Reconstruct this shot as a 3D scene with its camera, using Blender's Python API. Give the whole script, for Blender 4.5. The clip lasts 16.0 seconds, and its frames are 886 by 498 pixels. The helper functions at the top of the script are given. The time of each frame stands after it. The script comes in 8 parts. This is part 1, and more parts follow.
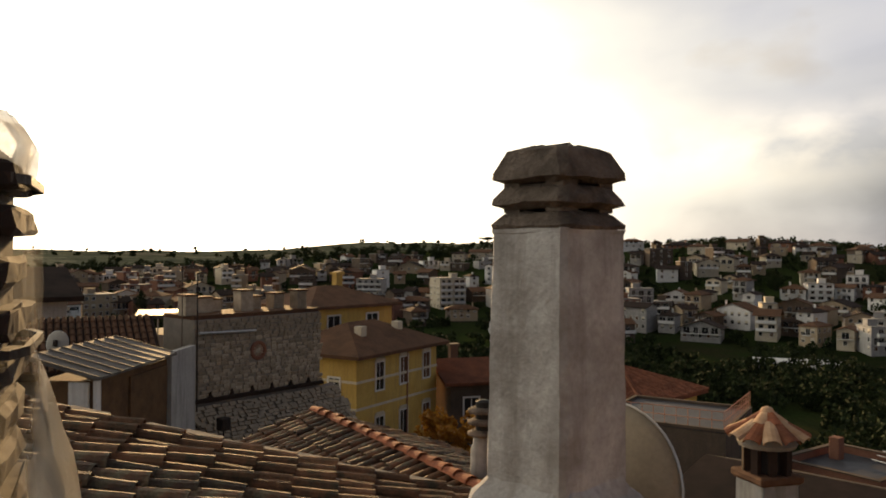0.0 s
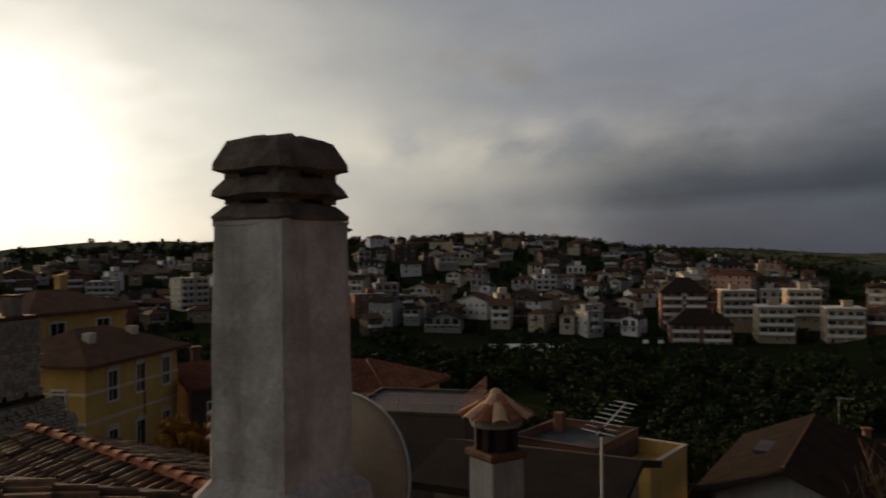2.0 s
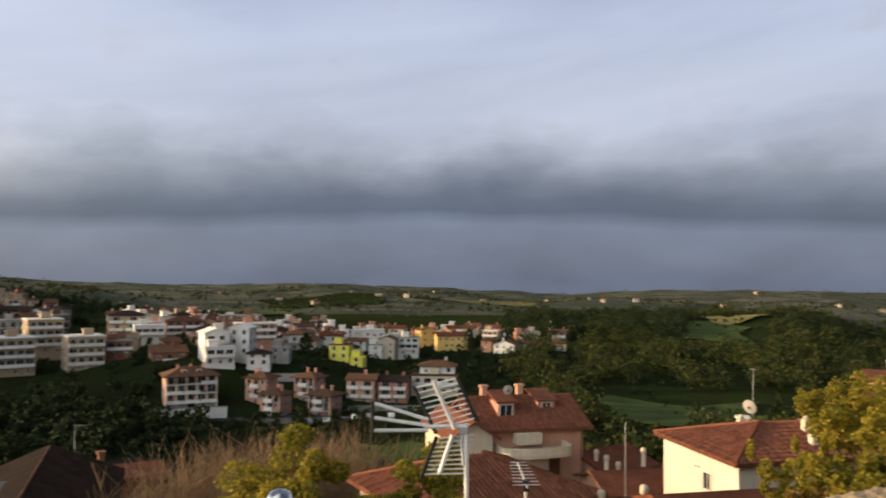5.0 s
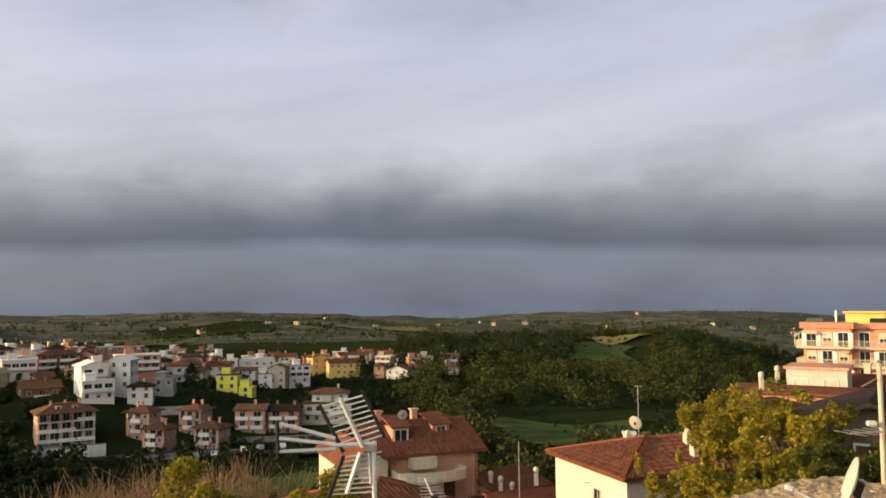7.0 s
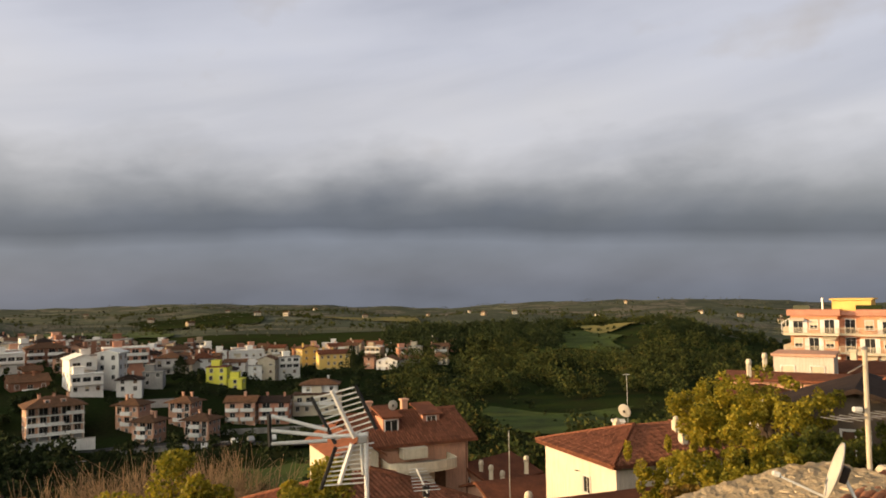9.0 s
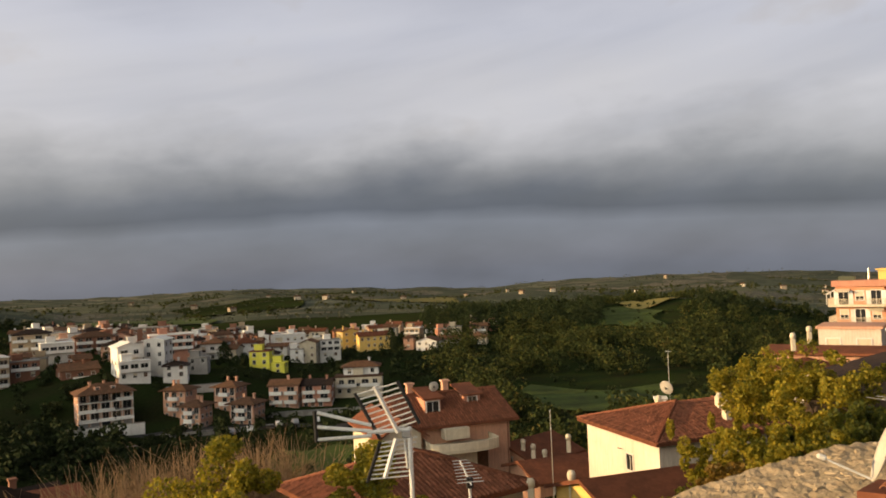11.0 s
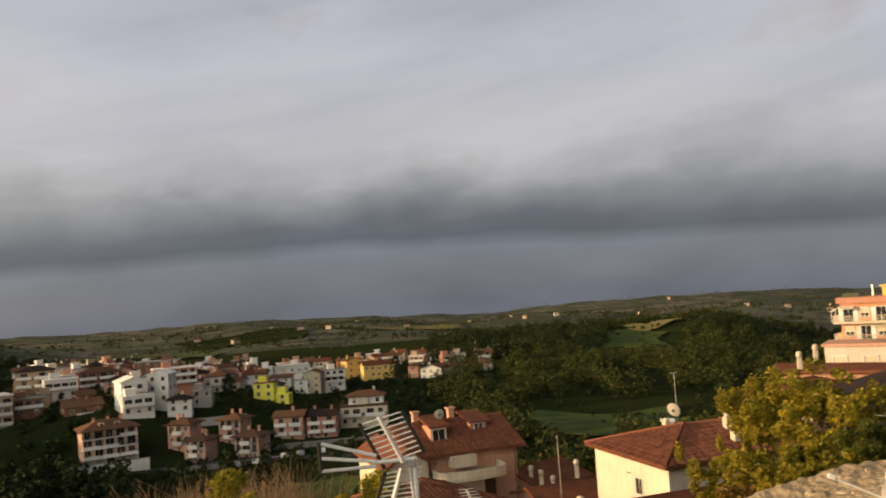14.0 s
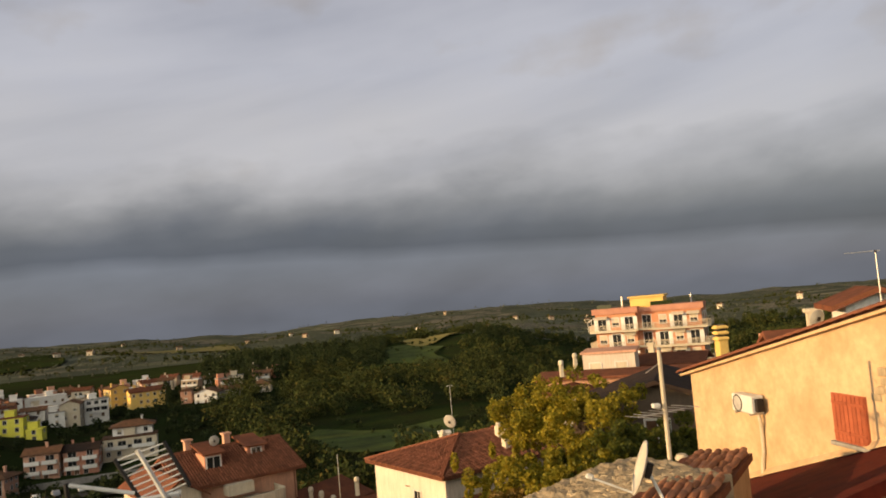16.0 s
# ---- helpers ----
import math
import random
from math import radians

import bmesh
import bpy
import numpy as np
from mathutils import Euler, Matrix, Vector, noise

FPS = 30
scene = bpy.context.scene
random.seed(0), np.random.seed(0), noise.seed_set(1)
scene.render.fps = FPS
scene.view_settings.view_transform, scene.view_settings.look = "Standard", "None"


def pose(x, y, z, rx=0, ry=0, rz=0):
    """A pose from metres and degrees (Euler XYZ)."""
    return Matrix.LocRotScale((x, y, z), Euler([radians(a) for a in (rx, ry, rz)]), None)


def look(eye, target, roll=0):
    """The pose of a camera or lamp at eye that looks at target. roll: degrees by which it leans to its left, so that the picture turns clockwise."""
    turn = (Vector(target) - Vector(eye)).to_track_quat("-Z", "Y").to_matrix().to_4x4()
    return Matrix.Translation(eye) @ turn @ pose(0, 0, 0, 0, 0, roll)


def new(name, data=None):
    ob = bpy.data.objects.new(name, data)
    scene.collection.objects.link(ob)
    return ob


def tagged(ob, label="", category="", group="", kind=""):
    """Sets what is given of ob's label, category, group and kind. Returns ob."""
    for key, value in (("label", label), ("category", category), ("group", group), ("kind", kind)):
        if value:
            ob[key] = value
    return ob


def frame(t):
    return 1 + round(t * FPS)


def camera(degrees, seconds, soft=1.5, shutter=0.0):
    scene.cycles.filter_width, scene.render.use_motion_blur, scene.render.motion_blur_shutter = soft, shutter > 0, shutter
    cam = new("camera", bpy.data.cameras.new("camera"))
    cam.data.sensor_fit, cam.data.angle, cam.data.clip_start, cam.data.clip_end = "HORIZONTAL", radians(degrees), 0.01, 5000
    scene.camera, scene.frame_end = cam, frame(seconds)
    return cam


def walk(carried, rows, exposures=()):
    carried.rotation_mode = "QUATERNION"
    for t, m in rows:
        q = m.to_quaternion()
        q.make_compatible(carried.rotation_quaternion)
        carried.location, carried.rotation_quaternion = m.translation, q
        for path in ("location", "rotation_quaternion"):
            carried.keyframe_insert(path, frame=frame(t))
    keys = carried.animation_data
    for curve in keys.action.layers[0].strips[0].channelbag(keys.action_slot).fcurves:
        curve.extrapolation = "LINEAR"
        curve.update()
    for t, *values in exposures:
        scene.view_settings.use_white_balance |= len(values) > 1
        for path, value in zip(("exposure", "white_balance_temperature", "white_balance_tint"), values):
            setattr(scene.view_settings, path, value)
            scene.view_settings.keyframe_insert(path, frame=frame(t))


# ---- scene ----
# The eye of the person on the terrace is the origin; +y is the way of the first view, bearings turn clockwise from it.
cam = camera(58.2, 16.0, soft=1.8, shutter=0.25)
PATH = [
    (0, (-0.121, 0.078, 0.002), (0.010, 2.074, 0.004), 0.39),
    (0.5, (-0.143, 0.103, -0.005), (-0.041, 2.100, -0.029), 0.22),
    (1, (-0.124, 0.110, -0.008), (0.071, 2.100, -0.051), -0.37),
    (1.5, (-0.080, 0.097, -0.011), (0.346, 2.051, -0.020), -0.39),
    (2, (-0.022, 0.079, -0.020), (0.720, 1.936, -0.026), -0.47),
    (2.5, (0.024, 0.055, -0.022), (1.020, 1.789, -0.009), -0.68),
    (3, (0.050, 0.016, -0.023), (1.233, 1.628, 0.018), -0.66),
    (3.5, (0.070, -0.033, -0.023), (1.442, 1.422, 0.003), -0.34),
    (4, (0.102, -0.089, -0.017), (1.696, 1.119, 0.014), -0.77),
    (4.5, (0.116, -0.113, -0.017), (1.900, 0.788, 0.026), 0.10),
    (5, (0.115, -0.107, -0.021), (2.022, 0.492, 0.045), 0.47),
    (5.2, (0.115, -0.107, -0.021), (2.051, 0.390, 0.057), 0.35),
    (7.3, (0.072, 0.018, -0.112), (2.040, 0.351, 0.017), -0.50),
    (7.5, (0.072, 0.018, -0.112), (2.036, 0.370, 0.013), -1.08),
    (8, (0.063, 0.022, -0.117), (2.029, 0.380, -0.035), -1.27),
    (8.5, (0.052, 0.016, -0.105), (2.023, 0.349, -0.029), -0.89),
    (8.7, (0.052, 0.016, -0.105), (2.026, 0.321, -0.001), -0.90),
    (10.8, (-0.032, 0.004, 0.045), (1.929, 0.389, 0.106), -2.10),
    (11, (-0.032, 0.004, 0.045), (1.927, 0.403, 0.102), -2.44),
    (11.5, (-0.041, -0.000, 0.047), (1.917, 0.399, 0.123), -2.59),
    (12, (-0.047, -0.010, 0.040), (1.909, 0.399, 0.116), -2.48),
    (12.5, (-0.054, -0.007, 0.047), (1.899, 0.418, 0.136), -2.29),
    (13, (-0.064, 0.014, 0.046), (1.869, 0.517, 0.140), -2.74),
    (13.5, (-0.061, 0.019, 0.045), (1.870, 0.529, 0.156), -3.99),
    (14, (-0.034, -0.010, 0.049), (1.922, 0.390, 0.173), -3.84),
    (14.5, (0.002, -0.035, 0.051), (1.985, 0.182, 0.196), -0.48),
    (15, (0.044, -0.054, 0.045), (2.039, 0.006, 0.169), -0.72),
    (15.5, (0.088, -0.064, 0.040), (2.083, -0.157, 0.151), -2.48),
    (16, (0.101, -0.048, 0.045), (2.092, -0.196, 0.171), -5.03),
]
walk(cam, [(t, look(eye, target, roll)) for t, eye, target, roll in PATH],
     exposures=[(0.0, 0.25, 6800, 10), (0.5, -0.05, 6800, 10), (1.0, -0.65, 6700, 10), (2.0, -1.1, 6250, 10), (2.5, -1.0, 6250, 10), (3.0, -0.65, 6300, 10), (3.5, -0.32, 6200, 10), (4.0, 0.05, 6100, 10),
                (5.0, 0.38, 5920, 10), (8.0, 0.45, 6600, 10), (11.0, 0.35, 6850, 10), (13.0, 0.25, 6900, 10), (16.0, 0.18, 6900, 10)])

# ---- world and sun ----
SUN_B, SUN_E = radians(-13.0), radians(9.0)
SUN_DIR = Vector((math.sin(SUN_B) * math.cos(SUN_E), math.cos(SUN_B) * math.cos(SUN_E), math.sin(SUN_E)))


class Nodes:
    """Short hand for a node tree."""

    def __init__(self, tree):
        self.t = tree
        tree.nodes.clear()

    def add(self, kind, props=None, **links):
        n = self.t.nodes.new(kind)
        for k, v in (props or {}).items():
            if isinstance(k, str) and k.startswith("@"):
                n.inputs[k[1:]].default_value = v
            elif isinstance(k, int):
                n.inputs[k].default_value = v
        for k, v in links.items():
            self.t.links.new(v, n.inputs[int(k[1:])] if k[0] == "i" and k[1:].isdigit() else n.inputs[k.replace("_", " ")])
        return n

    def math(self, op, a, b=None, clamp=False):
        n = self.t.nodes.new("ShaderNodeMath")
        n.operation, n.use_clamp = op, clamp
        for i, v in enumerate((a, b)):
            if v is None:
                continue
            if isinstance(v, (int, float)):
                n.inputs[i].default_value = v
            else:
                self.t.links.new(v, n.inputs[i])
        return n.outputs[0]

    def ramp(self, fac, stops, interpolation="LINEAR"):
        n = self.t.nodes.new("ShaderNodeValToRGB")
        n.color_ramp.interpolation = interpolation
        els = n.color_ramp.elements
        while len(els) < len(stops):
            els.new(0.5)
        for e, (p, c) in zip(els, stops):
            e.position = p
            e.color = (*c, 1) if not isinstance(c, (int, float)) else (c, c, c, 1)
        self.t.links.new(fac, n.inputs[0])
        return n.outputs[0]

    def mix(self, fac, a, b, blend="MIX"):
        n = self.t.nodes.new("ShaderNodeMix")
        n.data_type, n.blend_type = "RGBA", blend
        for i, v in ((0, fac), (6, a), (7, b)):
            if isinstance(v, (int, float)):
                n.inputs[i].default_value = v
            elif isinstance(v, tuple):
                n.inputs[i].default_value = (*v, 1)
            else:
                self.t.links.new(v, n.inputs[i])
        return n.outputs[2]

    def noise(self, vec, scale, detail=4.0, rough=0.55, dist=0.0):
        n = self.t.nodes.new("ShaderNodeTexNoise")
        n.inputs["Scale"].default_value, n.inputs["Detail"].default_value = scale, detail
        n.inputs["Roughness"].default_value, n.inputs["Distortion"].default_value = rough, dist
        if vec is not None:
            self.t.links.new(vec, n.inputs["Vector"])
        return n.outputs["Fac"]


def make_world():
    w = bpy.data.worlds.new("evening_sky")
    scene.world = w
    w.use_nodes = True
    k = Nodes(w.node_tree)
    way = k.add("ShaderNodeTexCoord").outputs["Generated"]
    xyz = k.add("ShaderNodeSeparateXYZ", i0=way).outputs
    bearing = k.math("ARCTAN2", xyz[0], xyz[1])
    elev = k.math("ARCSINE", xyz[2])
    # the evening side, mostly unseen, is kept clear and bright to light left-facing walls
    left = k.math("MINIMUM", k.math("MULTIPLY", k.math("SUBTRACT", -0.30, bearing), 2.0, clamp=True), k.math("MULTIPLY", k.math("ADD", bearing, 2.5), 1.6, clamp=True))
    # flat layers of cloud: coordinates drawn out sideways, rising a little to the right
    flat = k.add("ShaderNodeCombineXYZ", i0=k.math("MULTIPLY", bearing, 2.6), i1=k.math("MULTIPLY", k.math("SUBTRACT", elev, k.math("MULTIPLY", bearing, 0.05)), 6.4)).outputs[0]
    puff = k.noise(flat, 1.7, 4, 0.42, 0.1)
    round_ = k.add("ShaderNodeCombineXYZ", i0=k.math("MULTIPLY", bearing, 5.0), i1=k.math("MULTIPLY", k.math("SUBTRACT", elev, k.math("MULTIPLY", bearing, 0.05)), 8.0)).outputs[0]
    billow = k.noise(round_, 1.7, 5, 0.48, 0.15)
    fine = k.noise(flat, 9.0, 4, 0.5, 0.2)
    streak = k.noise(k.add("ShaderNodeCombineXYZ", i0=k.math("MULTIPLY", bearing, 1.3), i1=k.math("MULTIPLY", k.math("SUBTRACT", elev, k.math("MULTIPLY", bearing, 0.16)), 9.0)).outputs[0], 1.5, 4, 0.48, 0.2)
    deg = k.math("MULTIPLY", elev, 180 / math.pi)
    lift = k.math("ADD", k.math("MULTIPLY", k.math("SUBTRACT", puff, 0.5), 6.0), k.math("MULTIPLY", k.math("SUBTRACT", billow, 0.5), 4.8))
    lift = k.math("ADD", lift, k.math("MULTIPLY", k.math("SUBTRACT", fine, 0.5), 1.0))
    # the base of the bank is sharper than its top, and hangs lower to both ends
    topness = k.math("MULTIPLY", k.math("SUBTRACT", deg, 3.8), 0.16, clamp=True)
    level = k.math("ADD", deg, k.math("MULTIPLY", lift, k.math("ADD", topness, 0.10)))
    slope = k.math("MINIMUM", k.math("MAXIMUM", k.math("MULTIPLY", k.math("SUBTRACT", 1.25, bearing), 2.4), k.math("MULTIPLY", k.math("SUBTRACT", bearing, 1.30), 2.2)), 2.2)
    level = k.math("ADD", level, k.math("MAXIMUM", slope, 0.0))
    bank = k.ramp(k.math("DIVIDE", level, 30.0), [
        (0.0, (0.104, 0.120, 0.158)), (0.125, (0.128, 0.145, 0.190)), (0.160, (0.070, 0.080, 0.112)), (0.19, (0.088, 0.097, 0.126)),
        (0.25, (0.185, 0.190, 0.212)), (0.32, (0.325, 0.328, 0.355)), (0.40, (0.415, 0.42, 0.46)), (0.60, (0.40, 0.415, 0.48)), (0.78, (0.34, 0.355, 0.42)), (1.0, (0.14, 0.145, 0.17))])
    rain = k.ramp(k.noise(flat, 2.6, 3, 0.5), [(0.3, 0.88), (0.7, 1.12)])
    high = k.ramp(streak, [(0.25, (0.84, 0.85, 0.87)), (0.5, (1.0, 1.0, 1.0)), (0.75, (1.09, 1.085, 1.07))])
    cloudy = k.mix(1.0, bank, k.mix(k.math("MULTIPLY", k.math("SUBTRACT", level, 6.0), 0.18, clamp=True), rain, high), "MULTIPLY")
    # the end of the bank towards the sun is lit
    lit = k.math("MULTIPLY", k.math("SUBTRACT", 1.05, bearing), 1.5, clamp=True)
    cloudy = k.mix(lit, cloudy, k.mix(1.0, cloudy, (1.32, 1.27, 1.18), "MULTIPLY"))
    # near the sun the cover is thin and bright, most of all in the low gap under the cloud
    wide = k.math("MULTIPLY", k.math("SUBTRACT", bearing, SUN_B), 180 / math.pi)
    wide = k.math("MULTIPLY", wide, k.math("SUBTRACT", 1.0, k.math("MULTIPLY", left, 0.76)))
    tall = k.math("MULTIPLY", k.math("SUBTRACT", deg, 6.0), k.math("SUBTRACT", 1.7, k.math("MULTIPLY", left, 1.3)))
    glow = k.math("SQRT", k.math("ADD", k.math("MULTIPLY", wide, wide), k.math("MULTIPLY", tall, tall)))
    soft = k.math("ADD", glow, k.math("ADD", k.math("MULTIPLY", k.math("SUBTRACT", puff, 0.5), 13.0), k.math("MULTIPLY", k.math("SUBTRACT", billow, 0.5), 5.0)))
    veil = k.ramp(k.math("DIVIDE", soft, 60.0), [
        (0.0, (5.0, 4.75, 4.2)), (0.16, (2.6, 2.45, 2.1)), (0.30, (1.55, 1.46, 1.22)), (0.42, (1.15, 1.09, 0.93)), (0.52, (0.84, 0.80, 0.71)), (0.64, (0.66, 0.64, 0.60)), (0.8, (0.56, 0.555, 0.56)), (1.0, (0.44, 0.445, 0.47))])
    thin = k.ramp(k.math("DIVIDE", k.math("ADD", soft, k.math("MULTIPLY", k.math("SUBTRACT", billow, 0.5), 8.0)), 60.0), [(0.52, 0.0), (0.88, 1.0)], "EASE")
    cover = k.mix(thin, veil, cloudy)
    # sunlit heads of cloud at the end of the bank
    head = k.math("MULTIPLY", k.math("SUBTRACT", billow, 0.37), 4.5, clamp=True)
    near_ = k.math("SUBTRACT", 1.0, k.math("MULTIPLY", k.math("ABSOLUTE", k.math("SUBTRACT", bearing, 0.50)), 2.9), clamp=True)
    band = k.math("SUBTRACT", 1.0, k.math("MULTIPLY", k.math("ABSOLUTE", k.math("SUBTRACT", deg, 6.8)), 0.26), clamp=True)
    head = k.math("MULTIPLY", head, k.math("MULTIPLY", near_, band))
    cover = k.mix(head, cover, k.mix(1.0, cover, (2.0, 1.85, 1.55), "MULTIPLY"))
    # loose small clouds below the high cover, warm grey
    tuft = k.math("MULTIPLY", k.math("SUBTRACT", k.noise(round_, 0.95, 5, 0.5), 0.585), 7.0, clamp=True)
    tuft = k.math("MULTIPLY", tuft, k.math("MULTIPLY", k.math("SUBTRACT", deg, 8.5), 0.3, clamp=True))
    cover = k.mix(tuft, cover, k.mix(1.0, cover, (0.90, 0.84, 0.76), "MULTIPLY"))
    # above the view the cover is darkened to cut the light from overhead
    heavy = k.math("MULTIPLY", k.math("SUBTRACT", deg, 24.0), 0.06, clamp=True)
    heavy = k.math("MULTIPLY", heavy, k.math("SUBTRACT", 1.0, k.math("MULTIPLY", left, 0.75)))
    cover = k.mix(heavy, cover, (0.13, 0.135, 0.155))
    # away from the sun, mostly unseen, the cover is darkened to deepen shaded fronts
    away = k.math("MAXIMUM", k.math("MULTIPLY", k.math("SUBTRACT", bearing, 2.1), 1.3, clamp=True), k.math("MULTIPLY", k.math("SUBTRACT", -2.15, bearing), 1.5, clamp=True))
    cover = k.mix(away, cover, k.mix(1.0, cover, (0.42, 0.43, 0.46), "MULTIPLY"))
    sky = k.t.nodes.new("ShaderNodeTexSky")
    sky.sky_type, sky.sun_disc = "NISHITA", False
    sky.sun_elevation, sky.sun_rotation = SUN_E, SUN_B
    both = k.mix(1.0, cover, k.mix(1.0, sky.outputs[0], (0.012, 0.012, 0.014), "MULTIPLY"), "ADD")
    bg = k.add("ShaderNodeBackground", {"@Strength": 1.0}, i0=both)
    k.add("ShaderNodeOutputWorld", i0=bg.outputs[0])


make_world()
sun = new("sun", bpy.data.lights.new("sun", "SUN"))
sun.data.energy, sun.data.angle, sun.data.color = 5.8, radians(0.6), (1.0, 0.65, 0.31)
sun.matrix_world = look(SUN_DIR * 100, (0, 0, 0))

# ---- materials ----
def material(name, color, second=None, rough=0.85, scale=1.5, fine=14.0, bump=0.25, metal=0.0, wobble=0.12, island=False, stain=None, spec=0.08):
    """A surface of two colours, broken up at two scales, with a fine relief; each object a little lighter or darker."""
    m = bpy.data.materials.new(name)
    m.use_nodes = True
    k = Nodes(m.node_tree)
    at = k.add("ShaderNodeTexCoord").outputs["Object"]
    second = second or tuple(c * 0.72 for c in color)
    big, small = k.noise(at, scale, 5, 0.6), k.noise(at, fine, 4, 0.6)
    base = k.mix(k.ramp(big, [(0.38, 0.0), (0.66, 1.0)]), color, second)
    base = k.mix(k.ramp(small, [(0.3, 0.35), (0.7, 0.0)]), base, tuple(c * 0.6 for c in second))
    if stain:
        down = k.add("ShaderNodeMapping", {3: (6.0, 6.0, 0.5)}, i0=at).outputs[0]
        base = k.mix(k.ramp(k.noise(down, 1.0, 5, 0.65), [(0.48, 0.0), (0.72, 0.75)]), base, stain)
    shade = k.add("ShaderNodeNewGeometry").outputs["Random Per Island"] if island else k.add("ShaderNodeObjectInfo").outputs["Random"]
    v = k.math("ADD", k.math("MULTIPLY", shade, 2 * wobble), 1 - wobble)
    hsv = k.add("ShaderNodeHueSaturation", i2=v, Color=base)
    bmp = k.add("ShaderNodeBump", {"@Strength": bump, "@Distance": 0.02}, Height=small)
    s = k.add("ShaderNodeBsdfPrincipled", {"@Roughness": rough, "@Metallic": metal, "@Specular IOR Level": spec}, Base_Color=hsv.outputs[0], Normal=bmp.outputs[0])
    k.add("ShaderNodeOutputMaterial", i0=s.outputs[0])
    return m


def leaf_material(name, colors, gloss=0.5, through_light=0.25):
    m = bpy.data.materials.new(name)
    m.use_nodes = True
    k = Nodes(m.node_tree)
    isl = k.add("ShaderNodeNewGeometry").outputs["Random Per Island"]
    at = k.add("ShaderNodeTexCoord").outputs["Object"]
    n = len(colors)
    patch = k.math("ADD", k.math("MULTIPLY", isl, 0.35), k.math("MULTIPLY", k.noise(at, 0.16, 3), 0.65))
    col = k.ramp(patch, [(0.15 + 0.7 * i / max(1, n - 1), c) for i, c in enumerate(colors)])
    s = k.add("ShaderNodeBsdfPrincipled", {"@Roughness": gloss, "@Specular IOR Level": 0.2}, Base_Color=col)
    tr = k.add("ShaderNodeBsdfTranslucent", i0=col)
    mx = k.add("ShaderNodeMixShader", {0: through_light}, i1=s.outputs[0], i2=tr.outputs[0])
    k.add("ShaderNodeOutputMaterial", i0=mx.outputs[0])
    return m


def ground_material():
    m = bpy.data.materials.new("hillside_ground")
    m.use_nodes = True
    k = Nodes(m.node_tree)
    at = k.add("ShaderNodeTexCoord").outputs["Object"]
    a, b, c = k.noise(at, 0.006, 5, 0.6), k.noise(at, 0.05, 5, 0.6), k.noise(at, 1.2, 4, 0.6)
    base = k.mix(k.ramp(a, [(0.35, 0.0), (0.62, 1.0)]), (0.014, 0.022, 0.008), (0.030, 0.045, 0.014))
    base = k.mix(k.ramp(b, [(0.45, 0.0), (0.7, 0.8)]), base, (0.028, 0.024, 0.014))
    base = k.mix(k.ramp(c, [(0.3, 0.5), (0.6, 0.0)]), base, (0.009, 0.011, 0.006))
    bmp = k.add("ShaderNodeBump", {"@Strength": 0.6, "@Distance": 0.5}, Height=b)
    s = k.add("ShaderNodeBsdfPrincipled", {"@Roughness": 1.0, "@Specular IOR Level": 0.0}, Base_Color=base, Normal=bmp.outputs[0])
    k.add("ShaderNodeOutputMaterial", i0=s.outputs[0])
    return m


def farm_material():
    """Far fields: a patchwork of pasture, plough and olive groves with scrub in the folds, paled in place of haze."""
    m = bpy.data.materials.new("hazed_far_farmland")
    m.use_nodes = True
    k = Nodes(m.node_tree)
    at = k.add("ShaderNodeTexCoord").outputs["Object"]
    warp = k.add("ShaderNodeVectorMath", i0=at, i1=k.add("ShaderNodeTexNoise", {"@Scale": 0.006, "@Detail": 3.0}, Vector=at).outputs["Color"])
    bent = k.add("ShaderNodeMapping", {3: (0.0075, 0.0075, 0.0)}, i0=at).outputs[0]
    warp.inputs[0].default_value = (0, 0, 0)
    k.t.links.new(bent, warp.inputs[0])
    cell = k.add("ShaderNodeTexVoronoi", {"@Scale": 1.0}, Vector=warp.outputs[0])
    pick = k.add("ShaderNodeSeparateXYZ", i0=cell.outputs["Color"]).outputs[0]
    # distance haze is put into the colours: lifted and greyed
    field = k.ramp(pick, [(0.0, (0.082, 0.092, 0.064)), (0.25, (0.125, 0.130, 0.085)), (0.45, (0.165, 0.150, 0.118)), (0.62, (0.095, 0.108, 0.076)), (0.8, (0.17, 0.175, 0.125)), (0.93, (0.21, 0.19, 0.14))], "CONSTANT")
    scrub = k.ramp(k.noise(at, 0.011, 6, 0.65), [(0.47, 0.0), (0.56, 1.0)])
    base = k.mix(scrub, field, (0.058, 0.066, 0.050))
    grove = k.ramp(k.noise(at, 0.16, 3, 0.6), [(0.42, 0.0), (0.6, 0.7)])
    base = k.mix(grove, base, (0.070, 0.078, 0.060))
    s = k.add("ShaderNodeBsdfPrincipled", {"@Roughness": 1.0, "@Specular IOR Level": 0.0}, Base_Color=base)
    k.add("ShaderNodeOutputMaterial", i0=s.outputs[0])
    return m


M_GROUND = ground_material()
M_FARM_HAZED = farm_material()
M_FIELD = material("green_field", (0.072, 0.105, 0.022), (0.03, 0.043, 0.012), 0.95, 0.08, 0.8, 0.5)
M_STUBBLE = material("stubble_field", (0.23, 0.19, 0.06), (0.14, 0.14, 0.05), 0.95, 0.05, 1.0, 0.2)
M_ASPHALT = material("asphalt", (0.055, 0.055, 0.058), (0.04, 0.04, 0.042), 0.9, 0.5, 20)
M_CONC = material("concrete", (0.34, 0.33, 0.31), (0.22, 0.21, 0.20), 0.9, 0.6, 10, stain=(0.12, 0.11, 0.10))
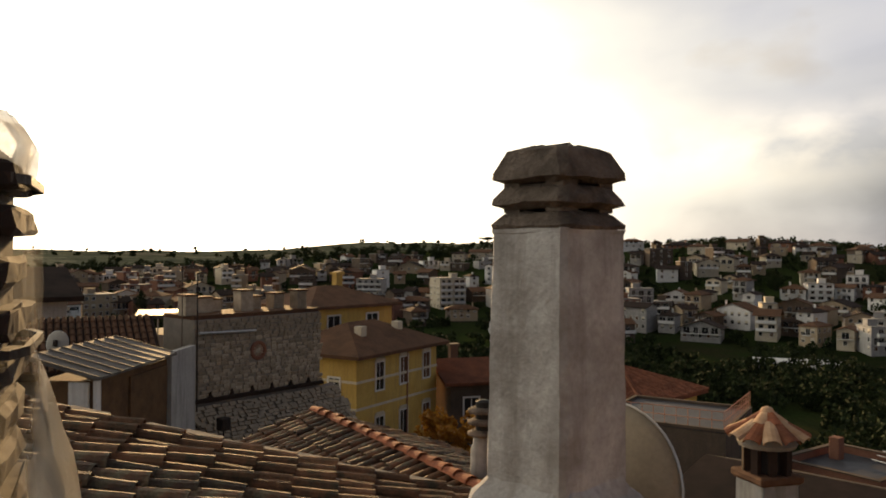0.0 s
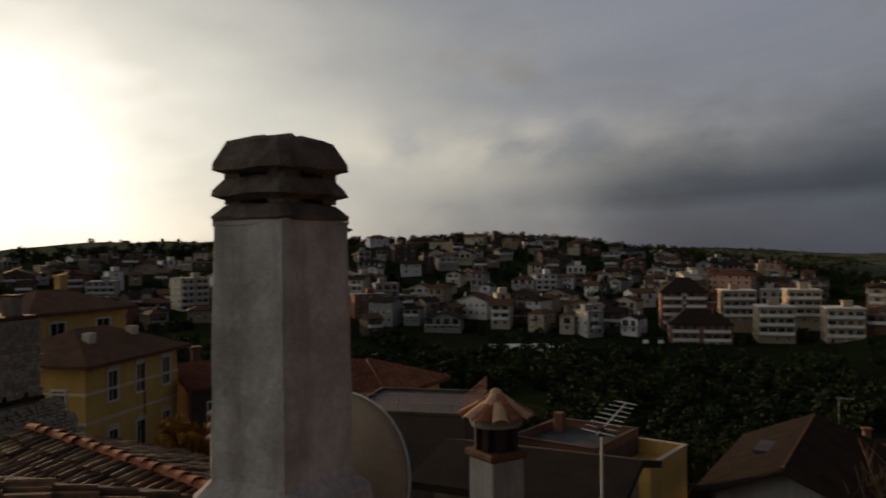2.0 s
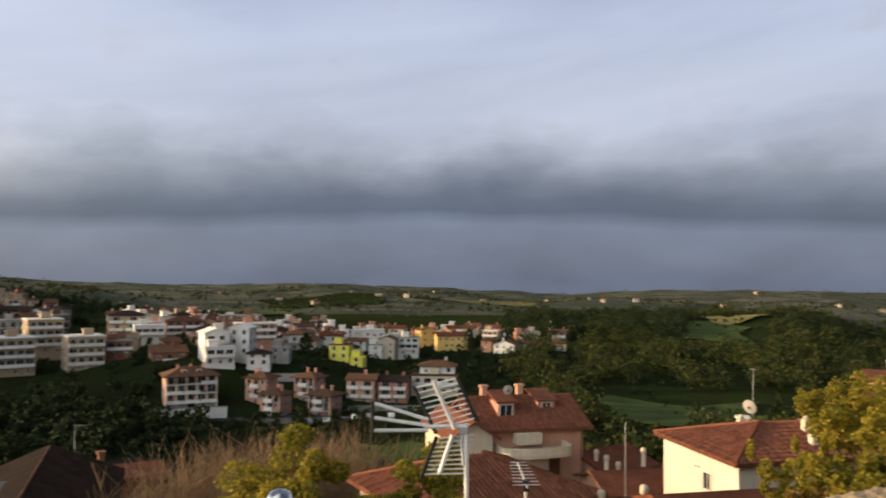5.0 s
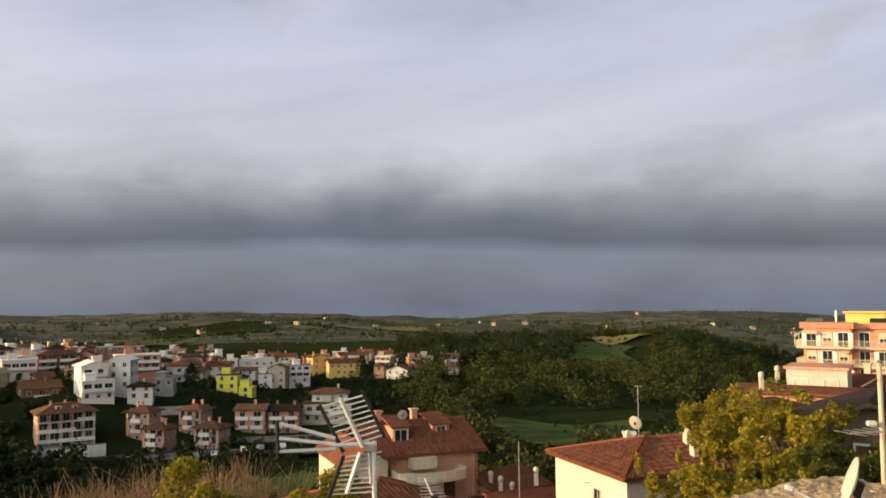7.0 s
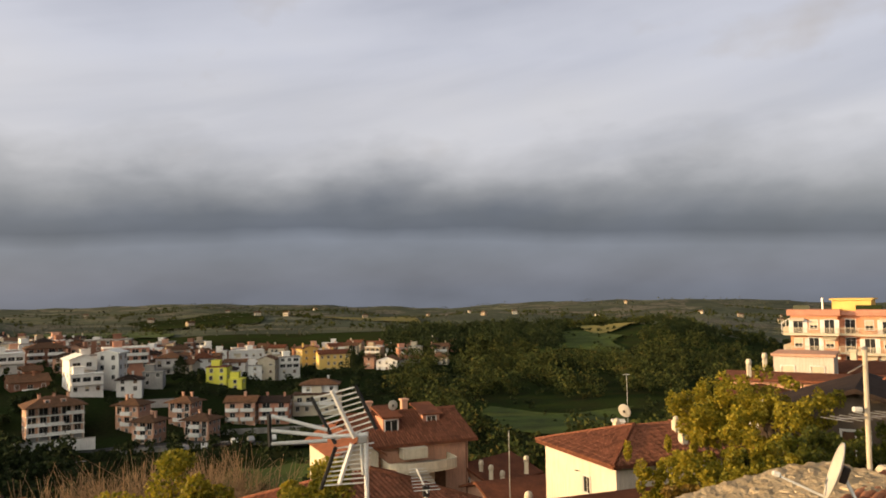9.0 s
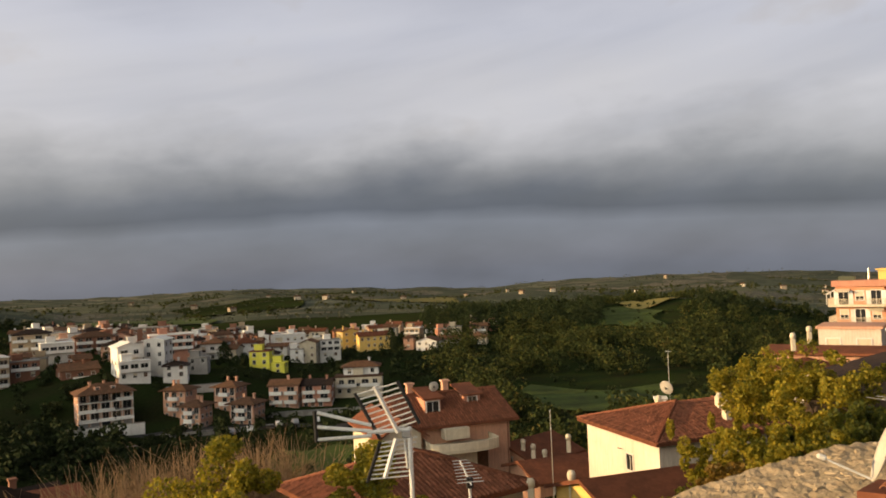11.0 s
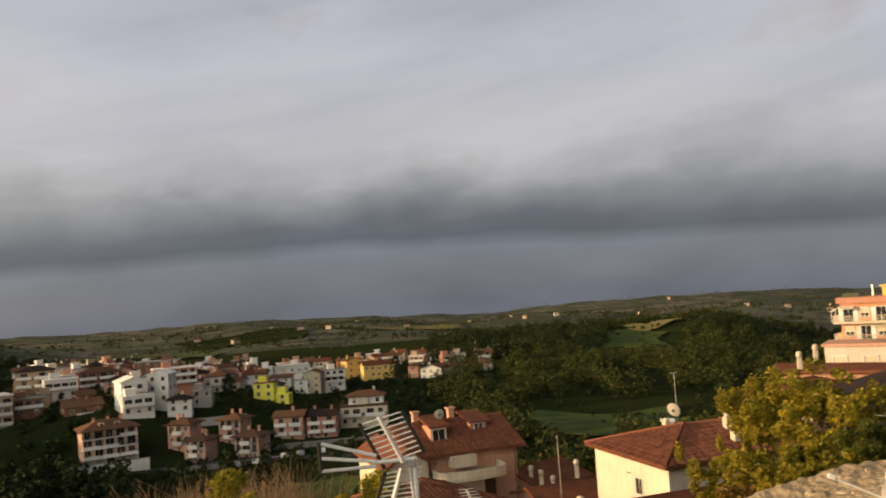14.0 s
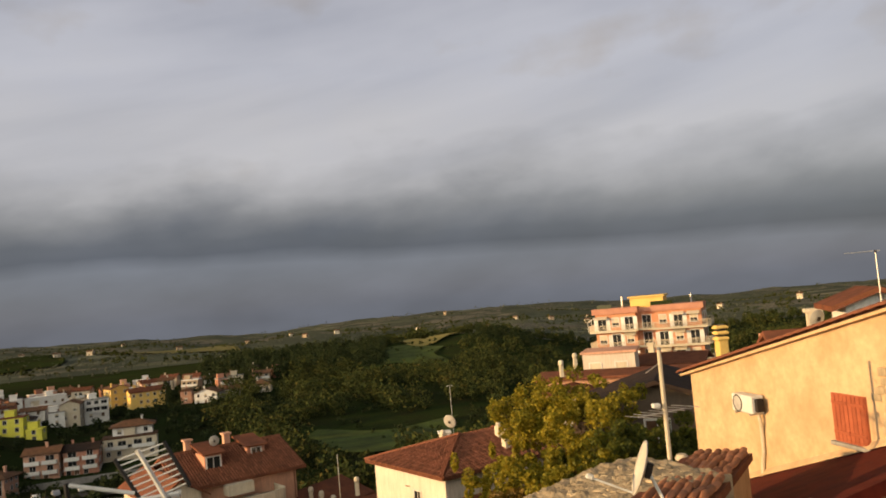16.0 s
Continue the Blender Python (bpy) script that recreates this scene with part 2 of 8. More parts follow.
M_PLASTER = material("old_chimney_plaster", (0.47, 0.455, 0.44), (0.27, 0.25, 0.235), 0.95, 4.0, 34, 0.45, stain=(0.16, 0.14, 0.125), wobble=0.0)
M_CAPSTONE = material("weathered_clay_cap", (0.19, 0.15, 0.12), (0.09, 0.072, 0.06), 0.95, 8.0, 60, 0.9, wobble=0.0)
M_COPPO = material("old_roof_tile", (0.18, 0.080, 0.042), (0.055, 0.042, 0.026), 0.8, 7.0, 40, 1.0, wobble=0.65, stain=(0.17, 0.145, 0.085), spec=0.35)
M_COPPO_RED = material("red_ridge_tile", (0.36, 0.13, 0.065), (0.22, 0.085, 0.05), 0.85, 6.0, 50, 0.5, wobble=0.25)
M_COPPO_MIX = material("roof_tile_joined", (0.20, 0.095, 0.05), (0.06, 0.048, 0.03), 0.7, 6.0, 50, 0.6, wobble=0.4, island=True)
M_COPPO_SUN = material("terracotta_roof_tile", (0.27, 0.105, 0.06), (0.17, 0.07, 0.042), 0.85, 5.0, 45, 0.5, wobble=0.3, island=True)
M_COPPO_LIGHT = material("pale_terracotta_tile", (0.52, 0.36, 0.23), (0.40, 0.25, 0.15), 0.85, 5.0, 45, 0.5, wobble=0.25)
# low sun on these tiles is put in as a paler orange
M_COPPO_SUNNY = material("sunlit_orange_tile", (0.44, 0.19, 0.10), (0.30, 0.14, 0.08), 0.85, 5.0, 40, 0.5, wobble=0.35)
M_ROOF = material("clay_tile_roof", (0.20, 0.075, 0.042), (0.12, 0.05, 0.03), 0.88, 0.8, 6, 0.4, wobble=0.25)
# near-black: the shade of backlit roofs is put into this colour
M_ROOF_DARK = material("shade_dark_tile_roof", (0.045, 0.030, 0.024), (0.026, 0.019, 0.016), 0.9, 1.0, 8, 0.4)
M_ROOF_BROWN = material("brown_tile_roof", (0.15, 0.08, 0.048), (0.09, 0.052, 0.033), 0.9, 0.8, 7, 0.4, wobble=0.25)
M_ROOF_WET = material("dark_red_coated_roof", (0.12, 0.020, 0.012), (0.07, 0.012, 0.009), 0.9, 2.5, 25, 0.5)
M_FLAT = material("grey_roof_felt", (0.085, 0.085, 0.09), (0.05, 0.05, 0.053), 0.55, 0.6, 9, 0.2)
M_WHITE = material("white_render", (0.80, 0.79, 0.76), (0.70, 0.69, 0.66), 0.85, 0.5, 8, 0.15, stain=(0.42, 0.40, 0.37))
M_PALE = material("pale_peach_render", (0.68, 0.59, 0.50), (0.60, 0.51, 0.43), 0.88, 0.5, 8, 0.2, stain=(0.42, 0.34, 0.26))
M_CREAM = material("cream_render", (0.62, 0.55, 0.42), (0.52, 0.45, 0.34), 0.85, 0.5, 8, 0.15, stain=(0.38, 0.33, 0.25))
M_YELLOW = material("ochre_yellow_render", (0.62, 0.42, 0.13), (0.52, 0.34, 0.10), 0.85, 0.6, 9, 0.15, stain=(0.36, 0.25, 0.10))
M_LIME = material("lime_yellow_render", (0.76, 0.72, 0.12), (0.66, 0.62, 0.10), 0.85, 0.6, 9, 0.1)
M_GOLD = material("golden_render", (0.72, 0.50, 0.16), (0.62, 0.42, 0.14), 0.85, 0.6, 9, 0.1)
M_PINK = material("salmon_render", (0.62, 0.36, 0.25), (0.52, 0.29, 0.20), 0.85, 0.6, 9, 0.15, stain=(0.32, 0.20, 0.15))
M_SALMON = material("strong_salmon_render", (0.60, 0.29, 0.165), (0.52, 0.24, 0.14), 0.85, 0.6, 9, 0.15, stain=(0.36, 0.18, 0.11))
M_ROSE = material("rose_brick_render", (0.50, 0.25, 0.17), (0.42, 0.20, 0.14), 0.85, 0.6, 9, 0.15)
M_BRICK = material("brown_brick", (0.27, 0.135, 0.09), (0.20, 0.10, 0.07), 0.9, 0.6, 9, 0.3)
# dull brown walls; on near terraces the colour also carries their shade
M_TAUPE = material("shade_brown_render", (0.14, 0.105, 0.08), (0.09, 0.07, 0.055), 0.9, 0.6, 9, 0.2, stain=(0.09, 0.07, 0.055))
M_GREY = material("grey_render", (0.40, 0.39, 0.37), (0.31, 0.30, 0.29), 0.88, 0.5, 8, 0.2, stain=(0.2, 0.19, 0.18))
M_OCHRE = material("tan_render", (0.44, 0.35, 0.24), (0.36, 0.28, 0.19), 0.88, 0.5, 8, 0.2, stain=(0.24, 0.19, 0.14))
M_STUCCO = material("sunlit_tan_stucco", (0.58, 0.415, 0.255), (0.45, 0.31, 0.18), 0.95, 1.1, 6, 1.2, wobble=0.0)
M_RUBBLE = material("tan_rubble", (0.46, 0.37, 0.25), (0.32, 0.25, 0.16), 0.95, 2.5, 18, 0.9, wobble=0.25, stain=(0.24, 0.21, 0.14))
M_OLDDISH = material("weathered_beige_dish", (0.30, 0.265, 0.21), (0.24, 0.21, 0.165), 0.6, 3.0, 40, 0.05)
M_STONE = material("rubble_stone", (0.44, 0.37, 0.28), (0.29, 0.24, 0.18), 0.95, 3.0, 25, 0.8, wobble=0.3)
M_MORTAR = material("lime_mortar", (0.25, 0.22, 0.19), (0.18, 0.16, 0.14), 0.95, 2.0, 30, 0.6)
M_GLASS = material("dark_window_glass", (0.025, 0.027, 0.03), (0.018, 0.019, 0.02), 0.12, 1.0, 5, 0.0, spec=0.6)
M_FRAME = material("white_window_frame", (0.68, 0.66, 0.62), (0.58, 0.56, 0.52), 0.6, 2.0, 30, 0.1)
M_SHUTTER = material("brown_shutter", (0.13, 0.07, 0.04), (0.09, 0.05, 0.03), 0.7, 3.0, 30, 0.2)
M_SHUT_RED = material("faded_red_shutter", (0.36, 0.105, 0.055), (0.27, 0.075, 0.04), 0.7, 3.0, 30, 0.3)
M_METAL = material("galvanised_metal", (0.55, 0.55, 0.54), (0.42, 0.42, 0.41), 0.42, 4.0, 60, 0.1, metal=0.8)
M_ALU = material("bare_aluminium", (0.76, 0.75, 0.72), (0.62, 0.61, 0.58), 0.45, 6.0, 60, 0.1, metal=0.15)
M_CHROME = material("polished_steel", (0.72, 0.72, 0.72), (0.6, 0.6, 0.6), 0.12, 3.0, 30, 0.05, metal=1.0)
M_IRON = material("dark_iron", (0.035, 0.033, 0.032), (0.05, 0.035, 0.028), 0.6, 5.0, 50, 0.2, metal=0.3)
M_DISH = material("pale_painted_dish", (0.50, 0.47, 0.41), (0.43, 0.40, 0.35), 0.55, 3.0, 60, 0.05)
M_PLASTIC = material("white_plastic", (0.66, 0.66, 0.63), (0.55, 0.55, 0.52), 0.5, 3.0, 30, 0.05)
M_BLACK = material("black_plastic", (0.02, 0.02, 0.02), (0.03, 0.03, 0.03), 0.5, 3.0, 30, 0.05)
M_SHEETMETAL = material("weathered_sheet_roof", (0.17, 0.155, 0.14), (0.10, 0.09, 0.08), 0.7, 1.5, 20, 0.2, metal=0.0)
M_TIMBER = material("old_brown_timber", (0.16, 0.095, 0.05), (0.10, 0.06, 0.035), 0.85, 2.0, 30, 0.4)
M_BARK = material("grey_bark", (0.10, 0.08, 0.06), (0.06, 0.05, 0.04), 0.95, 4.0, 40, 0.8)
M_TWIG = material("dry_twigs", (0.30, 0.20, 0.115), (0.19, 0.13, 0.075), 0.9, 4.0, 30, 0.3, island=True)
L_DARK = leaf_material("dark_wood_leaves", [(0.010, 0.017, 0.006), (0.020, 0.030, 0.009), (0.034, 0.044, 0.013)], 1.0, 0.02)
L_MIXED = leaf_material("autumn_wood_leaves", [(0.007, 0.012, 0.004), (0.022, 0.034, 0.009), (0.055, 0.062, 0.014), (0.10, 0.068, 0.02)], 1.0, 0.12)
L_YELLOW = leaf_material("yellow_green_leaves", [(0.04, 0.052, 0.009), (0.16, 0.155, 0.017), (0.34, 0.27, 0.027), (0.56, 0.42, 0.045)], 0.55, 0.45)
L_OLIVE = leaf_material("olive_leaves", [(0.05, 0.060, 0.038), (0.085, 0.095, 0.062), (0.12, 0.13, 0.09)], 0.5, 0.15)
L_RUSSET = leaf_material("russet_leaves", [(0.07, 0.05, 0.012), (0.17, 0.105, 0.02), (0.30, 0.18, 0.028)], 0.55, 0.4)
L_GREEN = leaf_material("deep_green_leaves", [(0.022, 0.034, 0.008), (0.075, 0.088, 0.014), (0.19, 0.175, 0.022)], 0.55, 0.4)
L_ORANGE = leaf_material("orange_autumn_leaves", [(0.20, 0.085, 0.015), (0.34, 0.15, 0.02), (0.42, 0.22, 0.035)], 0.55, 0.4)


def film_material():
    m = bpy.data.materials.new("clear_plastic_film")
    m.use_nodes = True
    k = Nodes(m.node_tree)
    at = k.add("ShaderNodeTexCoord").outputs["Object"]
    crease = k.noise(at, 9.0, 5, 0.6, 0.6)
    bmp = k.add("ShaderNodeBump", {"@Strength": 0.5, "@Distance": 0.03}, Height=crease)
    tl = k.add("ShaderNodeBsdfTranslucent", {0: (0.85, 0.82, 0.74, 1)}, Normal=bmp.outputs[0])
    gl = k.add("ShaderNodeBsdfGlossy", {"@Roughness": 0.25}, Normal=bmp.outputs[0])
    cl = k.add("ShaderNodeBsdfTransparent")
    a = k.add("ShaderNodeMixShader", {0: 0.12}, i1=tl.outputs[0], i2=gl.outputs[0])
    xyz = k.add("ShaderNodeSeparateXYZ", i0=at).outputs
    loose = k.ramp(k.math("ADD", xyz[0], k.math("MULTIPLY", crease, 0.03)), [(0.285, 0.05), (0.315, 0.92)])
    upper = k.ramp(k.math("DIVIDE", xyz[2], 2.7), [(0.86, 0.0), (0.885, 0.6)])
    b = k.add("ShaderNodeMixShader", i0=k.math("MAXIMUM", loose, upper), i1=cl.outputs[0], i2=a.outputs[0])
    k.add("ShaderNodeOutputMaterial", i0=b.outputs[0])
    return m


M_FILM = film_material()


# ---- mesh helpers ----
def to_mesh(bm, mats, smooth=False):
    me = bpy.data.meshes.new("m")
    bm.normal_update()
    bm.to_mesh(me)
    bm.free()
    for m in mats if isinstance(mats, (list, tuple)) else [mats]:
        me.materials.append(m)
    if smooth:
        me.polygons.foreach_set("use_smooth", [True] * len(me.polygons))
    return me


def part(name, bm, mats, parent=None, label="", at=None, smooth=False):
    """One mesh object under a thing; bm is a bmesh, or a mesh that several parts share."""
    me = bm if isinstance(bm, bpy.types.Mesh) else to_mesh(bm, mats, smooth)
    ob = new(name, me)
    ob.parent = parent
    if at is not None:
        ob.matrix_basis = at
    if label:
        ob["label"] = label
    return ob


def thing(name, m, label, category, group="", kind=""):
    ob = new(name)
    ob.empty_display_size = 0.3
    ob.matrix_basis = m
    return tagged(ob, label, category, group, kind)


def box(bm, a, b, mat=0, m=None):
    """An axis-aligned box between two corners, turned by m."""
    vs = []
    for z in (a[2], b[2]):
        for x, y in ((a[0], a[1]), (b[0], a[1]), (b[0], b[1]), (a[0], b[1])):
            v = Vector((x, y, z))
            vs.append(bm.verts.new(m @ v if m else v))
    for f in ((3, 2, 1, 0), (4, 5, 6, 7), (0, 1, 5, 4), (1, 2, 6, 5), (2, 3, 7, 6), (3, 0, 4, 7)):
        bm.faces.new([vs[i] for i in f]).material_index = mat
    return bm


def solid(bm, low, high, mat=0):
    """A closed body between two rings of as many corners."""
    a, b = [bm.verts.new(p) for p in low], [bm.verts.new(p) for p in high]
    n = len(a)
    for f in [a[::-1], b] + [[a[i], a[(i + 1) % n], b[(i + 1) % n], b[i]] for i in range(n)]:
        bm.faces.new(f).material_index = mat
    return bm


def rod(bm, p, q, r, r2=None, n=8, mat=0):
    p, q = Vector(p), Vector(q)
    turn = (q - p).to_track_quat("Z", "Y").to_matrix()
    ring = [turn @ Vector((math.cos(2 * math.pi * i / n), math.sin(2 * math.pi * i / n), 0)) for i in range(n)]
    return solid(bm, [p + v * r for v in ring], [q + v * (r if r2 is None else r2) for v in ring], mat)


def lathe(bm, rows, n=20, mat=0, centre=(0, 0, 0)):
    """A turned body from rows of radius and height."""
    rings = [[bm.verts.new((centre[0] + r * math.cos(2 * math.pi * i / n), centre[1] + r * math.sin(2 * math.pi * i / n), centre[2] + z)) for i in range(n)] for r, z in rows]
    for a, b in zip(rings, rings[1:]):
        for i in range(n):
            bm.faces.new((a[i], a[(i + 1) % n], b[(i + 1) % n], b[i])).material_index = mat
    bm.faces.new(rings[0][::-1]).material_index = mat
    bm.faces.new(rings[-1]).material_index = mat
    return bm


def bevel(bm, width, segments=1):
    bmesh.ops.bevel(bm, geom=bm.edges[:], offset=width, segments=segments, affect="EDGES", profile=0.5)
    return bm


def spot(b, d, z=0.0):
    """The place at a bearing (degrees clockwise from +y) and a distance."""
    return Vector((d * math.sin(radians(b)), d * math.cos(radians(b)), z))


def facing(b, d, z, turn=0.0):
    """A pose there whose -y side looks back to the terrace, turned by some degrees."""
    return Matrix.Translation(spot(b, d, z)) @ pose(0, 0, 0, 0, 0, -b + turn)

# ---- the lie of the land ----
RANGES = (0, 20, 50, 100, 160, 248, 270, 300, 400, 560, 1000, 2200, 4900)
HEIGHTS = {
    -40: (-9, -9, -15, -24, -30, -31, -29.3, -28, -26, -22, -20, -26, -50),
    -15: (-9, -9, -15, -24, -30, -32, -31, -30, -27, -16, -8, -14, -36),
    0: (-9, -9, -15, -25, -31, -33, -33, -33, -29, -7, 8, 0, -20),
    25: (-9, -12, -20, -30, -36, -37, -35.3, -34, -24, 2, -5, -20, -35),
    45: (-9, -14, -22, -32, -38, -38, -35.7, -34, -28, -18, -17, -28, -45),
    55: (-9, -13, -21, -33, -42, -40.6, -31, -28, -26, -28, -30, -37, -50),
    62: (-9, -12, -20, -33, -42, -41.6, -34, -31, -32, -35, -37, -42, -52),
    70: (-9, -11.5, -18.5, -30, -40, -41.8, -39.5, -37, -41, -37, -37, -50, -74),
    80: (-9, -11, -16, -26, -36, -40, -40, -40, -40, -31, -40, -59, -94),
    95: (-9, -9, -13, -24, -35, -40, -39.5, -39, -38, -25, -46, -66, -98),
    104: (-9, -8.5, -11, -22, -34, -41, -42, -43, -45, -45, -60, -73, -102),
    120: (-9, -8, -9, -20, -30, -36, -37, -38, -38, -36, -40, -61, -98)}


def ground_z(x, y):
    d, b = math.hypot(x, y), math.degrees(math.atan2(x, y))
    b = min(120, max(-40, b if b > -130 else 120))
    keys = sorted(HEIGHTS)
    hi = next((k for k in keys[1:] if k >= b), keys[-1])
    lo = keys[keys.index(hi) - 1]
    s = (b - lo) / (hi - lo)
    s = s * s * (3 - 2 * s)
    z = np.interp(d, RANGES, HEIGHTS[lo]) * (1 - s) + np.interp(d, RANGES, HEIGHTS[hi]) * s
    rough = (0.006 if d < 500 and b > 48 else 0.012) * d * (noise.noise(Vector((x, y, 0)) / (40 + 0.30 * d)) if d > 60 else 0)
    cap = 9 if d < 1500 else 9 + 16 * min(1.0, (d - 1500) / 2000)
    roll = 0.0
    if d > 620:
        roll = (noise.noise(Vector((x, y, 50)) / 260) * 9 + noise.noise(Vector((x, y, 90)) / 90) * 3) * min(1.0, (d - 620) / 500) * (1.0 + d / 2500)
    return float(z + max(-cap, min(cap, rough)) + roll)


def make_ground():
    rs = [0.0] + [5 * 1.085 ** i for i in range(85)]
    rs = [r for r in rs if r < 4900] + [4900]
    nb = 300
    verts = [(0, 0, ground_z(0, 0.01))]
    for r in rs[1:]:
        for i in range(nb):
            a = 2 * math.pi * i / nb
            x, y = r * math.sin(a), r * math.cos(a)
            verts.append((x, y, ground_z(x, y)))
    faces = [(0, 1 + (i + 1) % nb, 1 + i) for i in range(nb)]
    for j in range(len(rs) - 2):
        a, b = 1 + j * nb, 1 + (j + 1) * nb
        faces += [(a + i, a + (i + 1) % nb, b + (i + 1) % nb, b + i) for i in range(nb)]
    me = bpy.data.meshes.new("ground")
    me.from_pydata(verts, [], faces)
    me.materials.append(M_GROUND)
    me.materials.append(M_FARM_HAZED)
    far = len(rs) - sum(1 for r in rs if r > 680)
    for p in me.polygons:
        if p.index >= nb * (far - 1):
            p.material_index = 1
    me.polygons.foreach_set("use_smooth", [True] * len(me.polygons))
    tagged(new("ground", me), "dark green hillsides with grass and scrub round a valley", "ground", kind="structure")


make_ground()


def draped(name, b0, b1, d0, d1, mat, label, lift=0.5, n=14):
    """A field laid over the ground between two bearings and two distances."""
    verts, faces = [], []
    for j in range(n + 1):
        for i in range(n + 1):
            s, t = i / n, j / n
            p = spot(b0 + (b1 - b0) * s + 0.5 * math.sin(7 * t), d0 + (d1 - d0) * t + 0.04 * d0 * math.sin(5 * s + b0))
            verts.append((p.x, p.y, ground_z(p.x, p.y) + lift))
    for j in range(n):
        for i in range(n):
            a = j * (n + 1) + i
            faces.append((a, a + 1, a + n + 2, a + n + 1))
    me = bpy.data.meshes.new(name)
    me.from_pydata(verts, [], faces)
    me.materials.append(mat)
    return tagged(new(name, me), label, "field", kind="structure")


draped("field", 54, 62, 640, 800, M_FIELD, "bright green meadow on the far slope", 1.2)
draped("field", 87.5, 93.5, 440, 520, M_FIELD, "bright green meadow below the wooded knoll", 1.0)
draped("field", 91, 94.5, 535, 570, M_STUBBLE, "straw-coloured stubble field on the knoll", 1.2)
draped("field", 84, 94, 215, 262, M_FIELD, "grassy slope between the woods", 0.8)
draped("field", 66, 73, 150, 195, M_FIELD, "grassy slope with olive trees below the houses", 0.8)
draped("field", 70, 79, 1100, 1500, M_STUBBLE, "pale field on the far hills", 2.0)
draped("field", 60, 68, 900, 1200, M_GROUND, "olive grove slope", 2.0)


# ---- leaves, trees and woods ----
def leaf_cloud(centres, radii, per, size, rng, flat=0.75):
    """Quads strewn through the outer parts of many ellipsoids: verts and faces."""
    n = len(centres) * per
    c = np.repeat(np.asarray(centres, float), per, 0)
    r = np.repeat(np.asarray(radii, float), per, 0)
    v = rng.normal(size=(n, 3))
    v /= np.linalg.norm(v, axis=1, keepdims=True)
    p = c + v * r * (rng.uniform(0.35, 1.05, (n, 1)) ** 0.6)
    a = rng.normal(size=(n, 3))
    a /= np.linalg.norm(a, axis=1, keepdims=True)
    b = np.cross(a, rng.normal(size=(n, 3)))
    b /= np.linalg.norm(b, axis=1, keepdims=True)
    s = (size if np.isscalar(size) else np.repeat(np.asarray(size, float), per)[:, None]) * rng.uniform(0.5, 1.2, (n, 1))
    q = np.stack([p - a * s, p + b * s * flat, p + a * s, p - b * s * flat], 1)
    return q.reshape(-1, 3)


def quads_mesh(name, pts, mat):
    n = len(pts) // 4
    me = bpy.data.meshes.new(name)
    me.vertices.add(4 * n)
    me.vertices.foreach_set("co", np.ascontiguousarray(pts, dtype=np.float32).ravel())
    me.loops.add(4 * n)
    me.loops.foreach_set("vertex_index", np.arange(4 * n, dtype=np.int32))
    me.polygons.add(n)
    me.polygons.foreach_set("loop_start", np.arange(0, 4 * n, 4, dtype=np.int32))
    me.update(calc_edges=True)
    me.validate()
    me.materials.append(mat)
    return me


def wood(name, rng_seed, spots_, height, mat, label, per=150, leaf=0.45):
    """A far wood: many crowns of small leaf clumps standing on the ground."""
    rng = np.random.default_rng(rng_seed)
    centres, radii, sizes = [], [], []
    for x, y, s in spots_:
        h = height * s
        z = ground_z(x, y)
        w = h * rng.uniform(0.32, 0.5)
        for _ in range(4):
            centres.append((x + rng.normal() * w * 0.45, y + rng.normal() * w * 0.45, z + h * rng.uniform(0.12, 0.72)))
            k = rng.uniform(0.5, 0.8)
            radii.append((w * k, w * k, h * 0.27 * k * 1.3))
            sizes.append(leaf * (0.6 + 0.5 * s))
    me = quads_mesh(name, leaf_cloud(centres, radii, per // 4, sizes, rng), mat)
    return tagged(new(name, me), label, "woods", kind="stuff")


def strewn(rng, n, b0, b1, d0, d1, smin=0.6, smax=1.25, keep=None):
    out = []
    while len(out) < n:
        b, d = rng.uniform(b0, b1), math.sqrt(rng.uniform(d0 * d0, d1 * d1))
        if keep is None or keep(b, d):
            p = spot(b, d)
            out.append((p.x, p.y, rng.uniform(smin, smax)))
    return out


